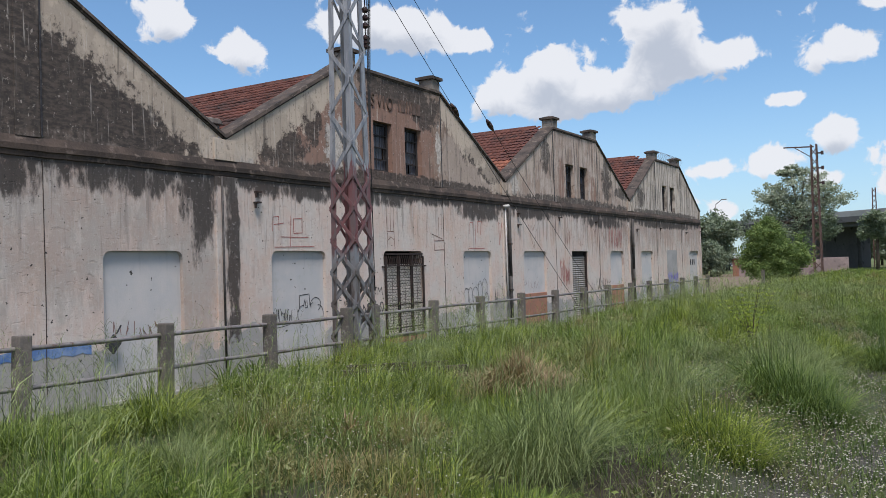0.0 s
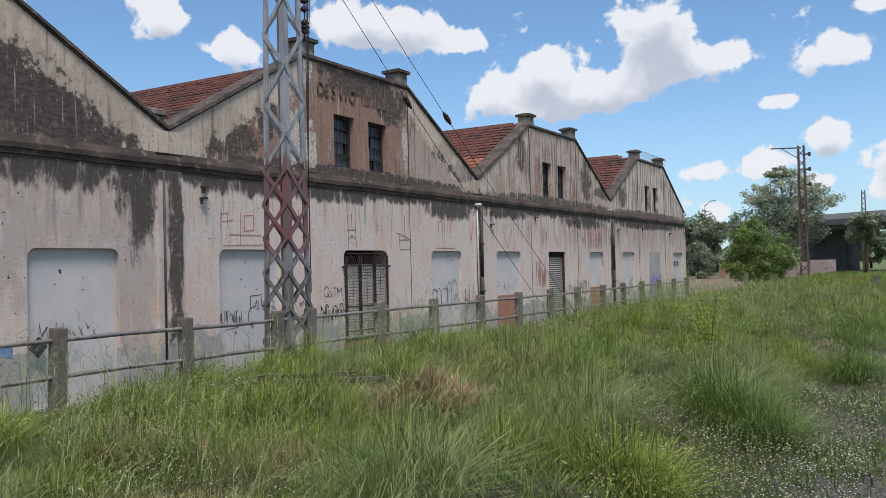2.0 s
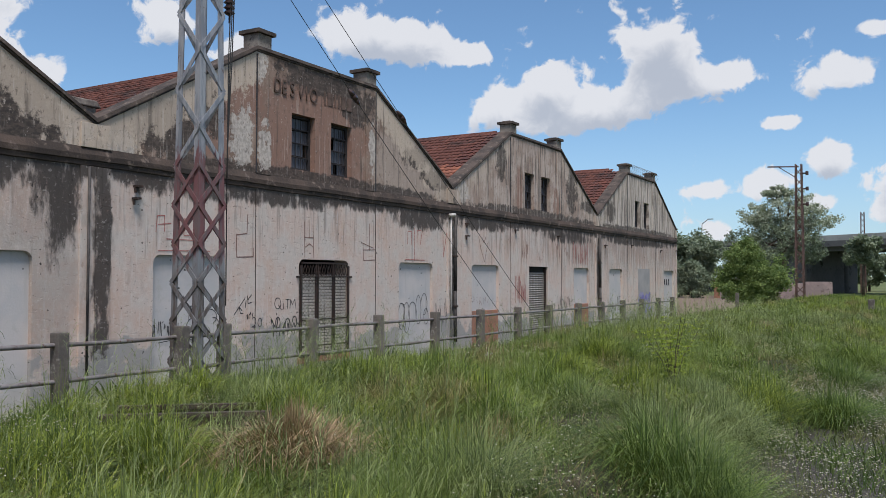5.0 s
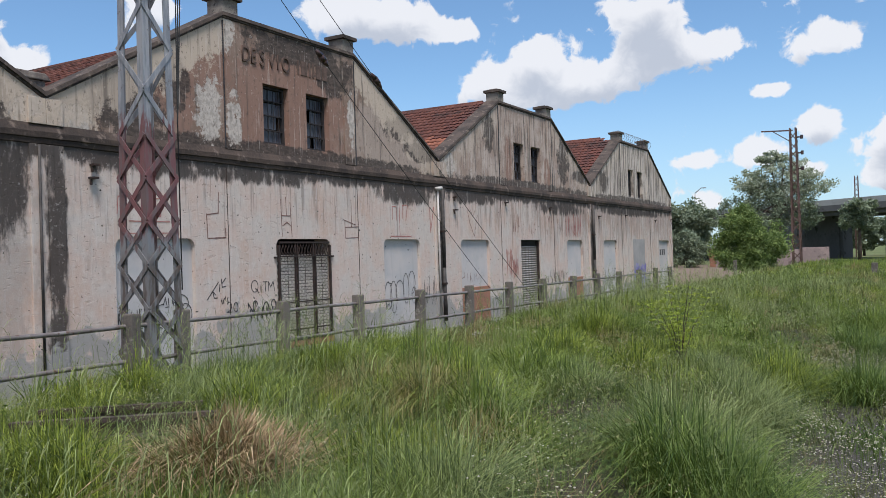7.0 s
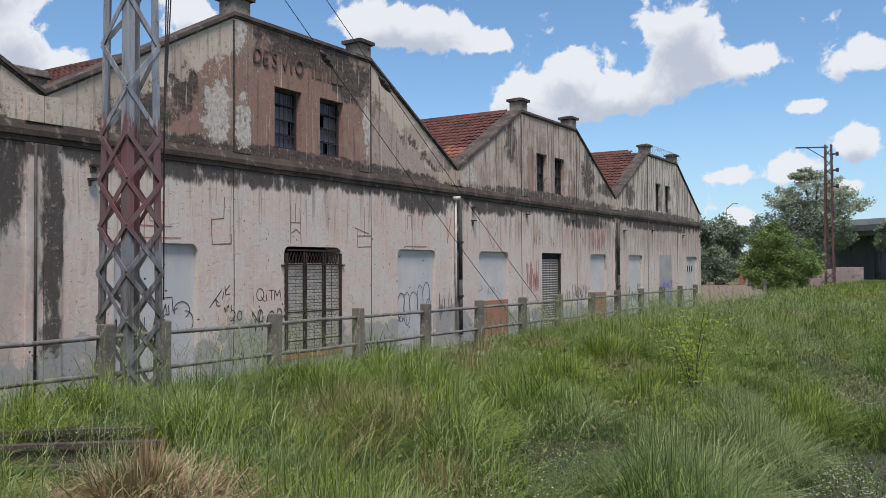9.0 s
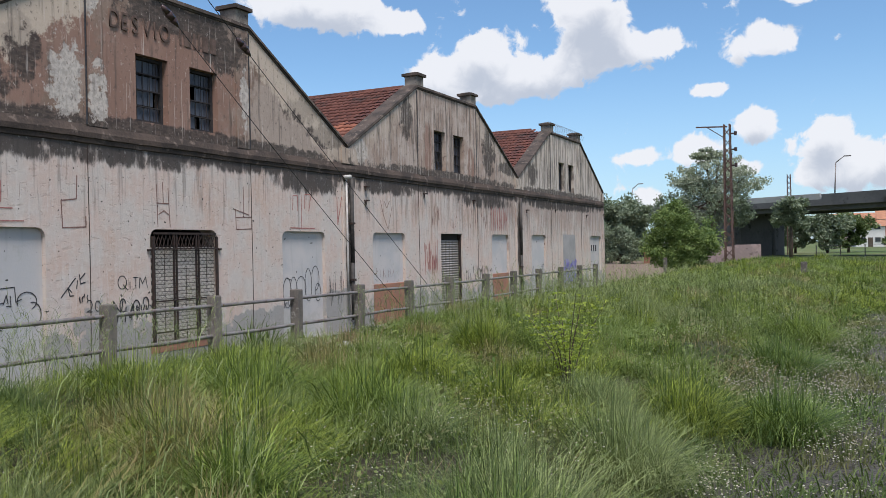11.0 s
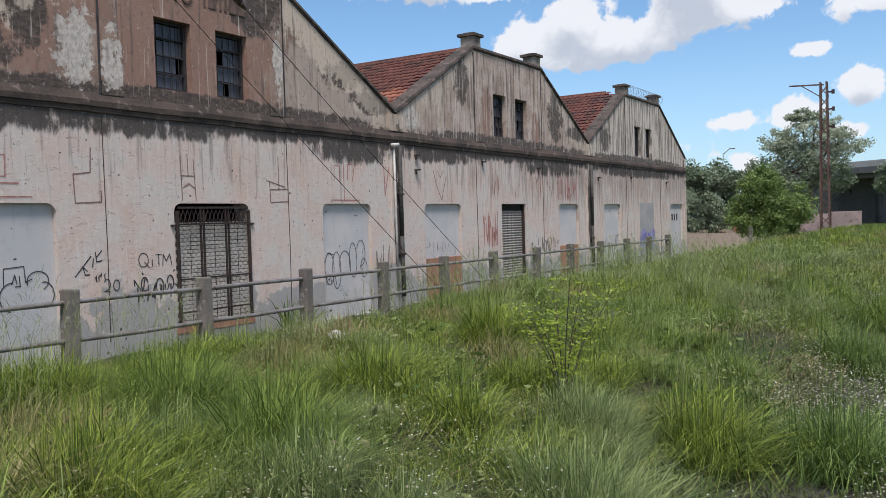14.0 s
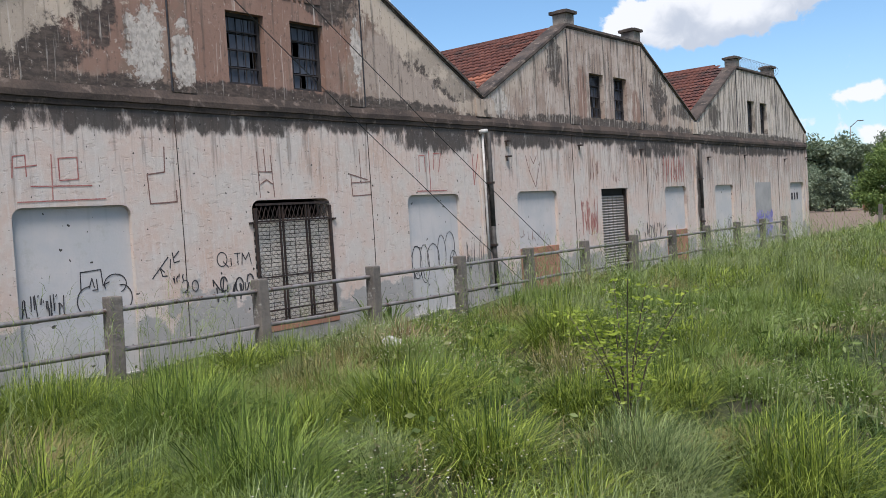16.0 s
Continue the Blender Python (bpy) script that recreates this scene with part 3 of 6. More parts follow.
# ---- mesh building ----
class Shape:
    """Vertices and faces gathered for one mesh."""

    def __init__(self):
        self.v, self.f = [], []

    def add(self, verts, faces):
        k = len(self.v)
        self.v += [tuple(p) for p in verts]
        self.f += [tuple(i + k for i in q) for q in faces]
        return self

    def hexa(self, p):
        """Eight corners: bottom ring, then top ring."""
        return self.add(p, [(3, 2, 1, 0), (4, 5, 6, 7), (0, 1, 5, 4), (1, 2, 6, 5), (2, 3, 7, 6), (3, 0, 4, 7)])

    def box(self, x0, x1, y0, y1, z0, z1):
        return self.hexa([(x0, y0, z0), (x1, y0, z0), (x1, y1, z0), (x0, y1, z0), (x0, y0, z1), (x1, y0, z1), (x1, y1, z1), (x0, y1, z1)])

    def tube(self, a, b, r0, r1=None, n=8, caps=True):
        a, b = Vector(a), Vector(b)
        r1 = r0 if r1 is None else r1
        d = (b - a).normalized()
        u = d.orthogonal().normalized()
        w = d.cross(u)
        ring = [(math.cos(2 * math.pi * i / n), math.sin(2 * math.pi * i / n)) for i in range(n)]
        vs = [a + r0 * (c * u + s * w) for c, s in ring] + [b + r1 * (c * u + s * w) for c, s in ring]
        fs = [(i, (i + 1) % n, n + (i + 1) % n, n + i) for i in range(n)]
        if caps:
            fs += [tuple(reversed(range(n))), tuple(range(n, 2 * n))]
        return self.add(vs, fs)

    def bar(self, a, b, w, h, up=(0, 0, 1)):
        """A straight bar of rectangular section from a to b."""
        a, b = Vector(a), Vector(b)
        d = (b - a).normalized()
        s = d.cross(Vector(up))
        s = s.normalized() if s.length > 1e-4 else d.orthogonal().normalized()
        t = s.cross(d).normalized()
        q = [(-w / 2, -h / 2), (w / 2, -h / 2), (w / 2, h / 2), (-w / 2, h / 2)]
        return self.hexa([a + s * i + t * j for i, j in q] + [b + s * i + t * j for i, j in q])

    def angle(self, a, b, w, t, s1, s2):
        """A steel angle from a to b, its flanges along s1 and s2."""
        a, b, s1, s2 = Vector(a), Vector(b), Vector(s1), Vector(s2)
        ring = [Vector((0, 0, 0)), s1 * w, s1 * w + s2 * t, s1 * t + s2 * t, s1 * t + s2 * w, s2 * w]
        n = 6
        return self.add([a + p for p in ring] + [b + p for p in ring],
                        [(i, (i + 1) % n, n + (i + 1) % n, n + i) for i in range(n)] + [tuple(reversed(range(n))), tuple(range(n, 2 * n))])

    def strip(self, pts, half, lift=0.003):
        """A painted stroke on the wall: pts of (y, z), joined, of that half width."""
        for (y0, z0), (y1, z1) in zip(pts, pts[1:]):
            dy, dz = y1 - y0, z1 - z0
            length = math.hypot(dy, dz) or 1e-6
            ny, nz = -dz / length * half, dy / length * half
            ey, ez = dy / length * half * 0.6, dz / length * half * 0.6
            self.add([(lift, y0 - ey + ny, z0 - ez + nz), (lift, y0 - ey - ny, z0 - ez - nz), (lift, y1 + ey - ny, z1 + ez - nz), (lift, y1 + ey + ny, z1 + ez + nz)], [(0, 1, 2, 3)])
            lift += 0.00013
        return self

    def mesh(self, name, mat, bevel=0.0, smooth=False, weld=False):
        me = bpy.data.meshes.new(name)
        if bevel:
            bm = bmesh.new()
            vs = [bm.verts.new(p) for p in self.v]
            for q in self.f:
                bm.faces.new([vs[i] for i in q])
            bmesh.ops.recalc_face_normals(bm, faces=bm.faces)
            bmesh.ops.bevel(bm, geom=list(bm.edges), offset=bevel, segments=2, profile=0.6, affect="EDGES", clamp_overlap=True)
            bm.to_mesh(me)
            bm.free()
        else:
            me.from_pydata(self.v, [], self.f)
        if weld:
            bm = bmesh.new()
            bm.from_mesh(me)
            bmesh.ops.remove_doubles(bm, verts=bm.verts, dist=0.0005)
            bm.to_mesh(me)
            bm.free()
        me.materials.append(mat)
        if smooth:
            me.polygons.foreach_set("use_smooth", [True] * len(me.polygons))
        me.update()
        return me


def thing(name, at, label, category, group="", kind=""):
    ob = new(name)
    ob.location = at
    ob.empty_display_size = 0.2
    return tagged(ob, label, category, group, kind)


def part(name, shape, mat, parent, label="", bevel=0.0, smooth=False, weld=False):
    ob = new(name, shape if isinstance(shape, bpy.types.Mesh) else shape.mesh(name, mat, bevel, smooth, weld))
    ob.parent = parent
    return tagged(ob, label)


def piece(name, mesh, parent, at, rot=(0, 0, 0), size=(1, 1, 1)):
    ob = new(name, mesh)
    ob.parent = parent
    ob.matrix_basis = Matrix.LocRotScale(Vector(at), Euler(rot), Vector(size))
    return ob


def bulk(name, verts, tris, mat, smooth=False):
    """A large triangle mesh from arrays."""
    me = bpy.data.meshes.new(name)
    me.vertices.add(len(verts))
    me.vertices.foreach_set("co", np.asarray(verts, np.float32).ravel())
    tris = np.asarray(tris, np.int32)
    me.loops.add(tris.size)
    me.loops.foreach_set("vertex_index", tris.ravel())
    me.polygons.add(len(tris))
    me.polygons.foreach_set("loop_start", np.arange(0, tris.size, 3, dtype=np.int32))
    me.materials.append(mat)
    me.update(calc_edges=True)
    if smooth:
        me.polygons.foreach_set("use_smooth", np.ones(len(tris), bool))
    return me


# ---- ground ----
def mound(x, y):
    """Hummocks about a metre across."""
    return np.sin(x * 3.1 + 1.3 * np.sin(y * 1.1)) * np.sin(y * 2.6 + 1.7 * np.sin(x * 0.9)) + 0.5 * np.sin(x * 5.3 - y * 4.1)


def ground_height(x, y):
    """The field: a shallow dip behind the fence and small mounds."""
    dip = -0.60 * np.clip((4.75 - x) / 0.9, 0, 1) * np.clip((60 - y) / 10, 0, 1) * (x > -40)
    rough = 0.035 * np.sin(x * 1.7 + 0.6 * y) + 0.03 * np.sin(y * 2.3 - x * 0.9) + 0.02 * np.sin(3.7 * x + 2.9 * y)
    near = np.clip((70 - np.abs(y - 10)) / 20, 0, 1) * np.clip((40 - np.abs(x - 8)) / 10, 0, 1)
    swell = 0.30 * np.clip((x - 4.6) / 1.6, 0, 1) * np.clip((11.35 - x) / 0.9, 0, 1)
    hum = 0.07 * mound(x, y) * np.clip((x - 5.0) / 0.6, 0, 1) * np.clip((11.4 - x) / 0.8, 0, 1)
    return dip + (rough + swell + hum) * near


def build_ground():
    xs = np.concatenate([[-1500, -500, -200, -80, -45], np.arange(-30, 0, 3.0), np.arange(0, 16, 0.25), np.arange(16, 46, 2.0), [60, 100, 250, 600, 1500]])
    ys = np.concatenate([[-900, -300, -100, -50], np.arange(-30, -6, 2.0), np.arange(-6, 50, 0.4), np.arange(50, 130, 4.0), [160, 220, 350, 700, 2500]])
    gx, gy = np.meshgrid(xs, ys, indexing="ij")
    v = np.stack([gx, gy, ground_height(gx, gy)], -1).reshape(-1, 3)
    n, m = len(xs), len(ys)
    i = (np.arange(n - 1)[:, None] * m + np.arange(m - 1)[None]).ravel()
    t = np.concatenate([np.stack([i, i + m, i + m + 1], 1), np.stack([i, i + m + 1, i + 1], 1)])
    tagged(new("ground", bulk("ground", v, t, M_GROUND, True)), "uneven dark soil with a gravelly track under the weeds", "ground", kind="structure")


build_ground()

# ---- warehouse ----
Y0, Y1 = C0 - BAY / 2 - BAY, C0 + BAY / 2 + 3 * BAY      # ends of the front
Z0, Z_MID = -0.9, 3.48
DEEP = 0.38
warehouse = thing("warehouse", (0, 0, 0), "long derelict warehouse with stained pink walls and red tiled gabled roofs", "warehouse")
CENTRES = [C0 + BAY * k for k in range(-1, 4)]


def top_at(y, c):
    return min(Z_TOP, Z_TOP - FALL * (abs(y - c) - FLAT))


def wall_piece(shape, ya, yb, z_low, tops, holes, x0=-DEEP, x1=0.0):
    """A wall from ya to yb with openings (y0, y1, z0, z1); tops(y) gives its upper edge."""
    cuts = sorted({ya, yb, *[h[0] for h in holes], *[h[1] for h in holes]})
    for a, b in zip(cuts, cuts[1:]):
        mid = (a + b) / 2
        spans, low = [], z_low
        for h in sorted((h for h in holes if h[0] < mid < h[1]), key=lambda q: q[2]):
            if h[2] > low:
                spans.append((low, h[2]))
            low = h[3]
        spans.append((low, None))
        for s, e in spans:
            za, zb = (tops(a), tops(b)) if e is None else (e, e)
            shape.hexa([(x0, a, s), (x1, a, s), (x1, b, s), (x0, b, s), (x0, a, za), (x1, a, za), (x1, b, zb), (x0, b, zb)])
    return shape


DOOR_TOP, DOOR_LOW = 2.0, -0.58
BLOCKED = [(6.76, 8.5), (10.9, 12.7), (19.08, 20.83), (23.15, 25.0), (31.55, 33.2), (35.7, 37.45), (44.05, 45.95), (-1.4, 0.4)]
GATE, SHUTTER, GREY = (15.0, 16.85), (27.38, 29.0), (39.75, 41.55)
R_CORNER = 0.16


def corner_fill(shape, y, sign, z, r):
    """Rounds an opening's upper corner: y the jamb, sign the way into the opening."""
    n = 5
    arc = [(y + sign * r * (1 - math.cos(a)), z - r * (1 - math.sin(a))) for a in [math.pi / 2 * i / n for i in range(n + 1)]]
    fan = [(y, z)] + arc
    k = len(fan)
    vs = [(0, a, b) for a, b in fan] + [(-DEEP, a, b) for a, b in fan]
    fs = [(0, i, i + 1) for i in range(1, k - 1)] + [(k, k + i + 1, k + i) for i in range(1, k - 1)]
    fs += [(i, k + i, k + i + 1, i + 1) for i in range(1, k - 1)]
    shape.add(vs, fs)


low_wall = Shape()
openings = [(a, b, DOOR_LOW, DOOR_TOP) for a, b in BLOCKED + [GATE, SHUTTER]]
wall_piece(low_wall, Y0, Y1, Z0, lambda y: Z_MID, openings)
for a, b in BLOCKED + [GATE]:
    corner_fill(low_wall, a, 1, DOOR_TOP, R_CORNER)
    corner_fill(low_wall, b, -1, DOOR_TOP, R_CORNER)
part("front_wall", low_wall, M_WALL, warehouse, "peeling pinkish limewashed wall streaked with mould", weld=True)

WINDOWS = []
for c in CENTRES:
    g = Shape()
    wins = [(c - 1.06, c - 0.24, 4.02, 5.28), (c + 0.36, c + 1.18, 4.02, 5.28)]
    WINDOWS += wins
    cuts = [(c - BAY / 2, c - FLAT), (c - FLAT, c + FLAT), (c + FLAT, c + BAY / 2)]
    for a, b in cuts:
        wall_piece(g, a, b, Z_MID + 0.002, lambda y, c=c: top_at(y, c), [w for w in wins if a < w[0] < b])
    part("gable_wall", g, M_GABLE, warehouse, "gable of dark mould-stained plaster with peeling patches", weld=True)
    # coping along the gable's edge
    cop = Shape()
    edge = [(c - BAY / 2, top_at(c - BAY / 2, c)), (c - FLAT, Z_TOP), (c + FLAT, Z_TOP), (c + BAY / 2, top_at(c + BAY / 2, c))]
    for (ya, za), (yb, zb) in zip(edge, edge[1:]):
        cop.hexa([(-DEEP - 0.06, ya, za), (0.055, ya, za), (0.055, yb, zb), (-DEEP - 0.06, yb, zb), (-DEEP - 0.06, ya, za + 0.085), (0.04, ya, za + 0.075), (0.04, yb, zb + 0.075), (-DEEP - 0.06, yb, zb + 0.085)])
        cop.hexa([(0.0, ya, za - 0.05), (0.025, ya, za - 0.04), (0.025, yb, zb - 0.04), (0.0, yb, zb - 0.05), (0.0, ya, za), (0.025, ya, za), (0.025, yb, zb), (0.0, yb, zb)])
    part("coping", cop, M_COPING, warehouse, "sooty cement coping", weld=True)
    # pilasters under the pinnacles and at the valley
    for s in (-1, 1):
        ya, yb = sorted((c + s * (FLAT - 0.03), c + s * (FLAT - 0.45)))
        part("pilaster", Shape().box(0.0, 0.02, ya, yb, Z_MID + 0.31, Z_TOP - 0.08), M_GABLE, warehouse, bevel=0.006)
        edge_y = c + s * FLAT
        part("conduit", Shape().tube((0.008, edge_y, Z_MID - 0.02), (0.008, edge_y + 0.015, 1.2), 0.007, n=5).tube((0.008, edge_y + 0.015, 1.2), (0.008, edge_y, -0.3), 0.007, n=5), M_IRON, warehouse, "thin rusty conduit")
        part("conduit", Shape().tube((0.012, edge_y, Z_MID + 0.33), (0.012, edge_y, Z_TOP - 0.1), 0.016, n=5), M_INK, warehouse, "thin dark conduit")
    for s in (-1, 1):
        ya, yb = sorted((c + s * (BAY / 2 - 0.004), c + s * (BAY / 2 - 0.30)))
        if Y0 < ya and yb < Y1:
            part("pilaster", Shape().box(0.0, 0.04, ya, yb, Z0, Z_MID - 0.01), M_WALL, warehouse, bevel=0.006)
            part("pilaster", Shape().box(0.0, 0.04, ya, yb, Z_MID + 0.31, top_at(c + s * BAY / 2, c) - 0.03), M_GABLE, warehouse, bevel=0.006)
    # square pinnacles with caps
    for s in (-1, 1):
        y = c + s * (FLAT - 0.22)
        p = part("pinnacle", Shape().box(-0.40, 0.03, y - 0.21, y + 0.21, Z_TOP + 0.02, Z_TOP + 0.36), M_CHIMNEY, warehouse, "stained cement pinnacle", bevel=0.012)
        cap = Shape().box(-0.47, 0.10, y - 0.28, y + 0.28, Z_TOP + 0.36, Z_TOP + 0.44)
        cap.hexa([(-0.44, y - 0.25, Z_TOP + 0.44), (0.07, y - 0.25, Z_TOP + 0.44), (0.07, y + 0.25, Z_TOP + 0.44), (-0.44, y + 0.25, Z_TOP + 0.44),
                  (-0.3, y - 0.12, Z_TOP + 0.49), (-0.07, y - 0.12, Z_TOP + 0.49), (-0.07, y + 0.12, Z_TOP + 0.49), (-0.3, y + 0.12, Z_TOP + 0.49)])
        part("cap", cap, M_COPING, p, "dark moulded cap")

# string course: two steps with a sloped top
course = Shape()
prof = [(0, 3.47), (0.028, 3.485), (0.034, 3.56), (0.06, 3.575), (0.062, 3.665), (0.045, 3.70), (0.0, 3.80)]
n, m = 240, len(prof)
course.add([(x + (0.004 * math.sin(i * 1.9 + 7 * z) + 0.004 * math.sin(i * 0.7)) * (x > 0), Y0 + (Y1 - Y0) * i / n, z + 0.005 * math.sin(i * 0.53) + 0.004 * math.sin(i * 2.7)) for i in range(n + 1) for x, z in prof],
           [(i * m + k, i * m + k + 1, (i + 1) * m + k + 1, (i + 1) * m + k) for i in range(n) for k in range(m - 1)])
part("string_course", course, M_MOULD, warehouse, "projecting string course black with mould")

# the body behind the front, unseen, painted near-black to keep the windows dark
body = Shape()
body.box(-30.0, -29.6, Y0, Y1, Z0, 4.0)
for y in (Y0, Y1 - 0.3):
    body.box(-29.6, -DEEP, y, y + 0.3, Z0, 4.0)
for c in CENTRES:
    wall_piece(body, c - BAY / 2, c, 4.0, lambda y, c=c: 3.92 + 3.0 * (1 - abs(y - c) / (BAY / 2)) + 0.09, [], -30.0, -29.6)
    wall_piece(body, c, c + BAY / 2, 4.0, lambda y, c=c: 3.92 + 3.0 * (1 - abs(y - c) / (BAY / 2)) + 0.09, [], -30.0, -29.6)
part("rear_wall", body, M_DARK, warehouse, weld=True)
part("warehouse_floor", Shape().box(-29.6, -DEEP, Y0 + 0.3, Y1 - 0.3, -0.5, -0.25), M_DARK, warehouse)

# roofs
RIDGE, EAVE = 6.97, 3.92
HIP_X, HIP_Z, HIP_RUN = -1.7, 6.42, BAY / 2
for k, c in enumerate(CENTRES):
    deck = Shape()
    hip = HIP_RUN * (RIDGE - HIP_Z) / (RIDGE - EAVE)
    for s in (-1, 1):
        out = [(-30, c, RIDGE), (HIP_X, c, RIDGE), (HIP_X, c + s * BAY / 2, EAVE), (-30, c + s * BAY / 2, EAVE)]
        deck.hexa([(x, y, z - 0.12) for x, y, z in out] + [(x, y, z - 0.04) for x, y, z in out])
        out = [(HIP_X, c, RIDGE), (-DEEP, c + s * hip, HIP_Z), (-DEEP, c + s * BAY / 2, EAVE), (HIP_X, c + s * BAY / 2, EAVE)]
        deck.hexa([(x, y, z - 0.12) for x, y, z in out] + [(x, y, z - 0.04) for x, y, z in out])
    roof = part("roof", deck, M_SLEEPER, warehouse, "old red clay tile roof with dark stains", weld=True)
    part("hip_end", Shape().add([(HIP_X, c, RIDGE), (-DEEP, c - hip, HIP_Z), (-DEEP, c + hip, HIP_Z), (HIP_X, c, RIDGE - 0.05), (-DEEP, c - hip, HIP_Z - 0.05), (-DEEP, c + hip, HIP_Z - 0.05)],
                                [(0, 1, 2), (5, 4, 3), (0, 3, 4, 1), (1, 4, 5, 2), (2, 5, 3, 0)]), M_TILES, roof)

# windows with iron bars
for a, b, lo, hi in WINDOWS:
    fr = Shape()
    fr.box(-0.22, -0.14, a, a + 0.06, lo, hi).box(-0.22, -0.14, b - 0.06, b, lo, hi).box(-0.22, -0.14, a + 0.06, b - 0.06, hi - 0.06, hi).box(-0.22, -0.14, a + 0.06, b - 0.06, lo, lo + 0.06)
    w = part("window", fr, M_BLACKIRON, warehouse, "empty window opening with dark iron bars")
    for i in range(1, 5):
        y = a + (b - a) * i / 5
        part("bar", Shape().tube((-0.16, y, lo + 0.03), (-0.16, y, hi - 0.03), 0.008, n=6), M_BLACKIRON, w)
    for i in range(1, 4):
        z = lo + (hi - lo) * i / 4
        part("bar", Shape().box(-0.178, -0.142, a + 0.05, b - 0.05, z - 0.012, z + 0.012), M_BLACKIRON, w)

# small dusty panes behind the bars, some of them gone; reflected sky tinted into their base colour
M_PANE = plain("dusty_sky_toned_glass", (0.06, 0.066, 0.085), (0.085, 0.09, 0.11), 3.0, 0.3)
pane_mesh = Shape().box(-0.205, -0.197, 0.004, 0.132, 0.006, 0.276).mesh("pane", M_PANE)
r_pane = random.Random(21)
for (a, b, lo, hi), w in zip(WINDOWS, [o for o in warehouse.children if o.name.split(".")[0] == "window"]):
    for i in range(5):
        for j in range(4):
            if r_pane.random() < 0.86:
                piece("pane", pane_mesh, w, (0, a + 0.06 + (b - a - 0.12) * i / 5, lo + 0.06 + (hi - lo - 0.12) * j / 4), (0, r_pane.uniform(-0.012, 0.012), 0))

# blocked openings
for i, (a, b) in enumerate(BLOCKED):
    p = part("blocked_doorway", Shape().box(-0.24, -0.09, a - 0.04, b + 0.04, DOOR_LOW - 0.1, DOOR_TOP + 0.04), M_PANEL, warehouse, "walled-up doorway painted greyish white")
    if 23 < a < 32:
        part("infill", Shape().box(-0.088, -0.015, a + 0.02, b - 0.02, DOOR_LOW, 0.56), M_ORANGE, p, "terracotta rendered infill", bevel=0.01)
    if i == 6:
        for q in range(3):
            part("vent_slot", Shape().box(-0.092, -0.07, a + 0.42 + 0.36 * q, a + 0.56 + 0.36 * q, 1.25, 1.55), M_INK, p)
grey = part("blocked_doorway", Shape().box(0.0, 0.018, *GREY, DOOR_LOW, 2.05), M_GREYDOOR, warehouse, "flush grey infill with purple paint at its foot", bevel=0.004)
pur = Shape()
rs = random.Random(5)
for j in range(26):
    y, z = GREY[0] + 0.1 + rs.random() * 1.6, -0.1 + rs.random() * 0.9
    pur.strip([(y - 0.12, z), (y + 0.1, z + rs.uniform(-0.1, 0.15)), (y + 0.14, z + 0.12)], 0.08, 0.0215 + 0.0004 * j)
part("spray_patch", pur, M_PURPLE, grey, "purple and white spray paint")

# barred gate before a bricked doorway
a, b = GATE
gate = part("bricked_doorway", Shape().box(-0.33, -0.105, a - 0.02, b + 0.02, DOOR_LOW - 0.1, 1.66), M_MORTAR, warehouse, "doorway bricked up behind a rusty iron gate")
bars = Shape()
bars.box(0.005, 0.05, a + 0.02, a + 0.07, -0.22, 1.86).box(0.005, 0.05, b - 0.07, b - 0.02, -0.22, 1.86).box(0.005, 0.05, a + 0.07, b - 0.07, 1.9, 1.94).box(0.005, 0.05, a + 0.07, b - 0.07, -0.22, -0.17)
frame_part = part("gate_frame", bars, M_IRON, warehouse, "rusty iron gate frame")
for f in (1 / 3, 2 / 3):
    for o in (-0.035, 0.035):
        y = a + (b - a) * f + o
        part("mullion", Shape().box(0.008, 0.045, y - 0.012, y + 0.012, -0.17, 1.9), M_IRON, frame_part)
for z in (0.02, 0.62, 1.62):
    part("crossbar", Shape().box(0.046, 0.062, a + 0.07, b - 0.07, z - 0.016, z + 0.016), M_IRON, frame_part)
for j in range(3):
    ya, yb = a + 0.08 + j * (b - a - 0.1) / 3, a + (j + 1) * (b - a - 0.1) / 3 - 0.01
    part("rod", Shape().tube((0.026, (ya + yb) / 2, -0.17), (0.026, (ya + yb) / 2, 1.62), 0.005, n=6), M_IRON, frame_part)
    net = Shape()
    wid = yb - ya
    for q in range(-5, 18):
        for s in (-1, 1):
            za = -0.17 + 0.112 * q
            p0, p1 = [ya, za], [yb, za + wid * 0.9]
            if za < -0.17:
                p0 = [ya + (-0.17 - za) / 0.9, -0.17]
            if p1[1] > 1.62:
                p1 = [yb - (p1[1] - 1.62) / 0.9, 1.62]
            if p1[0] - p0[0] > 0.03:
                if s < 0:
                    p0[0], p1[0] = ya + yb - p0[0], ya + yb - p1[0]
                net.bar((0.02 + 0.003 * s, *p0), (0.02 + 0.003 * s, *p1), 0.0038, 0.0034, (1, 0, 0))
    tagged(part("wire_mesh", net, M_IRON, frame_part), kind="stuff")
    for i in range(5):
        y = ya + (yb - ya) * i / 5
        for s in (-1, 1):
            y2 = y + (yb - ya) / 5
            p0, p1 = ((y, 1.64), (y2, 1.89)) if s > 0 else ((y, 1.89), (y2, 1.64))
            part("scroll_bar", Shape().bar((0.03 + 0.006 * s, *p0), (0.03 + 0.006 * s, *p1), 0.012, 0.012, (1, 0, 0)), M_IRON, frame_part)
for y in (a - 0.09, b + 0.02):
    part("hinge", Shape().box(0.0, 0.05, y, y + 0.07, 1.58, 1.62), M_IRON, frame_part)
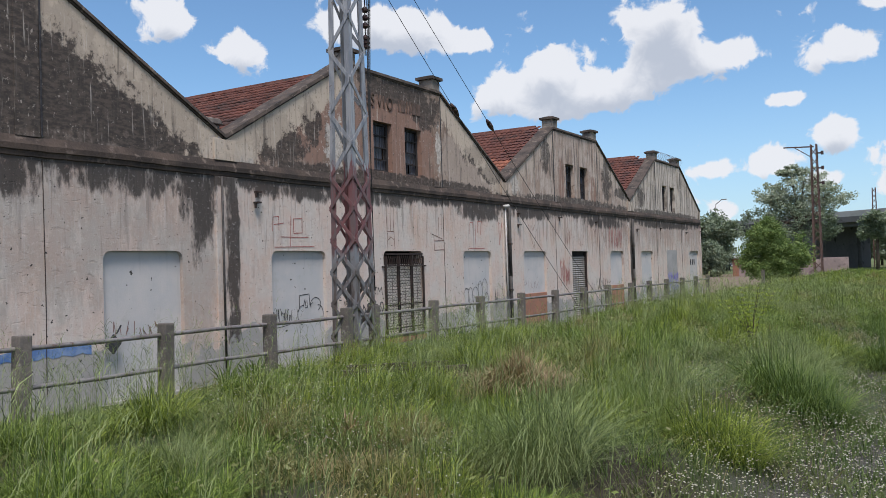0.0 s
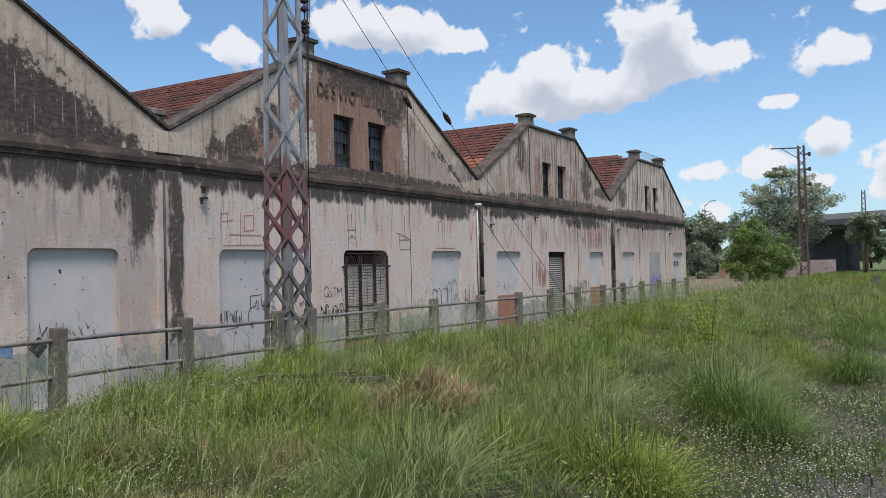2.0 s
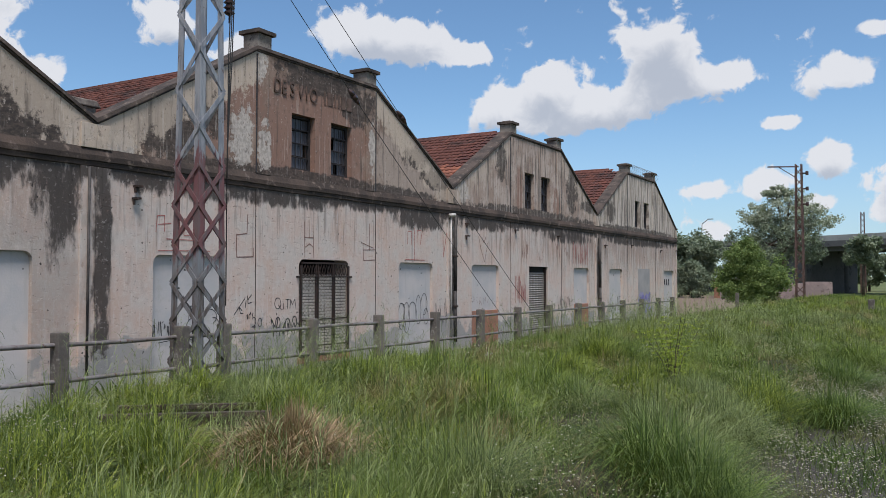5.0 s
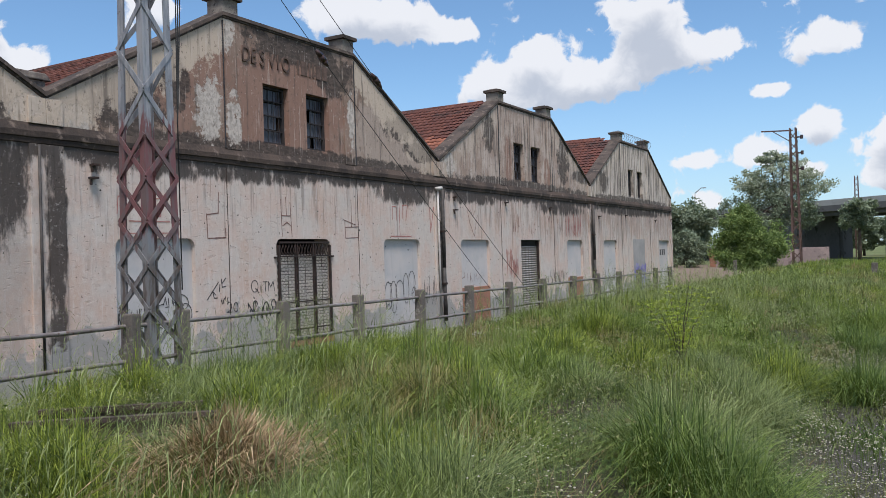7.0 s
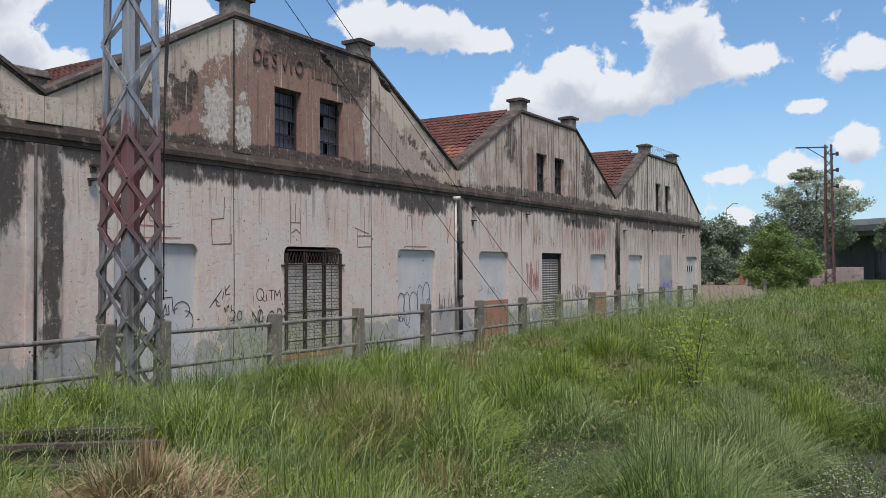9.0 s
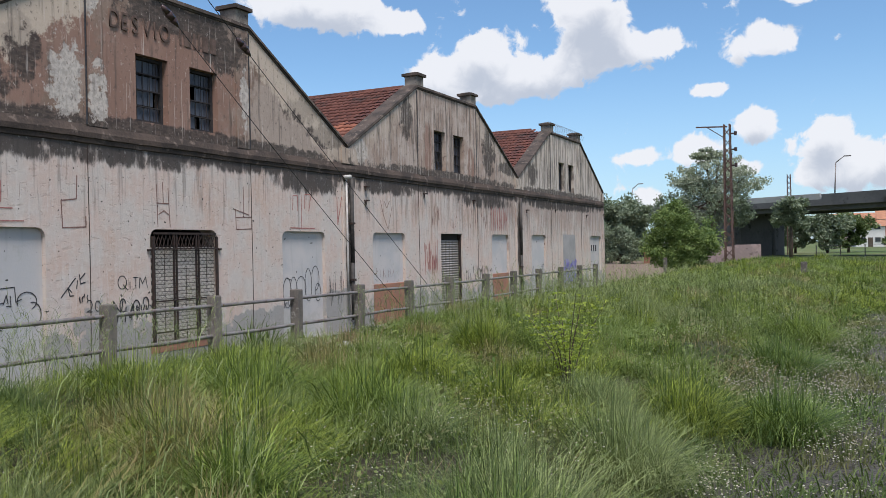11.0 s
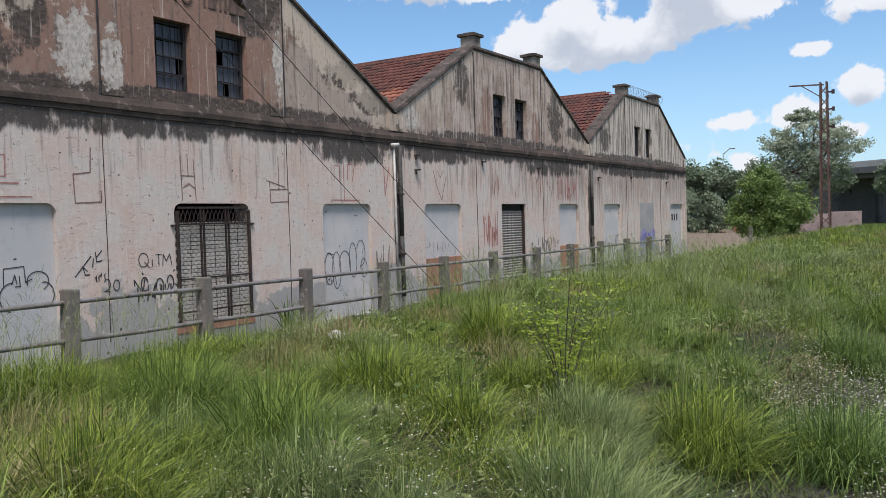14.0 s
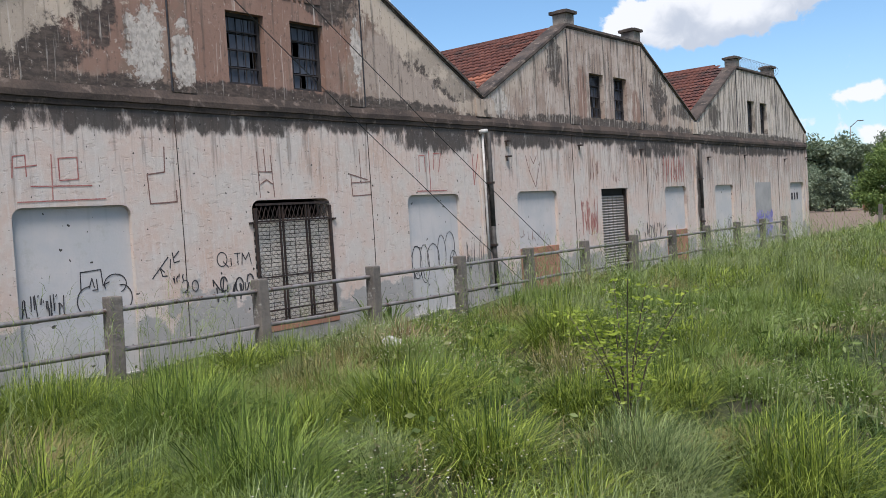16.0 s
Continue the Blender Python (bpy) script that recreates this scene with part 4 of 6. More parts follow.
part("threshold", Shape().box(-0.2, 0.04, a - 0.03, b + 0.03, -0.36, -0.22), M_ORANGE, warehouse, "reddish worn threshold", bevel=0.01)
part("step", Shape().box(-0.2, 0.03, a - 0.02, b + 0.02, -0.88, -0.364), M_CEMENT, warehouse, "grey cement step under the gate", bevel=0.01)

# roller shutter
a, b = SHUTTER
# near-black block stands for the shade in the recess
shut = part("shutter_box", Shape().box(-0.3, -0.16, a, b, 1.76, 2.0), M_DARK, warehouse, "shade-coloured block in the recess over a rusted roller shutter")
slat_shape = Shape()
n = 30
prof = [(-0.15 + 0.036 * math.sin(math.pi * i / 4), 0.079 * i / 4) for i in range(5)]
slat_shape.add([(x, a + 0.03, z) for x, z in prof] + [(x, b - 0.07, z) for x, z in prof] + [(-0.16, a + 0.03, 0), (-0.16, a + 0.03, 0.079), (-0.16, b - 0.07, 0), (-0.16, b - 0.07, 0.079)],
               [(i, i + 5, i + 6, i + 1) for i in range(4)] + [(11, 10, 12, 13)])
slat_mesh = slat_shape.mesh("shutter_slat", M_SHUTTER)
for i in range(n):
    piece("shutter_slat", slat_mesh, shut, (0, 0, DOOR_LOW + 0.079 * i))
part("shutter_guide", Shape().box(-0.16, -0.05, b - 0.07, b - 0.003, DOOR_LOW, 1.98), M_IRON, shut)
part("shutter_guide", Shape().box(-0.16, -0.08, a + 0.003, a + 0.035, DOOR_LOW, 1.98), M_IRON, shut)

# rainwater pipes
for k, y in enumerate([C0 + BAY / 2 + BAY * j for j in range(0, 3)]):
    if k > 0:
        d = Shape().tube((0.13, y - 0.02, 3.42), (0.13, y - 0.02, 1.2), 0.055).tube((0.125, y - 0.02, 1.2), (0.13, y - 0.01, -0.3), 0.055)
        dp = part("downpipe", d, M_DOWN, warehouse, "black stained downpipe", smooth=True)
        part("pipe_clip", Shape().box(0.04, 0.19, y - 0.085, y + 0.045, 2.2, 2.25), M_IRON, dp)
        part("pipe_clip", Shape().box(0.04, 0.19, y - 0.085, y + 0.045, 0.72, 0.78), M_IRON, dp)
        if k == 1:
            e = Shape().tube((0.08, y - 0.30, 3.42), (0.19, y - 0.13, 3.44), 0.05).tube((0.09, y - 0.2, 3.42), (0.09, y - 0.19, -0.2), 0.028)
            part("overflow_pipe", e, M_PALEPIPE, warehouse, "pale plastic overflow pipe", smooth=True)
    else:
        part("downpipe", Shape().tube((0.07, y - 0.16, 3.45), (0.07, y - 0.16, -0.3), 0.022), M_DOWN, warehouse, "thin black pipe", smooth=True)
    g = Shape().box(-1.15, -0.55, y - 0.42, y + 0.42, 3.8, 4.62)
    g.hexa([(-1.2, y - 0.5, 4.62), (-0.5, y - 0.5, 4.62), (-0.5, y + 0.5, 4.62), (-1.2, y + 0.5, 4.62), (-1.2, y - 0.4, 4.74), (-0.5, y - 0.4, 4.74), (-0.5, y + 0.4, 4.74), (-1.2, y + 0.4, 4.74)])
    part("gutter_box", g, M_CHIMNEY, warehouse, "small masonry gutter box", bevel=0.02)
# iron brackets left on the wall
for y, z in [(10.45, 3.2), (10.42, 2.98), (22.75, 3.22), (22.75, 2.85), (35.1, 2.98), (38.7, 3.1), (43.4, 3.0), (46.3, 3.1), (26.2, 3.2), (29.9, 3.15)]:
    part("iron_bracket", Shape().box(0.0, 0.12, y - 0.02, y + 0.1, z, z + 0.035).box(0.03, 0.06, y - 0.02, y + 0.015, z - 0.1, z), M_IRON, warehouse)
# coiled wire on the last gable
c = CENTRES[-1]
coil = Shape()
turns, last = 15, None
for i in range(turns * 12 + 1):
    q = 2 * math.pi * i / 12
    p = (-0.15 + 0.2 * math.sin(q), c - FLAT + 0.3 + (2 * FLAT + 0.4) * i / (turns * 12), Z_TOP + 0.34 + 0.2 * math.cos(q))
    if last:
        coil.tube(last, p, 0.007, n=4, caps=False)
    last = p
part("razor_wire", coil, M_PIPE, warehouse, "coil of razor wire")

# raised lettering over the windows of the second gable
def lettering(text, y, z, size):
    cu = bpy.data.curves.new("letter", "FONT")
    cu.body, cu.size, cu.extrude = text, size, 0.025
    ob = bpy.data.objects.new("letter", cu)
    scene.collection.objects.link(ob)
    me = bpy.data.meshes.new_from_object(ob.evaluated_get(bpy.context.evaluated_depsgraph_get()))
    bpy.data.objects.remove(ob)
    me.materials.clear()
    me.materials.append(M_LETTER)
    me.transform(Matrix(((0, 0, 0.6, 0.014), (1, 0, 0, y), (0, 1, 0, z), (0, 0, 0, 1))) @ Matrix.Diagonal((0.74, 1, 1, 1)))
    return me


yy = 14.09
for ch in "DESVIO":
    part("letter", lettering(ch, yy, 5.64, 0.47), M_GABLE, warehouse, "raised cement letter")
    yy += 0.15 if ch == "I" else 0.27
yy = 15.87
for wid in (0.05, 0.2, 0.06, 0.06, 0.16, 0.18):
    part("letter", Shape().box(0.0, 0.016, yy, yy + wid, 5.66, 5.98), M_LETTER, warehouse, "raised letter worn past reading", bevel=0.006)
    yy += wid + 0.07

# painted marks
def marks(name, strokes, half, mat, label, lift=0.004):
    s = Shape()
    for j, st in enumerate(strokes):
        s.strip(st, half * 0.5, lift + 0.0006 * j)
    part(name, s, mat, warehouse, label)


def ring(y, z, ry, rz, a0=0, a1=360, n=14):
    return [(y + ry * math.cos(radians(a0 + (a1 - a0) * i / n)), z + rz * math.sin(radians(a0 + (a1 - a0) * i / n))) for i in range(n + 1)]


def scribble(seed, y, z, w, h, n):
    r = random.Random(seed)
    out = []
    for i in range(n):
        yy0 = y + w * (i + 0.2) / n
        out.append([(yy0 + r.uniform(-0.3, 0.6) * w / n, z + h * r.random()) for _ in range(r.choice((2, 3, 3, 4)))])
    return out


marks("graffiti", scribble(1, 10.98, 0.42, 0.62, 0.34, 17) + [[(11.1, 0.36), (11.5, 0.40)]], 0.016, M_INK, "black spray-painted tag", -0.085)
marks("graffiti", [[(11.85, 0.75), (11.86, 1.02), (12.18, 1.04), (12.2, 0.8)], ring(12.4, 0.8, 0.18, 0.15, -60, 200), ring(12.5, 0.58, 0.16, 0.2, -80, 100), ring(11.98, 0.58, 0.2, 0.22, 90, 260),
                   [(11.98, 0.78), (12.03, 0.92), (12.06, 0.78)], [(12.1, 0.9), (12.11, 0.74), (12.03, 0.74)], [(12.2, 0.8), (12.3, 0.84)]], 0.017, M_INK, "black outline throw-up", -0.085)
marks("graffiti", [[(12.98, 0.82), (13.28, 1.14)], [(13.2, 0.9), (13.12, 0.98), (13.16, 0.84), (13.24, 0.84)], [(13.3, 0.96), (13.32, 1.1)], [(13.36, 1.2), (13.38, 1.04), (13.48, 1.06)], [(13.38, 1.12), (13.48, 1.22)]] + scribble(4, 13.35, 0.7, 0.2, 0.16, 4), 0.02, M_INK, "black spray-painted tag")
marks("graffiti", [ring(14.3, 1.02, 0.1, 0.12), [(14.32, 0.98), (14.42, 0.88)], [(14.48, 0.9), (14.48, 1.02)], [(14.56, 1.1), (14.68, 1.1)], [(14.62, 1.1), (14.62, 0.9)], [(14.7, 0.9), (14.72, 1.1), (14.78, 0.98), (14.86, 1.1), (14.9, 0.9)]], 0.018, M_INK, "black spray-painted letters")
marks("graffiti", [ring(13.56, 0.66, 0.06, 0.08, 150, -60), [(13.6, 0.58), (13.5, 0.54), (13.62, 0.54)], ring(13.74, 0.63, 0.06, 0.09)], 0.016, M_INK, "black spray-painted digits")
marks("graffiti", scribble(7, 14.1, 0.34, 1.6, 0.42, 10)[:6] + scribble(8, 14.15, 0.30, 1.9, 0.3, 12)[:5] + [ring(14.3, 0.6, 0.07, 0.12, 20, 300), ring(14.62, 0.55, 0.08, 0.13), ring(14.85, 0.6, 0.07, 0.12, 180, -80)], 0.026, M_INK, "black spray-painted scrawl")
marks("graffiti", [ring(19.35, 0.55, 0.16, 0.36), ring(19.6, 0.5, 0.15, 0.42), ring(19.9, 0.62, 0.2, 0.3, -30, 230), ring(20.2, 0.7, 0.14, 0.4), ring(20.5, 0.85, 0.16, 0.3, -100, 160), ring(20.6, 0.5, 0.12, 0.22), [(19.15, 0.65), (19.3, 0.9), (19.5, 0.85)]] + scribble(9, 19.1, 0.15, 0.5, 0.3, 6), 0.016, M_INK, "black outline throw-up", -0.085)
marks("graffiti", scribble(11, 20.95, 0.1, 0.7, 0.9, 10), 0.014, M_INK, "black spray-painted scrawl")
marks("graffiti", scribble(12, 23.3, 0.7, 1.2, 0.35, 8), 0.012, M_BROWNINK, "faded brown scrawl", -0.085)
marks("graffiti", scribble(13, 26.2, 0.7, 0.9, 1.1, 22), 0.022, M_REDINK, "faded red spray-painted letters")
marks("graffiti", [[(31.5 + 0.19 * i, 2.15), (31.55 + 0.19 * i, 3.0 - 0.1 * (i % 2))] for i in range(9)] + scribble(15, 31.5, 2.2, 1.6, 0.7, 9), 0.035, M_REDINK, "tall red painted letters")
marks("graffiti", scribble(16, 29.2, 0.3, 2.3, 0.6, 12), 0.03, M_INK, "black spray-painted scrawl")
marks("graffiti", scribble(17, 35.8, 0.0, 1.6, 0.8, 12), 0.03, M_INK, "black spray-painted scrawl", -0.085)
marks("graffiti", scribble(18, 7.0, 0.45, 1.1, 0.35, 9), 0.013, M_BROWNINK, "faded grey scrawl", -0.085)
marks("graffiti", [[(10.95, 2.42), (10.98, 2.72), (11.15, 2.74), (11.15, 2.44)], [(11.0, 2.56), (11.3, 2.6)], [(11.5, 2.1), (11.52, 2.75)], [(11.62, 2.4), (11.62, 2.7), (11.9, 2.72), (11.9, 2.4), (11.62, 2.38)], [(11.2, 2.3), (12.1, 2.3)], [(11.0, 2.08), (12.3, 2.1)]], 0.018, M_REDINK, "faded red drawn symbols")
marks("graffiti", [[(13.35, 2.9), (13.33, 2.5), (13.02, 2.46), (13.04, 2.0), (13.52, 2.02), (13.52, 2.2)]], 0.022, M_BROWNINK, "brown drawn angular mark")
marks("graffiti", [[(15.2, 2.05), (15.18, 2.85)], [(15.52, 2.05), (15.48, 2.8)], [(15.18, 2.5), (15.5, 2.5)], [(15.35, 2.5), (15.34, 2.9)], [(15.22, 2.28), (15.36, 2.36), (15.5, 2.28)]], 0.02, M_BROWNINK, "brown drawn ladder mark")
marks("graffiti", [[(17.45, 2.45), (17.47, 2.02), (17.98, 2.04), (18.0, 2.42)], [(17.45, 2.28), (18.0, 2.3)], [(17.72, 2.3), (17.72, 2.95)], [(17.4, 2.46), (17.9, 2.34)]], 0.02, M_BROWNINK, "brown drawn vessel mark")
marks("graffiti", [[(19.85, 2.06), (19.85, 2.95)], [(19.5, 2.5), (19.52, 2.85), (19.7, 2.85), (19.7, 2.5)], [(19.98, 2.55), (20.0, 2.9), (20.2, 2.9)], [(19.4, 2.08), (20.4, 2.08)], [(20.15, 2.5), (20.25, 2.9)]], 0.024, M_REDINK, "faded red drawn symbols")
marks("graffiti", [[(21.4, 2.9), (21.42, 2.2), (21.62, 2.9)]], 0.03, M_REDINK, "faded red drawn wedge")
marks("graffiti", [[(23.6, 2.9), (23.75, 2.5), (24.0, 2.1), (24.25, 2.75)], [(23.8, 2.9), (23.95, 2.7), (24.1, 2.9)]], 0.02, M_BROWNINK, "brown drawn wedge marks")
for y0_ in (26.8, 28.1, 29.6, 30.6):
    marks("graffiti", scribble(int(y0_ * 10), y0_, 2.15, 0.55, 0.75, 4), 0.022, M_BROWNINK, "faded brown drawn symbols")
blue = Shape()
n = 40
blue.add([(0.005, 3.0 + 3.5 * i / n, 0.30 + 0.02 * math.sin(i * 1.7)) for i in range(n + 1)] + [(0.005, 3.0 + 3.5 * i / n, 0.46 + 0.025 * math.sin(i * 1.3 + 1)) for i in range(n + 1)],
         [(i, i + 1, n + 2 + i, n + 1 + i) for i in range(n)])
part("paint_band", blue, M_BLUE, warehouse, "blue band of spray paint")
part("wall_plate", Shape().hexa([(0.0, 6.92, 0.24), (0.03, 6.92, 0.24), (0.03, 7.08, 0.42), (0, 7.08, 0.42), (0, 6.76, 0.40), (0.03, 6.76, 0.40), (0.03, 6.93, 0.58), (0, 6.93, 0.58)]).bar((0.02, 6.98, 0.58), (0.02, 7.08, 0.72), 0.02, 0.02), M_INK, warehouse, "small black plate")

# ---- fence ----
FENCE_X = 4.70
FIRST, GAP = 9.70, 1.72
fence = thing("fence", (FENCE_X, 5, 0), "low fence of concrete posts with two grey pipe rails", "fence")
post_ys = [5.70 - GAP * k for k in range(4, -1, -1)] + [7.27, 7.99] + [FIRST + GAP * k for k in range(0, 12)] + [38.94]
post_shape = Shape().box(-0.068, 0.068, -0.068, 0.068, -0.6, 0.985)
post_mesh = post_shape.mesh("post", M_POST, 0.016)
rf = random.Random(3)
posts = []
for y in post_ys:
    drop = -0.0045 * (y - 4) if y < 16 else -0.055
    x = 0.0 if y != 7.27 else 0.02
    posts.append(piece("post", post_mesh, fence, (x, y - 5, drop + 0.03), (rf.uniform(-0.02, 0.02), rf.uniform(-0.02, 0.02), rf.uniform(-0.06, 0.06)), (1.0, 1.0, 1.0)))
for a, b in zip(post_ys, post_ys[1:]):
    if b - a > 3:
        continue
    da, db = (-0.0045 * (a - 4) if a < 16 else -0.055), (-0.0045 * (b - 4) if b < 16 else -0.055)
    for z in (0.885, 0.51):
        sag = rf.uniform(-0.012, 0.012)
        part("rail", Shape().tube((0.0, a - 5, z + da), (0.0, (a + b) / 2 - 5, z + (da + db) / 2 + sag), 0.024, n=8, caps=False).tube((0.0, (a + b) / 2 - 5, z + (da + db) / 2 + sag), (0.0, b - 5, z + db), 0.024, n=8, caps=False), M_PIPE, fence, smooth=True)

# ---- lattice towers ----
def lattice_tower(at, h, w0, w1, mat, label, arm=False, near=True):
    t = thing("lattice_tower", at, label, "power pole", "railway lattice towers")
    t.rotation_euler = (0, 0, 0)

    def corner(i, z):
        w = (w0 + (w1 - w0) * z / h) / 2
        sx, sy = ((-1, -1), (1, -1), (1, 1), (-1, 1))[i]
        return Vector((sx * w, sy * w, z))
    for i in range(4):
        sx, sy = ((-1, -1), (1, -1), (1, 1), (-1, 1))[i]
        part("leg", Shape().angle(corner(i, -0.4), corner(i, h), 0.09, 0.012, (-sx, 0, 0), (0, -sy, 0)), mat, t)
    step_h = w0 * 1.0
    n = int(h / step_h)
    for i in range(4):
        j = (i + 1) % 4
        out = (corner(i, 1) + corner(j, 1))
        out.z = 0
        out.normalize()
        for k in range(n):
            z0_, z1_ = k * step_h + 0.05, (k + 1) * step_h + 0.05
            up = (k + i) % 2 == 0
            p, q = (corner(i, z0_), corner(j, z1_)) if up else (corner(j, z0_), corner(i, z1_))
            part("brace", Shape().bar(p + out * 0.008, q + out * 0.008, 0.055, 0.01, out), mat, t)
            if z1_ < 3.2 and near:
                p, q = (corner(j, z0_), corner(i, z1_)) if up else (corner(i, z0_), corner(j, z1_))
                part("brace", Shape().bar(p + out * 0.020, q + out * 0.020, 0.05, 0.008, out), mat, t)
    part("footing", Shape().box(-w0 * 0.8, w0 * 0.8, -w0 * 0.8, w0 * 0.8, -0.5, -0.02), M_CEMENT, t, "concrete footing", bevel=0.02)
    if arm:
        part("arm", Shape().bar((0, 0, h - 0.15), (-1.9, 0, h - 0.05), 0.08, 0.08).bar((-0.1, 0, h - 0.9), (-1.2, 0, h - 0.12), 0.05, 0.05), mat, t)
        for z in (h - 0.6, h - 1.6, h - 2.6):
            part("insulator", Shape().tube((0.2, 0, z), (0.55, 0, z), 0.05).tube((0.5, 0, z - 0.12), (0.5, 0, z + 0.12), 0.09), M_PORCELAIN, t)
    return t


tower = lattice_tower((4.53, 7.72, 0.02), 9.2, 0.48, 0.29, M_TOWER, "galvanised lattice railway tower with a faded red band", True)


def insulator_string(z0_, z1_, x, y):
    s = Shape()
    n = 3
    for k in range(n):
        z = z1_ - (z1_ - z0_) * (k + 0.5) / n
        s.tube((x, y, z), (x, y, z + 0.06), 0.075, 0.02, 10).tube((x, y, z - 0.03), (x, y, z), 0.03, 0.075, 10)
    s.tube((x, y, z0_ - 0.1), (x, y, z1_ + 0.15), 0.009, n=6)
    return s


part("insulator", insulator_string(5.25, 5.62, 0.06, 0.42), M_PORCELAIN, tower, "brown porcelain insulator", smooth=True)
part("insulator", insulator_string(4.95, 5.15, 0.06, 0.42), M_PORCELAIN, tower, "brown porcelain insulator", smooth=True)
part("insulator_arm", Shape().bar((0.1, 0.15, 5.75), (0.06, 0.45, 5.77), 0.05, 0.05), M_TOWER, tower)
for k in range(3):
    dx = 0.03 * k
    s = Shape()
    pts = [(0.10 + dx, 0.36 + 0.02 * k, 8.8), (0.1 + dx, 0.44, 6.0), (0.12, 0.36 + 0.03 * k, 4.4), (0.2, 0.27, 3.1), (0.22, 0.25, 1.2)]
    for p, q in zip(pts, pts[1:]):
        s.tube(p, q, 0.008, n=5, caps=False)
    part("hanging_cable", s, M_CABLE, tower, "thin black cable")


def guy_wire(top, foot, at, label):
    g = thing("guy_wire", foot, label, "cable", "tower guy wires")
    d = Vector(top) - Vector(foot)
    s, last = Shape(), None
    for k in range(13):
        f = k / 12
        p = d * f + Vector((0, 0, -0.22 * 4 * f * (1 - f) * 0.5))
        if last is not None:
            s.tube(last, p, 0.0055, n=5, caps=False)
        last = p
    part("wire", s, M_CABLE, g, weld=True)
    p = d * at
    p.z -= 0.22 * 2 * at * (1 - at)
    u = d.normalized()
    s = Shape().tube(p - u * 0.16, p - u * 0.05, 0.02, 0.05, 8).tube(p - u * 0.05, p + u * 0.05, 0.05, 0.05, 8).tube(p + u * 0.05, p + u * 0.16, 0.05, 0.02, 8)
    part("insulator", s, M_PORCELAIN, g, "dark strain insulator", smooth=True)
    part("anchor", Shape().tube((0, 0, -0.3), tuple(u * 0.4), 0.016, n=6), M_IRON, g)


guy_wire((4.6, 7.95, 7.25), (4.62, 18.55, 0.15), 0.60, "black guy wire with an insulator anchored beyond the fence")
guy_wire((4.6, 7.95, 6.55), (4.62, 16.95, 0.15), 0.68, "black guy wire with an insulator anchored by the fence")
lattice_tower((4.6, 59.0, 0.0), 9.0, 0.58, 0.42, M_FARTOWER, "rusty lattice railway tower beside a tree", True, False)
lattice_tower((4.6, 110.0, 0.0), 9.4, 0.62, 0.42, M_FARTOWER, "distant lattice railway tower by the overpass", False, False)

# ---- grass and weeds ----
rng = np.random.default_rng(7)


def blades(base, height, lean, heading, width, curl=1.6):
    """Curved tapering blades: 7 vertices and 5 triangles each."""
    n = len(base)
    d = np.stack([np.cos(heading), np.sin(heading), np.zeros(n)], 1)
    side = np.stack([-np.sin(heading + 0.6), np.cos(heading + 0.6), np.zeros(n)], 1)
    up = np.array([0, 0, 1.0])
    vs = []
    fall = np.minimum(lean, 1.6)
    for f, w in ((0.0, 0.75), (0.36, 1.0), (0.70, 0.8)):
        p = base + up * (height * (f - 0.42 * fall * f ** 2.4))[:, None] + d * (height * lean * f ** curl)[:, None]
        o = side * (width * w / 2)[:, None]
        vs += [p - o, p + o]
    vs.append(base + up * (height * (1 - 0.60 * fall))[:, None] + d * (height * lean * 0.98)[:, None])
    v = np.stack(vs, 1).reshape(-1, 3)
    t = np.array([[0, 1, 3], [0, 3, 2], [2, 3, 5], [2, 5, 4], [4, 5, 6]])
    return v, (np.arange(n)[:, None, None] * 7 + t[None]).reshape(-1, 3)


def put_ground(x, y):
    return np.stack([x, y, ground_height(x, y) - 0.02], 1)


def away(x, y):
    """Distance from the line that the viewer follows."""
    return np.hypot(x - 12.0, np.maximum(0, np.maximum(y - 5.5, -2.6 - y)))


def patch(x, y, s, seed):
    """Slow variation over the field, about -1 to 1."""
    return (np.sin(x * s + seed) * np.cos(y * s * 0.8 + 1.7 * seed) + 0.6 * np.sin((x + y) * s * 1.9 + 2.1 * seed) + 0.4 * np.cos((x - 1.3 * y) * s * 3.1 + seed)) / 1.6


def scatter(x0, x1, y0, y1, per):
    n = int((x1 - x0) * (y1 - y0) * per)
    return rng.uniform(x0, x1, n), rng.uniform(y0, y1, n)


def on_way(x, y):
    edge = 11.1 + 0.16 * np.sin(y * 0.9) + 0.1 * np.sin(y * 2.7) - 0.35 * np.clip((5.4 - y) / 1.5, 0, 1)
    return (x > edge) & (x < 13.9) & (y < 22 + 4 * np.sin(x * 2.0))


BARE = [(9.21, 1.91, 0.45), (5.4, 5.1, 0.5), (5.5, 2.3, 0.5), (9.74, 6.66, 0.36), (10.1, 5.36, 0.36), (6.5, 7.75, 0.28), (9.85, 8.4, 0.26), (9.0, 10.45, 0.36), (5.5, 10.75, 0.5), (7.15, 11.0, 0.36), (9.35, 7.2, 0.2), (8.35, 3.4, 0.25), (10.5, 10.9, 0.3), (8.0, 13.4, 0.4), (10.3, 13.2, 0.4), (7.0, 5.6, 0.3)]


def in_bare(x, y, grow=1.0):
    """Low flowery spots between the tall tufts."""
    out = np.zeros(np.shape(x), bool)
    for cx, cy, r in BARE:
        out |= np.hypot(x - cx, y - cy) < r * grow * (1 + 0.25 * np.sin(3 * np.arctan2(y - cy, x - cx) + cx))
    return out


def on_rails(x, y):
    return np.hypot(x - 7.15, y - 5.0) < 0.6


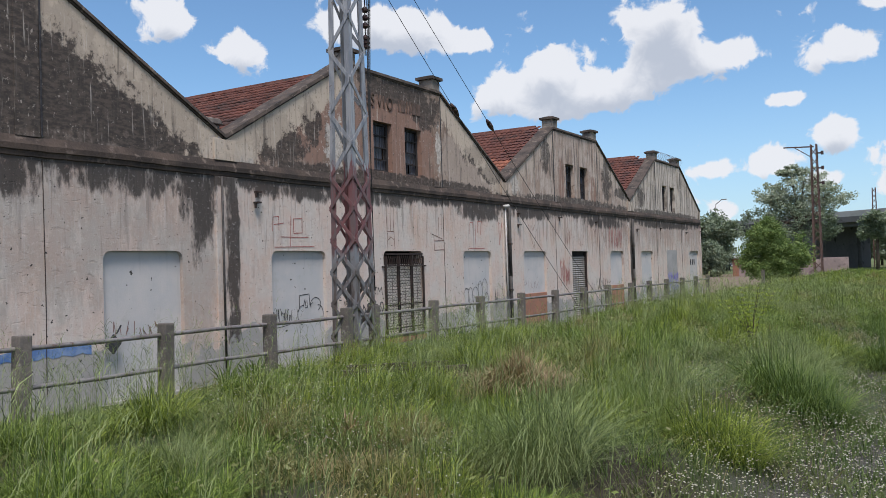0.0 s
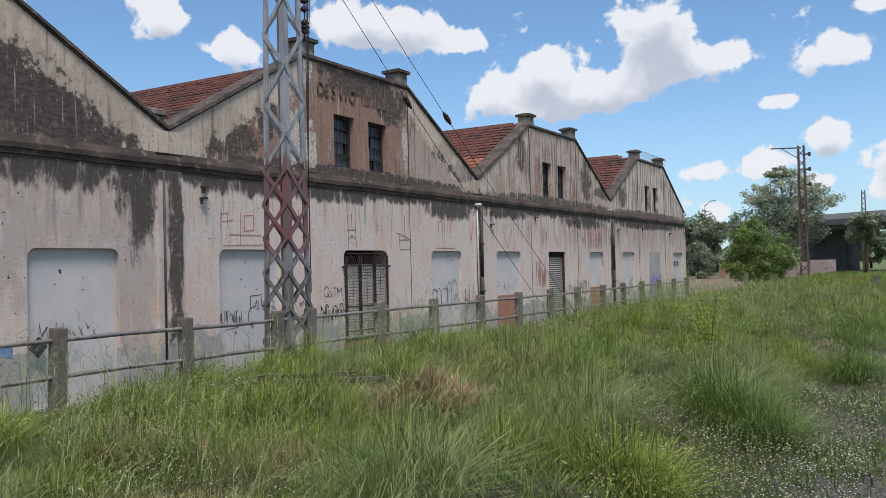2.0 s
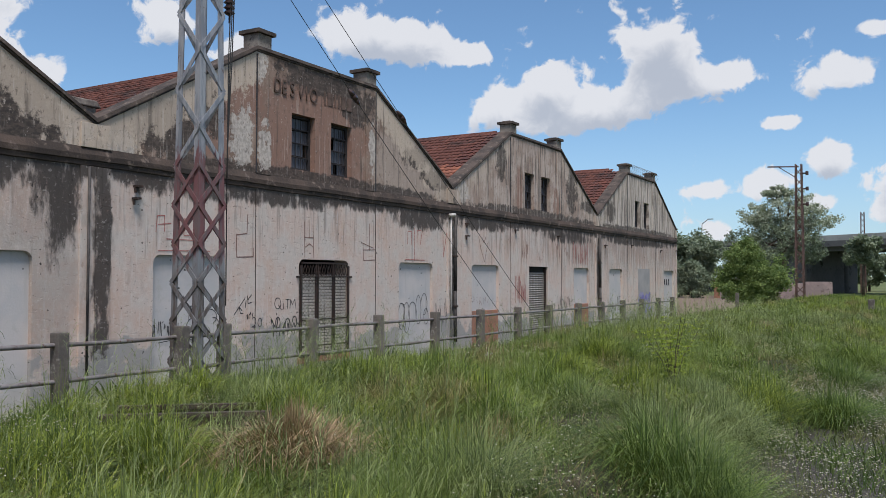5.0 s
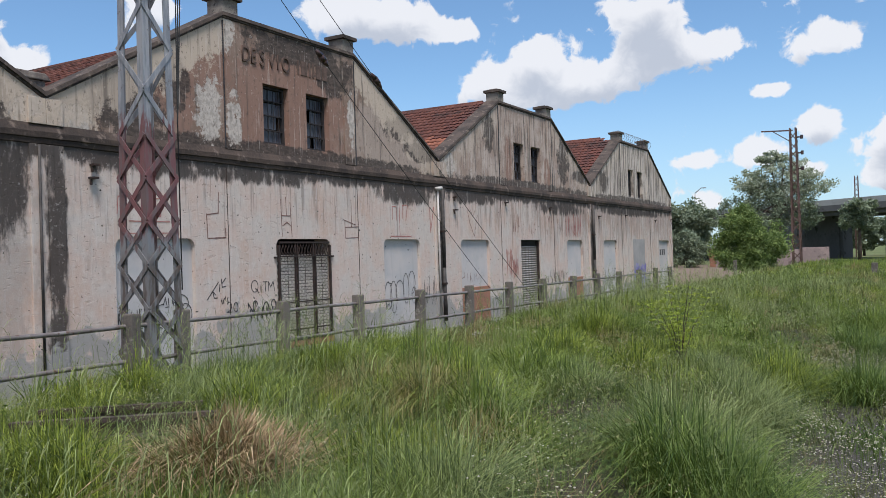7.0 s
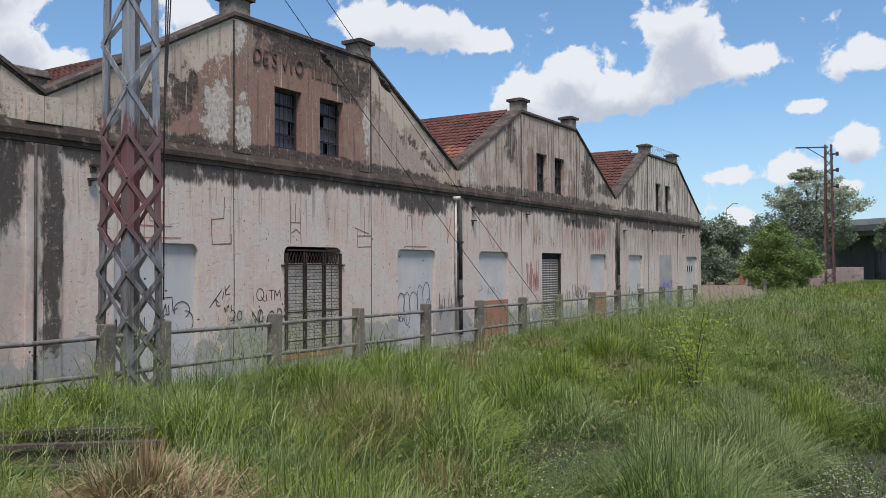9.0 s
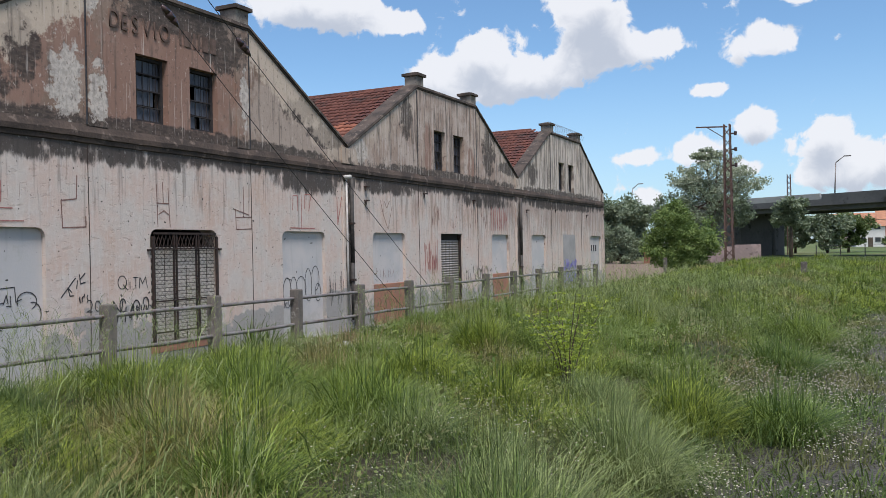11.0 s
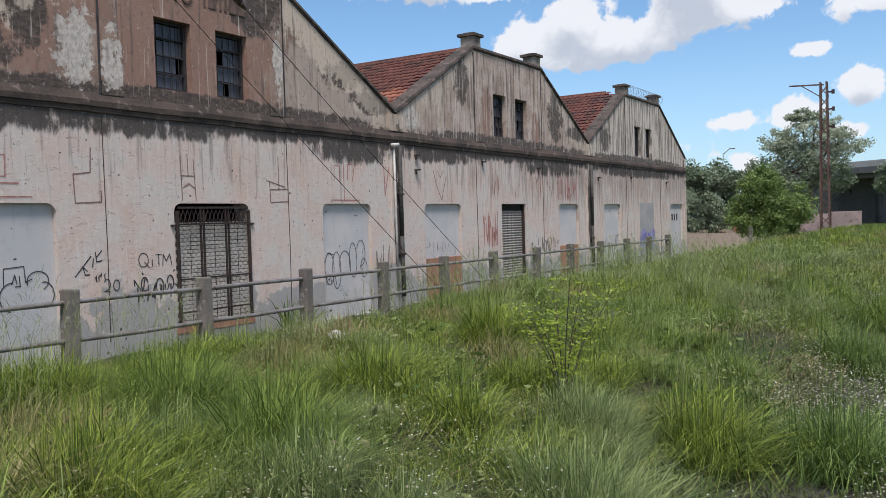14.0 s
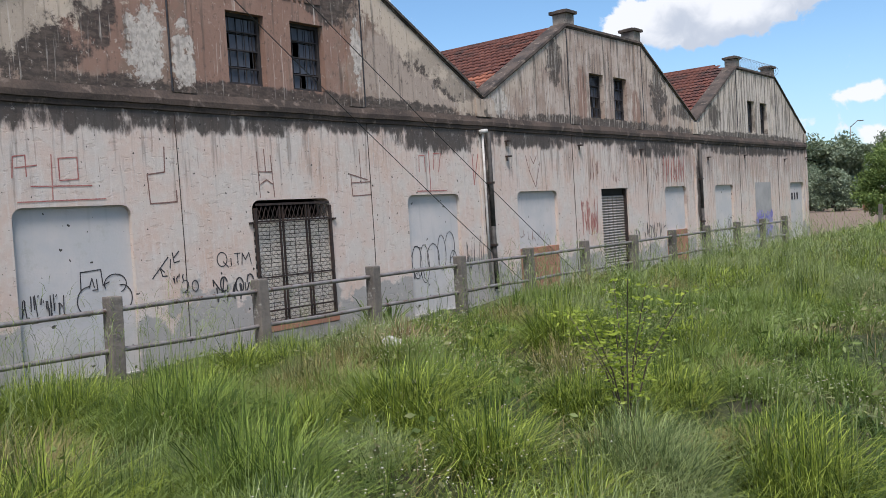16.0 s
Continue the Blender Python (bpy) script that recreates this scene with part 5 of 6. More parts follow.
def join_meshes(parts):
    vs, ts, k = [], [], 0
    for v, t in parts:
        vs.append(v)
        ts.append(t + k)
        k += len(v)
    return np.concatenate(vs), np.concatenate(ts)


def tufts(x, y, count, h, spread, w):
    """Each tuft: blades fanning out from one root."""
    n = len(x)
    rep = np.repeat(np.arange(n), count)
    k = len(rep)
    a = rng.uniform(0, 2 * np.pi, k)
    r = np.abs(rng.normal(0, 1, k))
    rad = spread[rep] * np.minimum(r, 2.2) * 0.45
    bx, by = x[rep] + rad * np.cos(a), y[rep] + rad * np.sin(a)
    hh = h[rep] * rng.uniform(0.5, 1.2, k)
    lean = np.clip(0.5 + 0.5 * r + rng.normal(0, 0.45, k), 0.02, 1.7)
    return blades(put_ground(bx, by), hh, lean, a + rng.normal(0, 1.9, k), w[rep] * rng.uniform(0.7, 1.3, k))


def grass_field(name, mat, label, zones, seed, size, thin, where):
    parts = []
    for x0, x1, y0, y1, per, count in zones:
        x, y = scatter(x0, x1, y0, y1, per)
        g = patch(x, y, 0.55, seed) + rng.normal(0, 0.25, len(x))
        keep = where(x, y, g) & ~on_way(x, y) & ~on_rails(x, y) & ~in_bare(x, y)
        x, y, g = x[keep], y[keep], g[keep]
        d = away(x, y)
        h = size * (0.8 + 0.25 * np.clip(g, -1, 1) + 0.25 * np.clip(mound(x, y), -1, 1)) * rng.uniform(0.7, 1.25, len(x))
        w = thin * (1 + np.clip(d - 6, 0, 60) * 0.075)
        parts.append(tufts(x, y, count, h, np.full(len(x), 0.16) + 0.01 * np.clip(d, 0, 30), w))
    v, t = join_meshes(parts)
    tagged(new(name, bulk(name, v, t, mat)), label, "grass", kind="stuff")


NEAR = [(4.9, 12.0, -3, 9, 9.0, 52), (4.9, 12.0, 9, 18, 7.0, 40)]
FAR = [(13.9, 21.0, -7, 14, 2.0, 16), (4.9, 12.0, -7, -3, 4.0, 24), (4.6, 14.0, 18, 34, 2.0, 24), (3.0, 13.0, 34, 62, 2.2, 20), (13.4, 24.0, 14, 40, 2.0, 22), (13.0, 34.0, 40, 95, 0.9, 18), (3.0, 13.0, 62, 95, 0.9, 18)]
grass_field("tall_grass", M_GRASS, "lush green tufts of tall unmown grass", NEAR + FAR, 0.4, 0.17, 0.0036, lambda x, y, g: (g > -0.25) & (mound(x, y) > -0.35))
grass_field("fine_grass", M_GRASS2, "grey-green fine grass gone to seed", [(4.9, 11.8, -3, 9, 2.0, 40), (4.9, 11.8, 9, 18, 2.5, 36), (4.6, 12.0, 18, 34, 2.0, 22), (3.0, 13.0, 34, 62, 1.5, 18), (13.4, 24, 14, 40, 1.5, 18)], 2.9, 0.22, 0.0040, lambda x, y, g: g > 0.15)


# tussocks: blades that rise from one root and arch over to all sides, with low gaps between
def tussocks(x, y, r, h, count, width):
    rep = np.repeat(np.arange(len(x)), count)
    n = len(rep)
    a = rng.uniform(0, 2 * np.pi, n)
    q = np.sqrt(rng.random(n))
    base = put_ground(x[rep] + 0.72 * r[rep] * q * np.cos(a), y[rep] + 0.72 * r[rep] * q * np.sin(a))
    hh = h[rep] * rng.uniform(0.35, 1.3, n) * (1.25 - 0.35 * q)
    lean = np.clip(0.50 + 0.60 * q + rng.normal(0, 0.48, n), 0.02, 1.75)
    stem = rng.random(n) < 0.025
    hh = np.where(stem, hh * 1.2, hh)
    lean = np.where(stem, lean * 0.6, lean)
    return blades(base, hh, lean, a + rng.normal(0, 1.5, n), width[rep] * rng.uniform(0.6, 1.35, n) * np.where(stem, 0.6, 1.0), 1.45)


KINDS = {"lush": (M_LUSH, 0.0042, 4800, "lush bright green tussock of grass"), "green": (M_GRASS, 0.0044, 4600, "arching tussock of coarse green grass"),
         "fine": (M_GRASS2, 0.0030, 5600, "hazy tussock of fine grey-green grass"), "olive": (M_OLIVE, 0.0040, 4200, "tussock of grass half withered to straw"),
         "dark": (M_DEEP, 0.0048, 5600, "large dark green arching tussock beside the track"), "weed": (M_WEED, 0.006, 4600, "bushy grey-green weed near the tower")}
BIG = [(11.03, 5.85, 0.52, 0.44, "dark"), (10.75, 6.35, 0.35, 0.55, "fine"), (7.95, 4.15, 0.40, 0.34, "lush"), (10.22, 4.31, 0.30, 0.42, "fine"), (10.85, 3.46, 0.38, 0.34, "lush"),
       (10.15, 2.14, 0.34, 0.48, "fine"), (7.83, 2.27, 0.37, 0.28, "olive"), (7.25, 1.68, 0.25, 0.38, "lush"), (6.15, 7.18, 0.42, 0.38, "weed"), (6.71, 8.22, 0.50, 0.34, "lush"),
       (8.82, 6.44, 0.26, 0.42, "olive"), (9.04, 7.91, 0.32, 0.42, "green"), (9.49, 6.10, 0.24, 0.34, "green"), (9.53, 4.88, 0.35, 0.36, "lush"), (8.28, 11.70, 0.34, 0.38, "lush"),
       (11.5, 10.0, 0.34, 0.38, "dark"), (10.8, 7.95, 0.36, 0.42, "fine"), (7.42, 9.70, 0.43, 0.32, "olive"), (9.42, 7.80, 0.22, 0.32, "green"), (9.15, 9.10, 0.22, 0.26, "lush"),
       (9.69, 8.83, 0.24, 0.30, "lush"), (7.61, 7.34, 0.47, 0.40, "olive"), (6.69, 9.19, 0.36, 0.32, "lush"), (9.00, 6.82, 0.28, 0.36, "lush"), (7.0, 10.6, 0.45, 0.30, "olive"),
       (8.76, 9.21, 0.37, 0.32, "lush"), (7.64, 8.43, 0.48, 0.40, "green"), (10.84, 9.74, 0.34, 0.38, "lush"), (6.45, 8.29, 0.40, 0.26, "green"), (10.27, 9.24, 0.36, 0.30, "fine"),
       (11.25, 13.2, 0.40, 0.38, "dark"), (9.0, 3.9, 0.30, 0.26, "green"), (11.3, 16.0, 0.45, 0.5, "green")]
for x, y, r, h, kind in BIG:
    mat, wide, many, words = KINDS[kind]
    v, t = tussocks(np.array([x]), np.array([y]), np.array([r * 1.1]), np.array([h * 1.15]), int(many * r * 1.15), np.array([wide]))
    foot = np.array([x, y, float(ground_height(np.array(x), np.array(y)))])
    ob = tagged(new("grass_clump", bulk("grass_clump", v - foot, t, mat)), words, "grass clump", kind="stuff")
    ob.location = foot

big_at = np.array([q[:3] for q in BIG] + [(8.8, 4.5, 0.5)])
taken = {k: [] for k in KINDS}
for x0, x1, y0, y1, gap in [(4.85, 11.3, -3, 12, 0.50), (4.75, 11.7, 12, 20, 0.55), (4.6, 12.4, 20, 36, 0.75), (3.6, 14.0, 36, 60, 1.2)]:
    gx, gy = np.meshgrid(np.arange(x0, x1, gap), np.arange(y0, y1, gap))
    gx, gy = gx.ravel() + rng.uniform(-0.46, 0.46, gx.size) * gap, gy.ravel() + rng.uniform(-0.46, 0.46, gy.size) * gap
    keep = ~on_way(gx + 0.3, gy) & ~on_rails(gx, gy) & ~in_bare(gx, gy, 1.15)
    keep &= (np.hypot(gx[:, None] - big_at[:, 0], gy[:, None] - big_at[:, 1]) > big_at[:, 2] * 0.8).all(1)
    gx, gy = gx[keep], gy[keep]
    tone, sort = patch(gx, gy, 0.55, 0.4) + rng.normal(0, 0.35, len(gx)), patch(gx, gy, 0.8, 3.1) + rng.normal(0, 0.3, len(gx))
    tall = np.clip(0.24 + 0.07 * patch(gx, gy, 0.7, 1.9) + rng.normal(0, 0.08, len(gx)), 0.10, 0.44)
    name = np.where(sort > 0.45, "fine", np.where(tone > 0.05, "lush", np.where(sort < -0.62, "olive", "green")))
    for k in taken:
        m = name == k
        taken[k].append(np.stack([gx[m], gy[m], rng.uniform(0.40, 0.85, m.sum()) * gap, tall[m] * (1 + 0.25 * (gap > 1)), np.full(m.sum(), gap)], 1))
for k, rows_ in taken.items():
    q = np.concatenate(rows_)
    if not len(q):
        continue
    mat, wide, many, words = KINDS[k]
    d = away(q[:, 0], q[:, 1])
    grow = 1 + np.clip(d - 6, 0, 60) * 0.075
    v, t = tussocks(q[:, 0], q[:, 1], q[:, 2], q[:, 3], np.maximum(60, many * 0.20 / grow ** 0.8 * q[:, 2] / 0.3).astype(int), wide * grow)
    tagged(new("tussock_grass", bulk("tussock_grass", v, t, mat)), words.replace("tussock", "tussocks") if "weed" not in k else words, "grass", kind="stuff")
grass_field("fence_foot_grass", M_GRASS, "green tufts crowding the fence posts", [(4.45, 5.1, -3, 14, 26.0, 34), (4.45, 5.1, 14, 40, 13.0, 26)], 4.3, 0.27, 0.0045, lambda x, y, g: g > -0.6)
grass_field("fence_grass", M_GRASS2, "thin grass and weeds along the fence foot", [(4.15, 5.5, -3, 14, 10.0, 34), (4.15, 5.5, 14, 48, 5.0, 24), (0.1, 4.2, -3, 50, 1.2, 22)], 1.3, 0.42, 0.006, lambda x, y, g: g > -0.7)

# short undergrowth over the whole field
parts = []
for x0, x1, y0, y1, per, w in [(4.7, 11.7, -7, -3, 90, 0.015), (13.9, 21, -7, 12, 40, 0.022), (4.7, 11.7, -3, 8, 520, 0.006), (4.7, 11.7, 8, 18, 300, 0.011), (4.4, 12.0, 18, 40, 110, 0.022), (13.4, 22, 10, 40, 40, 0.03), (2.0, 22.0, 40, 90, 16, 0.06)]:
    x, y = scatter(x0, x1, y0, y1, per)
    k = ~on_way(x, y) & ~on_rails(x, y) & (patch(x, y, 1.9, 5.0) > -0.95)
    x, y = x[k], y[k]
    n = len(x)
    parts.append(blades(put_ground(x, y), rng.uniform(0.05, 0.17, n) * (1 + 0.35 * patch(x, y, 0.9, 1.0)), np.abs(rng.normal(0.35, 0.3, n)), rng.uniform(0, 6.28, n), np.full(n, w) * rng.uniform(0.7, 1.4, n)))
v, t = join_meshes(parts)
tagged(new("short_grass", bulk("short_grass", v, t, M_WEED)), "dense short grass and small weeds", "grass", kind="stuff")

# hazy seed heads on thin stalks
parts = []
x, y = scatter(5.0, 11.6, -2, 24, 26)
k = (patch(x, y, 0.5, 3.3) > 0.0) & ~on_way(x, y)
x, y = x[k], y[k]
n = len(x)
hd, hh = rng.uniform(0, 6.28, n), rng.uniform(0.55, 0.95, n)
ln = np.abs(rng.normal(0.25, 0.18, n))
base = put_ground(x, y)
wide = 0.003 * (1 + np.clip(away(x, y) - 5, 0, 40) * 0.08)
parts.append(blades(base, hh, ln, hd, wide))
for f in np.linspace(0.6, 1.0, 9):
    p = base + np.stack([np.cos(hd) * hh * ln * f ** 1.6, np.sin(hd) * hh * ln * f ** 1.6, hh * (f - 0.25 * ln * f ** 2.2)], 1)
    parts.append(blades(p, rng.uniform(0.06, 0.15, n), rng.uniform(0.5, 1.4, n), rng.uniform(0, 6.28, n), wide * 0.9))
v, t = join_meshes(parts)
tagged(new("seed_heads", bulk("seed_heads", v, t, M_GRASS2)), "wispy grass seed heads on thin stalks", "grass", kind="stuff")


# dry straw clumps
def straw_clump(x, y, r, h, count, label):
    n = count
    a = rng.uniform(0, 6.28, n)
    q = np.abs(rng.normal(0, 0.55, n))
    b = np.stack([r * q * np.cos(a), r * q * np.sin(a), np.full(n, -0.03)], 1)
    v, t = blades(b, h * rng.uniform(0.5, 1.15, n), np.clip(0.3 + 0.8 * q + rng.normal(0, 0.25, n), 0, 1.7), a + rng.normal(0, 1.9, n), np.full(n, 0.008) * rng.uniform(0.6, 1.5, n))
    ob = tagged(new("dry_grass_clump", bulk("dry_grass_clump", v, t, M_STRAW)), label, "grass clump", kind="stuff")
    ob.location = (x, y, float(ground_height(np.array(x), np.array(y))))


straw_clump(8.85, 4.45, 0.36, 0.48, 2400, "withered straw-coloured grass clump among green tufts")
straw_clump(8.6, 2.2, 0.22, 0.36, 110, "small withered reddish clump of weeds")
straw_clump(6.6, 11.6, 0.5, 0.42, 360, "thin dry grass clump near the fence")
straw_clump(6.0, 3.6, 0.6, 0.38, 320, "thin dry weeds near the fence")
straw_clump(8.9, 20.5, 0.6, 0.5, 320, "dry stalks in the grass")

# white flower heads along the track and in patches
parts = []


def flowers(x, y, h, r):
    n = len(x)
    hd, ln = rng.uniform(0, 6.28, n), np.abs(rng.normal(0.2, 0.15, n))
    base = put_ground(x, y)
    stalk = blades(base, h, ln, hd, np.full(n, 0.003))
    tip = base + np.stack([np.cos(hd) * h * ln, np.sin(hd) * h * ln, h * (1 - 0.54 * ln)], 1)
    ring_ = np.array([[math.cos(i * 1.2566), math.sin(i * 1.2566), 0.1 * (i % 2)] for i in range(5)])
    v = np.concatenate([tip[:, None] + ring_[None] * r[:, None, None], (tip + np.array([0, 0, 0.6]) * r[:, None])[:, None], (tip - np.array([0, 0, 0.5]) * r[:, None])[:, None]], 1).reshape(-1, 3)
    t = np.array([[i, (i + 1) % 5, 5] for i in range(5)] + [[(i + 1) % 5, i, 6] for i in range(5)])
    return stalk, (v, (np.arange(n)[:, None, None] * 7 + t[None]).reshape(-1, 3))


x1_, y1_ = scatter(10.5, 14.0, -2.5, 26, 560)
k = (patch(x1_, y1_, 1.2, 0.7) > -0.55) & (rng.random(len(x1_)) < np.where(x1_ < 12.0, 0.95, 0.25)) & (on_way(x1_ + 0.1, y1_))
x1_, y1_ = x1_[k], y1_[k]
x2_, y2_ = scatter(4.9, 10.8, -2.5, 22, 260)
k = (patch(x2_, y2_, 0.9, 4.2) + rng.normal(0, 0.25, len(x2_)) > 0.6) | (in_bare(x2_, y2_, 1.25))
x2_, y2_ = x2_[k], y2_[k]
x, y = np.concatenate([x1_, x2_]), np.concatenate([y1_, y2_])
h = np.where((x > 10.8) | in_bare(x, y, 1.1), np.where(x > 10.8, rng.uniform(0.07, 0.22, len(x)), rng.uniform(0.12, 0.30, len(x))), rng.uniform(0.2, 0.40, len(x)))
st, fl = flowers(x, y, h, np.where(x > 10.7, rng.uniform(0.0045, 0.009, len(x)), rng.uniform(0.0035, 0.0065, len(x))) * (1 + np.clip(away(x, y) - 6, 0, 30) * 0.04))
tagged(new("flower_stalks", bulk("flower_stalks", *st, M_WEED)), "thin stalks of small white wild flowers", "wild flowers", kind="stuff")
tagged(new("white_flowers", bulk("white_flowers", *fl, M_FLOWER)), "tiny white wild flower heads among the grass", "wild flowers", kind="stuff")
# low weeds on the track
x, y = scatter(10.7, 14.2, -6.0, 32, 820)
k = patch(x, y, 1.4, 2.2) + rng.normal(0, 0.4, len(x)) > -0.25
x, y = x[k], y[k]
n = len(x)
v, t = blades(put_ground(x, y), rng.uniform(0.04, 0.13, n) * np.where(x < 12.2, 1.5, 0.9), rng.uniform(0.2, 1.2, n), rng.uniform(0, 6.28, n), np.full(n, 0.009) * (1 + 0.05 * np.clip(away(x, y), 0, 40)))
tagged(new("track_weeds", bulk("track_weeds", v, t, M_WEED)), "low sparse weeds on the gravel track", "weeds", kind="stuff")


def leaf_quads(centre, normal_jit, size, n, rad, flat=1.0, hollow=0.55):
    """Small folded leaves in an ellipsoid: 4 vertices, 2 triangles each."""
    d = rng.normal(0, 1, (n, 3))
    d /= np.linalg.norm(d, axis=1)[:, None]
    r = (hollow + (1 - hollow) * rng.random(n)) ** 0.8
    p = np.asarray(centre) + d * r[:, None] * np.asarray(rad)
    a = rng.normal(0, 1, (n, 3)) * (1, 1, flat)
    a /= np.linalg.norm(a, axis=1)[:, None]
    b = np.cross(a, rng.normal(0, 1, (n, 3)))
    b /= np.linalg.norm(b, axis=1)[:, None]
    s = size * rng.uniform(0.6, 1.4, n)[:, None]
    c = np.cross(a, b) * s * 0.18
    v = np.stack([p - a * s, p - b * s * 0.42 + c, p + a * s, p + b * s * 0.42 + c], 1).reshape(-1, 3)
    t = np.array([[0, 1, 2], [0, 2, 3]])
    return v, (np.arange(n)[:, None, None] * 4 + t[None]).reshape(-1, 3)


def tree(name, at, height, clumps, trunk_r, mats, label, category="tree", leaf=0.16, count=900, trunk_h=0.45):
    """clumps: (x, y, z, rx, ry, rz, material index) about the foot."""
    t = thing(name, at, label, category)
    s = Shape()
    s.tube((0, 0, -0.3), (0.05 * height * 0.3, 0, height * trunk_h), trunk_r, trunk_r * 0.7, 9)
    fork = Vector((0.05 * height * 0.3, 0, height * trunk_h))
    for cx, cy, cz, rx, ry, rz, mi in clumps:
        mid = fork.lerp(Vector((cx, cy, cz)), 0.55) + Vector((0, 0, 0.04 * height))
        s.tube(fork - Vector((0, 0, 0.1)), mid, trunk_r * 0.55, trunk_r * 0.3, 6)
        s.tube(mid, (cx, cy, cz), trunk_r * 0.3, trunk_r * 0.1, 5)
        for _ in range(3):
            e = Vector((cx, cy, cz)) + Vector(rng.normal(0, 0.5, 3)) * Vector((rx, ry, rz)).length * 0.45
            s.tube(mid, e, trunk_r * 0.16, trunk_r * 0.05, 4)
    part("trunk", s, M_BARK, t, smooth=True)
    for mi in sorted({c[6] for c in clumps}):
        ps = []
        for cx, cy, cz, rx, ry, rz, k in clumps:
            if k != mi:
                continue
            m = max(14, int(12 + 14 * (rx * ry * rz) ** (1 / 3)))
            for _ in range(m):
                d = rng.normal(0, 1, 3)
                d /= np.linalg.norm(d)
                q = np.array((cx, cy, cz)) + d * np.array((rx, ry, rz)) * rng.uniform(0.45, 1.0)
                rr = rng.uniform(0.2, 0.5)
                ps.append(leaf_quads(q, 0, leaf, int(count * rr * 0.55), (rx * rr, ry * rr, rz * rr * 1.1), 0.8, 0.1))
        v, tr = join_meshes(ps)
        part("crown", bulk("crown", v, tr, mats[mi]), None, t)
    return t


# sapling among the grass
def small_plant(name, at, h, stems, mat, label, leaf, per):
    t = thing(name, at, label, "sapling")
    ps = []
    for k in range(stems):
        s = Shape()
        a = 6.28 * k / stems + rng.uniform(-0.4, 0.4)
        hh = h * rng.uniform(0.6, 1.0)
        out = rng.uniform(0.06, 0.42) * h
        pts = [Vector((0, 0, -0.05)), Vector((out * 0.35 * math.cos(a), out * 0.35 * math.sin(a), hh * 0.5)), Vector((out * math.cos(a), out * math.sin(a), hh))]
        s.tube(pts[0], pts[1], 0.006, 0.004, 5).tube(pts[1], pts[2], 0.004, 0.002, 5)
        part("stem", s, M_BARK, t)
        if k % 3 == 2:
            continue
        for f in np.linspace(0.3, 1.0, 9):
            p = pts[0].lerp(pts[1], min(1, 2 * f)) if f < 0.5 else pts[1].lerp(pts[2], 2 * f - 1)
            ps.append(leaf_quads(tuple(p), 0, leaf, per, (0.15 * h, 0.15 * h, 0.025 * h), 0.2, 0.05))
    v, tr = join_meshes(ps)
    part("foliage", bulk("foliage", v, tr, mat), None, t)


small_plant("sapling", (9.83, 9.9, 0.30), 0.92, 9, M_SAPLING, "young yellow-green feathery sapling in the tall grass", 0.016, 20)
def strap_weed(x, y, h, count, width, mat, label):
    n = count
    a = rng.uniform(0, 6.28, n)
    q = rng.random(n)
    b = np.stack([0.12 * q * np.cos(a), 0.12 * q * np.sin(a), np.full(n, -0.03)], 1)
    v, t = blades(b, h * rng.uniform(0.6, 1.1, n), rng.uniform(0.2, 1.0, n), a, np.full(n, width) * rng.uniform(0.7, 1.3, n))
    ob = tagged(new("strap_leaved_weed", bulk("strap_leaved_weed", v, t, mat)), label, "weed")
    ob.location = (x, y, float(ground_height(np.array(x), np.array(y))))


for x, y, h in [(0.6, 8.9, 0.75), (0.8, 9.4, 0.85), (0.7, 9.8, 0.7)]:
    strap_weed(x, y, h, 26, 0.035, M_WEED, "strap-leaved weed growing at the wall foot")
for x, y, h in [(0.6, 17.2, 0.95), (0.7, 17.6, 0.8)]:
    strap_weed(x, y, h, 30, 0.03, M_WEED, "strap-leaved weed growing beside the barred gate")

# dead blades bent over among the living grass
parts = []
for x0, x1, y0, y1, per, count, w in [(4.9, 11.3, -3, 8, 16, 8, 0.0034), (4.9, 11.3, 8, 18, 10, 8, 0.0055), (4.6, 12, 18, 34, 6, 8, 0.014)]:
    x, y = scatter(x0, x1, y0, y1, per)
    k = (patch(x, y, 0.8, 7.7) + rng.normal(0, 0.35, len(x)) > 0.0) & ~on_rails(x, y)
    x, y = x[k], y[k]
    rep = np.repeat(np.arange(len(x)), count)
    n = len(rep)
    bx, by = x[rep] + rng.normal(0, 0.14, n), y[rep] + rng.normal(0, 0.14, n)
    parts.append(blades(put_ground(bx, by), rng.uniform(0.12, 0.34, n), rng.uniform(0.5, 1.7, n), rng.uniform(0, 6.28, n), np.full(n, w) * rng.uniform(0.7, 1.4, n), 1.3))
v, t = join_meshes(parts)
tagged(new("dead_grass", bulk("dead_grass", v, t, M_DRY)), "withered tan grass blades bent through the green", "grass", kind="stuff")

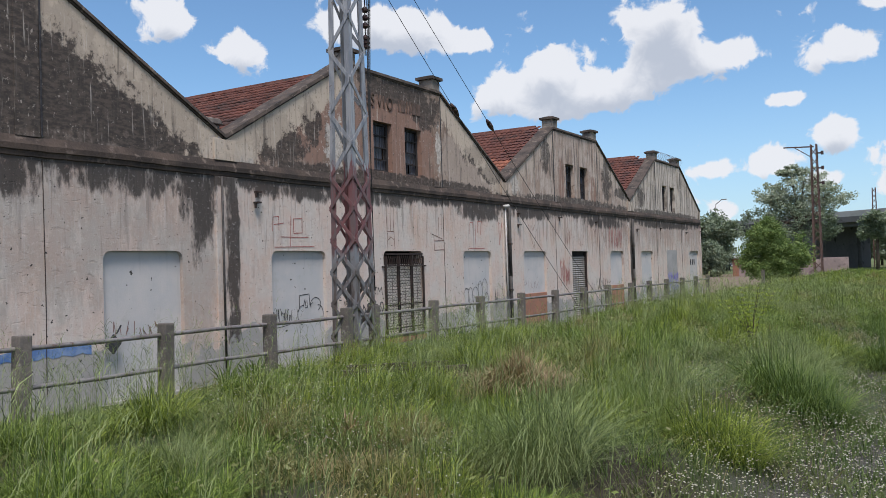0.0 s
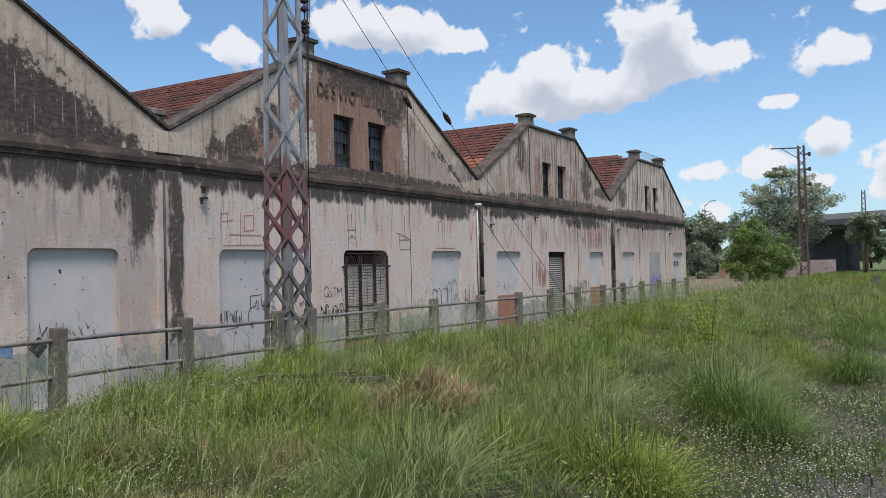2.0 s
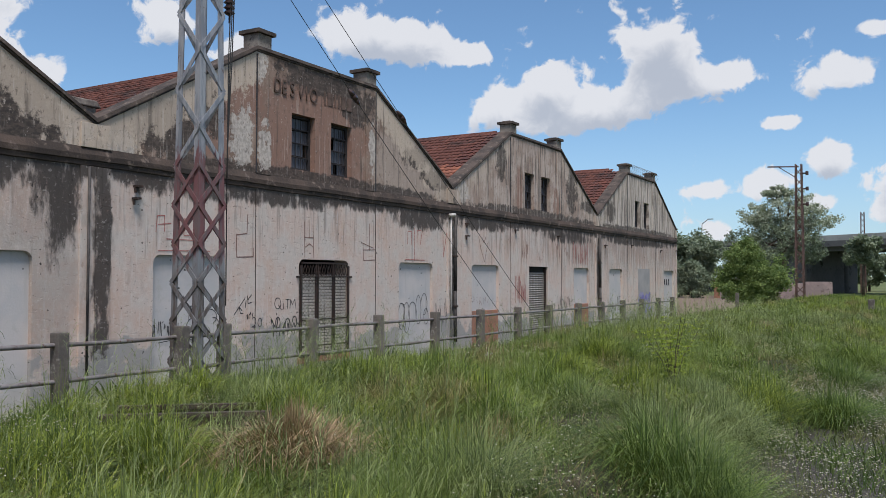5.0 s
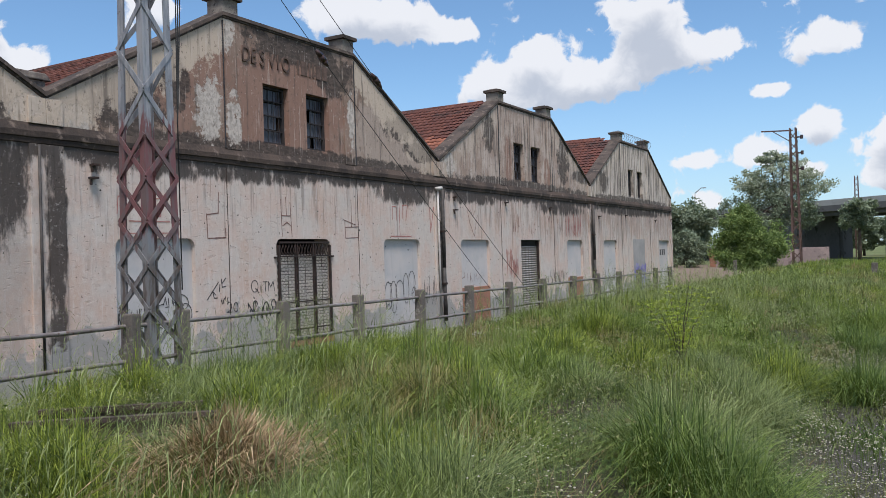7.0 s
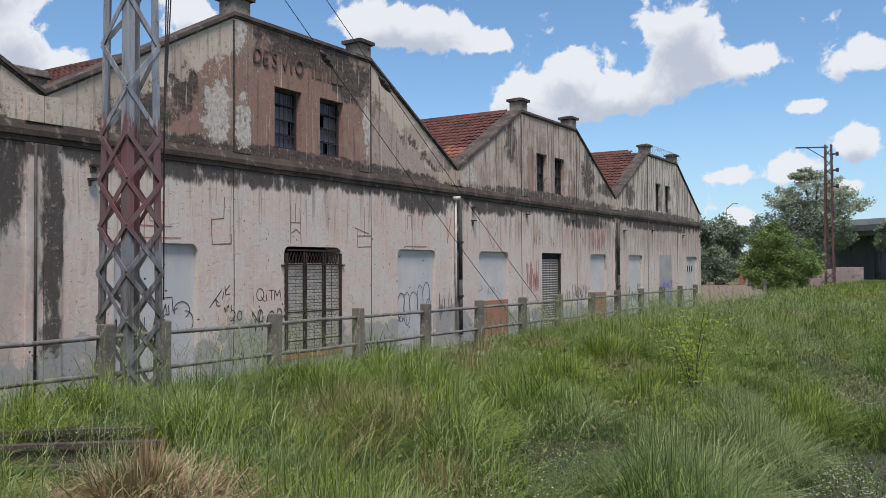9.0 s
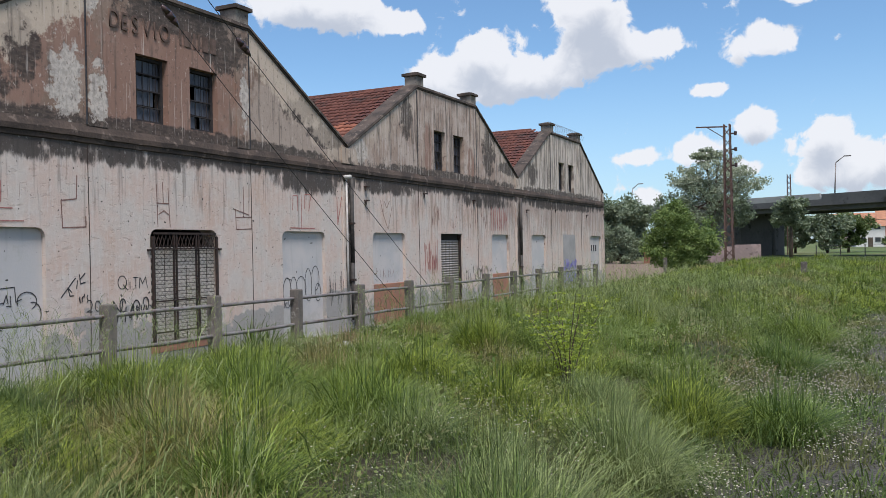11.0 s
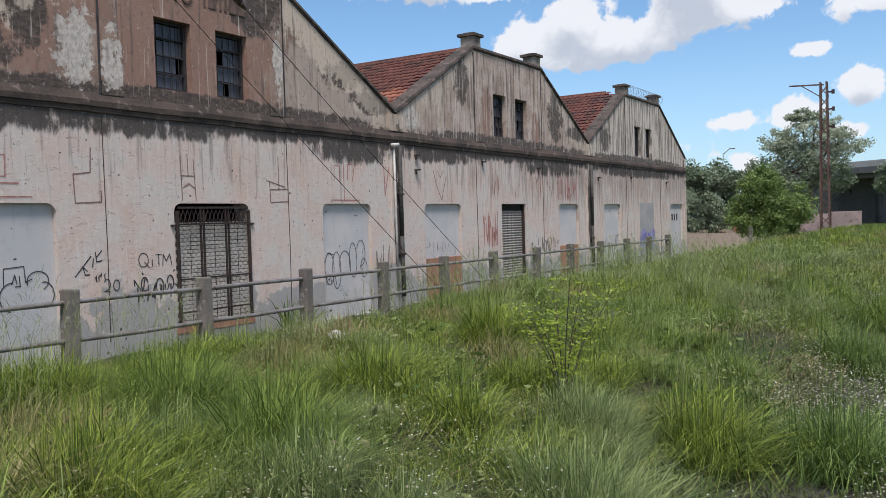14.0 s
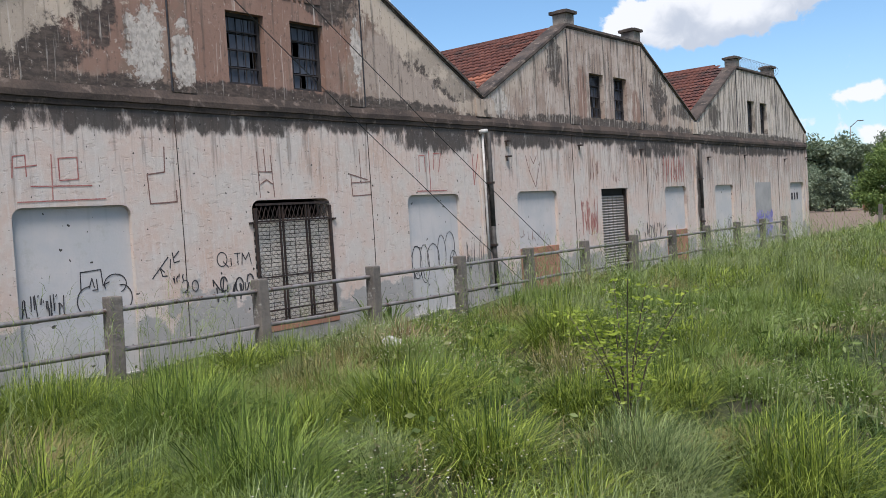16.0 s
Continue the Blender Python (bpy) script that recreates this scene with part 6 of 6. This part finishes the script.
# small broad leaves at all heights among the blades
parts = []
for x0, x1, y0, y1, per, size in [(4.9, 11.9, -3, 8, 420, 0.016), (4.9, 11.9, 8, 18, 190, 0.024), (4.6, 13, 18, 34, 60, 0.045)]:
    x, y = scatter(x0, x1, y0, y1, per)
    k = (patch(x, y, 1.1, 6.1) + rng.normal(0, 0.3, len(x)) > -0.1) & ~on_rails(x, y) & ~on_way(x, y)
    x, y = x[k], y[k]
    n = len(x)
    p = put_ground(x, y)
    p[:, 2] += rng.uniform(0.03, 0.26, n) * (0.7 + 0.4 * np.clip(mound(x, y), -1, 1))
    a = rng.normal(0, 1, (n, 3)) * (1, 1, 0.45)
    a /= np.linalg.norm(a, axis=1)[:, None]
    b = np.cross(a, rng.normal(0, 1, (n, 3)) * (0.5, 0.5, 1))
    b /= np.linalg.norm(b, axis=1)[:, None]
    q = size * rng.uniform(0.6, 1.6, n)[:, None]
    v = np.stack([p - a * q, p - b * q * 0.45, p + a * q, p + b * q * 0.45], 1).reshape(-1, 3)
    parts.append((v, (np.arange(n)[:, None, None] * 4 + np.array([[0, 1, 2], [0, 2, 3]])[None]).reshape(-1, 3)))
v, t = join_meshes(parts)
tagged(new("broadleaf_weeds", bulk("broadleaf_weeds", v, t, M_BROAD)), "small broad-leaved weeds mixed through the grass", "weeds", kind="stuff")

# ---- loose things in the field ----
bag = thing("rubbish_bag", (6.82, 11.2, 0.42), "crumpled white rubbish bag caught in the grass", "rubbish")
bm = bmesh.new()
bmesh.ops.create_icosphere(bm, subdivisions=3, radius=0.085)
for q in bm.verts:
    f = 1 + 0.35 * noise.noise(q.co * 14) + 0.25 * noise.noise(q.co * 31)
    q.co = Vector((q.co.x * f * 1.1, q.co.y * f * 0.9, q.co.z * f * 0.8))
me = bpy.data.meshes.new("bag")
bm.to_mesh(me)
me.materials.append(M_WHITE)
part("bag", me, None, bag)


def rail_profile(y0, y1, x, z):
    s = Shape()
    for x0, x1, z0_, z1_ in ((-0.065, 0.065, 0.0, 0.015), (-0.009, 0.009, 0.015, 0.105), (-0.035, 0.035, 0.105, 0.14)):
        s.box(x + x0, x + x1, y0, y1, z + z0_, z + z1_)
    return s


track = thing("rail_panel", (7.05, 5.15, 0.32), "abandoned piece of rusty railway track on timber in the grass", "railway track")
track.rotation_euler = (0, 0, radians(-50))
part("rail", rail_profile(-0.6, 0.75, 0.2, 0.02), M_RAIL, track)
part("rail", rail_profile(-0.55, 0.6, -0.28, 0.02), M_RAIL, track)
for y in (-0.35, 0.25):
    part("sleeper", Shape().box(-0.45, 0.4, y - 0.11, y + 0.11, -0.3, 0.04), M_SLEEPER, track, bevel=0.015)
stump = thing("marker_post", (10.35, 33.5, 0), "short weathered concrete marker post in the grass", "post")
part("post", Shape().box(-0.10, 0.10, -0.10, 0.10, -0.3, 0.85), M_POST, stump, bevel=0.02)

# ---- the distance ----
tree("bush", (3.9, 46.0, 0), 4.0, [(-0.6, 0, 1.7, 1.3, 1.3, 1.2, 0), (0.6, 0.2, 1.6, 1.4, 1.3, 1.2, 0), (-0.1, 0, 2.7, 1.25, 1.2, 0.85, 0), (0.1, -0.5, 0.9, 1.7, 1, 0.75, 0)], 0.1, [M_LEAF_BUSH], "dense rounded green bush beyond the fence", "bush", 0.065, 1500, 0.2)
tree("tree", (1.0, 76.0, 0), 9.6, [(-2.0, 0, 7.0, 1.6, 1.6, 1.0, 1), (0.6, 0, 8.0, 1.8, 1.6, 1.1, 1), (2.4, 0, 6.6, 1.9, 1.6, 1.2, 1), (-0.6, 0.4, 8.9, 1.0, 1.0, 0.55, 1), (-1.0, 0.6, 6.0, 1.8, 1.6, 1.2, 1), (1.2, 0.5, 5.8, 1.8, 1.6, 1.2, 1), (-3.2, 0, 4.3, 2.0, 1.8, 1.7, 0), (-0.8, -0.5, 4.6, 2.2, 1.8, 1.8, 0), (1.6, 0, 4.2, 1.8, 1.8, 1.5, 0), (-2.6, 0, 2.3, 1.9, 1.6, 1.4, 0)], 0.28, [M_LEAF_DARK, M_LEAF_GREY], "tall tree with a dark lower crown and airy grey-green top", "tree", 0.105, 470)
tree("tree", (-9.0, 84.0, 0), 6.6, [(-2, 0, 4.4, 2.4, 2, 1.7, 0), (1.4, 0, 4.6, 2.2, 2, 1.6, 0), (0, 0, 2.4, 3.0, 2, 1.8, 0)], 0.22, [M_LEAF_DARK], "dark green tree behind the warehouse end", "tree", 0.17, 600)
tree("tree", (-13.5, 88.0, 0), 7.0, [(-2, 0, 4.8, 2.4, 2, 1.7, 0), (1.4, 0, 4.4, 2.2, 2, 1.6, 0), (0, 0, 2.4, 3.0, 2, 1.8, 0)], 0.22, [M_LEAF_MID], "green tree behind the warehouse end", "tree", 0.17, 600)
tree("palm_like_tree", (6.3, 86.0, 0), 5.6, [(0, 0, 4.7, 1.5, 1.4, 0.8, 0), (-0.6, 0, 3.7, 1.1, 1, 0.8, 0), (0.6, 0, 3.6, 1.0, 1, 0.9, 0)], 0.16, [M_LEAF_DARK], "drooping dark tree before the overpass", "tree", 0.15, 600, 0.6)
for x, y, h, mi in [(8.3, 118, 5.2, 0), (10.6, 122, 5.0, 1), (4.5, 120, 5.5, 0), (0, 122, 6.0, 0), (-5, 116, 6.0, 0), (-20, 120, 7.5, 0), (-27, 126, 8, 1), (17.2, 112, 2.2, 1)]:
    tree("tree", (x, y, 0), h, [(-1.3, 0, h * 0.62, 1.8, 1.6, h * 0.25, mi), (1.3, 0, h * 0.66, 1.8, 1.6, h * 0.24, mi), (0, 0, h * 0.8, 1.5, 1.4, h * 0.2, mi), (0, 0, h * 0.36, 2.0, 1.6, h * 0.24, mi)], 0.18, [M_LEAF_DARK, M_LEAF_MID], "distant green tree near the overpass", "tree", 0.22, 260)

for x, y, h in [(-5.4, 71, 3.2), (-8.6, 76, 3.6), (0.6, 70, 2.0)]:
    tree("shrub", (x, y, 0), h, [(-0.7, 0, h * 0.45, 1.3, 1.2, h * 0.36, 0), (0.7, 0, h * 0.5, 1.3, 1.2, h * 0.36, 0), (0, 0, h * 0.75, 1.0, 1.0, h * 0.22, 0), (0, -0.3, h * 0.2, 1.7, 1.0, h * 0.2, 0)], 0.08, [M_LEAF_DARK], "dark shrub on the bare ground beyond the warehouse", "shrub", 0.10, 500, 0.2)
hut = thing("hut", (-2.6, 72.0, 0), "small terracotta shed on bare ground under the trees", "shed")
part("wall", Shape().box(-1.0, 1.0, -0.8, 0.8, -0.2, 1.5), M_ORANGE, hut, bevel=0.02)
part("roof", Shape().hexa([(-1.15, -0.95, 1.5), (1.15, -0.95, 1.5), (1.15, 0.95, 1.62), (-1.15, 0.95, 1.62), (-1.15, -0.95, 1.56), (1.15, -0.95, 1.56), (1.15, 0.95, 1.68), (-1.15, 0.95, 1.68)]), M_CEMENT, hut)
part("door", Shape().box(0.35, 0.9, -0.84, -0.79, 0.0, 1.4), M_HOUSE2, hut, "white door")

# overpass
A, B = Vector((62.0, 58.5, 0)), Vector((-60.0, 136.5, 0))
bridge = thing("overpass", (8, 92, 0), "concrete road overpass in shade-dark colour crossing behind the field", "bridge")
O = Vector((8, 92, 0))
u = (B - A).normalized()
nrm = Vector((u.y, -u.x, 0))
if nrm.y > 0:
    nrm = -nrm


def deck_piece(f0, f1, o0, o1, z0_, z1_):
    p, q = A.lerp(B, f0) - O, A.lerp(B, f1) - O
    cs = [p + nrm * o0, q + nrm * o0, q + nrm * o1, p + nrm * o1]
    return [(c.x, c.y, z0_) for c in cs] + [(c.x, c.y, z1_) for c in cs]


part("deck", Shape().hexa(deck_piece(0, 1, -10, 0, 4.95, 5.55)), M_BRIDGE, bridge)
part("beam", Shape().hexa(deck_piece(0, 1, -2.2, -0.6, 4.5, 4.95)), M_BRIDGE, bridge)
part("beam", Shape().hexa(deck_piece(0, 1, -9.4, -7.8, 4.5, 4.95)), M_BRIDGE, bridge)
for k in range(16):
    part("parapet", Shape().hexa(deck_piece(k / 16 + 0.0006, (k + 1) / 16 - 0.0006, -0.25, 0.0, 5.55, 6.05 + (0.08 if k % 3 else 0.0))), M_PARAPET if k > 6 else M_BRIDGE, bridge)
for f in (0.03, 0.2, 0.52, 0.62, 0.72, 0.84, 0.95):
    for o in (-2.0, -8.0):
        c = A.lerp(B, f) - O + nrm * o
        part("pier", Shape().tube((c.x, c.y, -0.5), (c.x, c.y, 4.95), 0.6, n=12), M_BRIDGE, bridge, smooth=True)
# the abutment's shadow comes from its dark concrete colour
part("abutment", Shape().hexa(deck_piece(0.517, 0.558, -9.8, -0.8, -0.5, 4.95)), M_BRIDGE, bridge, "abutment under the overpass with its shadow put into the colour")
for f, h in ((0.385, 9.4), (0.43, 9.8), (0.62, 9.2), (0.68, 8.4)):
    c = A.lerp(B, f) - nrm * 0.6
    lamp = thing("street_lamp", (c.x, c.y, 5.5), "thin grey street lamp with a curved arm on the overpass", "street lamp", "overpass lamps")
    part("pole", Shape().tube((0, 0, 0), (0.15, 0, h - 6.3), 0.07, 0.05, 6).tube((0.15, 0, h - 6.3), (0.9, 0, h - 5.7), 0.05, 0.04, 6), M_PIPE, lamp, smooth=True)
    part("lamp_head", Shape().box(0.85, 1.5, -0.12, 0.12, h - 5.76, h - 5.66), M_PIPE, lamp, bevel=0.02)

low = thing("low_wall", (1.0, 68.0, 0), "low faded pink wall with graffiti under the overpass", "wall")
for k in range(4):
    part("wall_panel", Shape().box(-3.4 + 2.0 * k, -1.42 + 2.0 * k, -0.1, 0.1, -0.3, 1.25 + 0.12 * (k % 2)), M_LOWWALL, low, bevel=0.02)
fence_far = thing("wire_fence", (16, 96, 0), "low wire fence at the field's far edge", "fence")
for k in range(14):
    part("fence_post", Shape().tube((-8 + 2.2 * k, 0, -0.3), (-8 + 2.2 * k, 0, 1.1), 0.05, n=6), M_POST, fence_far)
for z in (0.4, 0.75, 1.05):
    part("wire", Shape().tube((-8, 0, z), (20.6, 0, z), 0.02, n=4), M_PIPE, fence_far)


def house(at, w, d, h, wall_m, roof_m, label, turn=0.0, storeys=1):
    t = thing("house", at, label, "house", "distant houses")
    t.rotation_euler = (0, 0, radians(turn))
    part("wall", Shape().box(-w / 2, w / 2, -d / 2, d / 2, -0.5, h), wall_m, t)
    r = Shape()
    q = h + w * 0.2
    r.add([(-w / 2 - 0.4, -d / 2 - 0.4, h), (w / 2 + 0.4, -d / 2 - 0.4, h), (w / 2 + 0.4, d / 2 + 0.4, h), (-w / 2 - 0.4, d / 2 + 0.4, h), (-w / 2 - 0.4, 0, q), (w / 2 + 0.4, 0, q)],
          [(0, 1, 5, 4), (2, 3, 4, 5), (1, 2, 5), (3, 0, 4), (3, 2, 1, 0)])
    part("roof", r, roof_m, t)
    for s in range(storeys):
        for k in range(2):
            x = -w / 4 + k * w / 2
            z = 1.0 + 2.8 * s
            wn = part("window", Shape().box(x - 0.65, x + 0.65, -d / 2 - 0.06, -d / 2 + 0.05, z, z + 1.2), M_HOUSE2, t)
            part("pane", Shape().box(x - 0.55, x + 0.55, -d / 2 - 0.075, -d / 2 - 0.062, z + 0.1, z + 1.1), M_WINDOW, wn)
    part("door", Shape().box(-0.5, 0.5, -d / 2 - 0.05, -d / 2 + 0.05, 0, 2.1), M_BARK, t)
    return t


for x, y, w, h, mm, lab in [(13.5, 220, 6, 4.6, M_HOUSE2, "two-storey white house"), (17.5, 225, 6, 5.0, M_HOUSE3, "two-storey reddish house"), (23, 230, 8, 5.0, M_HOUSE2, "two-storey white house"), (10, 235, 10, 6.2, M_HOUSE, "two-storey cream house"),
                            (44, 215, 10, 6.5, M_HOUSE, "two-storey cream house"), (22, 260, 12, 7.0, M_HOUSE, "tall cream house on the far slope"), (54, 240, 12, 7, M_HOUSE2, "two-storey white house")]:
    house((x, y, 0), w, 8, h, mm, M_HOUSEROOF, lab + " with an orange roof", rng.uniform(-12, 12), 2)
pole = thing("utility_pole", (18.4, 116, 0), "thin dark utility pole beside the houses", "pole")
part("pole", Shape().tube((0, 0, -0.3), (0, 0, 6.2), 0.14, 0.10, 7), M_BARK, pole, smooth=True)
part("crossarm", Shape().box(-0.7, 0.7, -0.06, 0.06, 5.7, 5.82), M_BARK, pole)


def car(at, turn, mat, label, long=4.0):
    t = thing("car", at, label, "car", "parked vehicles")
    t.rotation_euler = (0, 0, radians(turn))
    L = long / 2
    s = Shape().hexa([(-L, -0.82, 0.3), (L, -0.82, 0.3), (L, 0.82, 0.3), (-L, 0.82, 0.3), (-L, -0.8, 0.85), (L, -0.8, 0.8), (L, 0.8, 0.8), (-L, 0.8, 0.85)])
    s.hexa([(-L * 0.85, -0.78, 0.85), (L * 0.5, -0.78, 0.83), (L * 0.5, 0.78, 0.83), (-L * 0.85, 0.78, 0.85), (-L * 0.6, -0.62, 1.4), (L * 0.15, -0.62, 1.42), (L * 0.15, 0.62, 1.42), (-L * 0.6, 0.62, 1.4)])
    b_ = part("body", s, mat, t, bevel=0.06)
    for sy in (-1, 1):
        part("side_window", Shape().hexa([(-L * 0.7, sy * 0.755, 0.92), (L * 0.38, sy * 0.755, 0.92), (L * 0.38, sy * 0.785, 0.92), (-L * 0.7, sy * 0.785, 0.92), (-L * 0.55, sy * 0.63, 1.33), (L * 0.12, sy * 0.63, 1.33), (L * 0.12, sy * 0.665, 1.33), (-L * 0.55, sy * 0.665, 1.33)]), M_WINDOW, b_)
        for sx in (-0.62, 0.62):
            wl = part("wheel", Shape().tube((sx * L, sy * 0.66, 0.31), (sx * L, sy * 0.86, 0.31), 0.31, n=14), M_TYRE, t)
            part("rim", Shape().tube((sx * L, sy * 0.86, 0.31), (sx * L, sy * 0.875, 0.31), 0.18, n=10), M_CARS[0], wl)


for x, y, a_, k, lab in [(-15.0, 140, 20, 1, "white car parked beyond the overpass"), (-18.5, 146, 10, 0, "silver car parked beyond the overpass"), (-20.6, 139, 15, 2, "dark blue car parked beyond the overpass"), (-24.5, 150, 25, 3, "orange pick-up parked beyond the overpass"), (-17, 152, 5, 0, "silver car parked beyond the overpass")]:
    car((x, y, 0.0), a_, M_CARS[k], lab)

# ---- roof tiles, row by row ----
def tile_shape():
    s = Shape()
    n = 5
    top, bot = [], []
    for i in range(n):
        f = i / (n - 1)
        x = -0.115 + 0.23 * f
        z = 0.028 * math.sin(math.pi * f) + 0.008 * math.cos(3 * math.pi * f)
        top.append((x, z))
    v = [(x, -0.02, z + 0.045) for x, z in top] + [(x, 0.37, z + 0.004) for x, z in top] + [(x, -0.02, z + 0.008) for x, z in top]
    f = [(i, i + 1, n + i + 1, n + i) for i in range(n - 1)] + [(2 * n + i, 2 * n + i + 1, i + 1, i) for i in range(n - 1)]
    return s.add(v, f)


tile_base = tile_shape()
tile_mesh = tile_base.mesh("roof_tile", M_TILE)
tv = np.array(tile_base.v)
tq = [q for q in tile_base.f]
tt = np.array([[q[0], q[1], q[2]] for q in tq] + [[q[0], q[2], q[3]] for q in tq])
slope_len = math.hypot(BAY / 2, RIDGE - EAVE)
tilt = math.atan2(RIDGE - EAVE, BAY / 2)
rows = int(slope_len / 0.34)
roofs = [o for o in warehouse.children if o.name == "roof" or o.name.startswith("roof.")]
for k, c in enumerate(CENTRES):
    if k == 0:
        continue
    ends = c - BAY / 2
    fv, new_rows = [], []
    for side in (1,):
        for r in range(rows):
            f = r * 0.34
            y = ends + f * math.cos(tilt)
            z = EAVE + f * math.sin(tilt) + 0.0
            for col in range(56):
                x = -DEEP - 0.10 - 0.225 * (col + 0.5)
                if x > HIP_X and c - y < 1.12 * (x - HIP_X) / (-DEEP - HIP_X) + 0.1:
                    continue
                jz, jr = rng.uniform(-0.006, 0.008), rng.normal(0, 0.012)
                if col < 6 and r > 2 and not (k == 3 and r < 9):
                    piece("roof_tile", tile_mesh, roofs[k], (x, y, z + jz), (tilt, 0, jr))
                else:
                    m = Matrix.LocRotScale(Vector((x, y, z + jz)), Euler((tilt, 0, jr)), None)
                    (new_rows if k == 3 and r < 9 + (col * 7 % 3 == 0) and col < 9 else fv).append(tv @ np.array(m.to_3x3()).T + np.array(m.translation))
    v = np.concatenate(fv)
    t = (np.arange(len(fv))[:, None, None] * len(tv) + tt[None]).reshape(-1, 3)
    tagged(part("roof_tiles", bulk("roof_tiles", v, t, M_TILES), None, roofs[k]), kind="stuff")
    if new_rows:
        t = (np.arange(len(new_rows))[:, None, None] * len(tv) + tt[None]).reshape(-1, 3)
        tagged(part("replaced_tiles", bulk("replaced_tiles", np.concatenate(new_rows), t, M_TILE_NEW), None, roofs[k], "newer orange roof tiles above the valley"), kind="stuff")
    rg = Shape()
    for q in range(40):
        x = HIP_X + 0.05 - 0.36 * q
        rg.tube((x, c, RIDGE - 0.03), (x - 0.38, c, RIDGE - 0.015), 0.10, 0.085, 8, caps=True)
    part("ridge_tiles", rg, M_TILES, roofs[k])

# ---- bricks in the gateway ----
brick_mesh = Shape().box(-0.03, 0.03, -0.10, 0.10, -0.029, 0.029).mesh("brick", M_BRICK)
a, b = GATE
course_h = 0.072
for r in range(31):
    z = DOOR_LOW + 0.04 + course_h * r
    off = 0.107 if r % 2 else 0.0
    y = a + 0.02 + off
    while y < b:
        wid = min(0.2, b - 0.01 - y)
        if wid > 0.06:
            piece("brick", brick_mesh, gate, (-0.095 + rng.uniform(-0.008, 0.006), y + wid / 2, z), (0, 0, rng.normal(0, 0.02)), (1, wid / 0.2, 1))
        y += 0.214
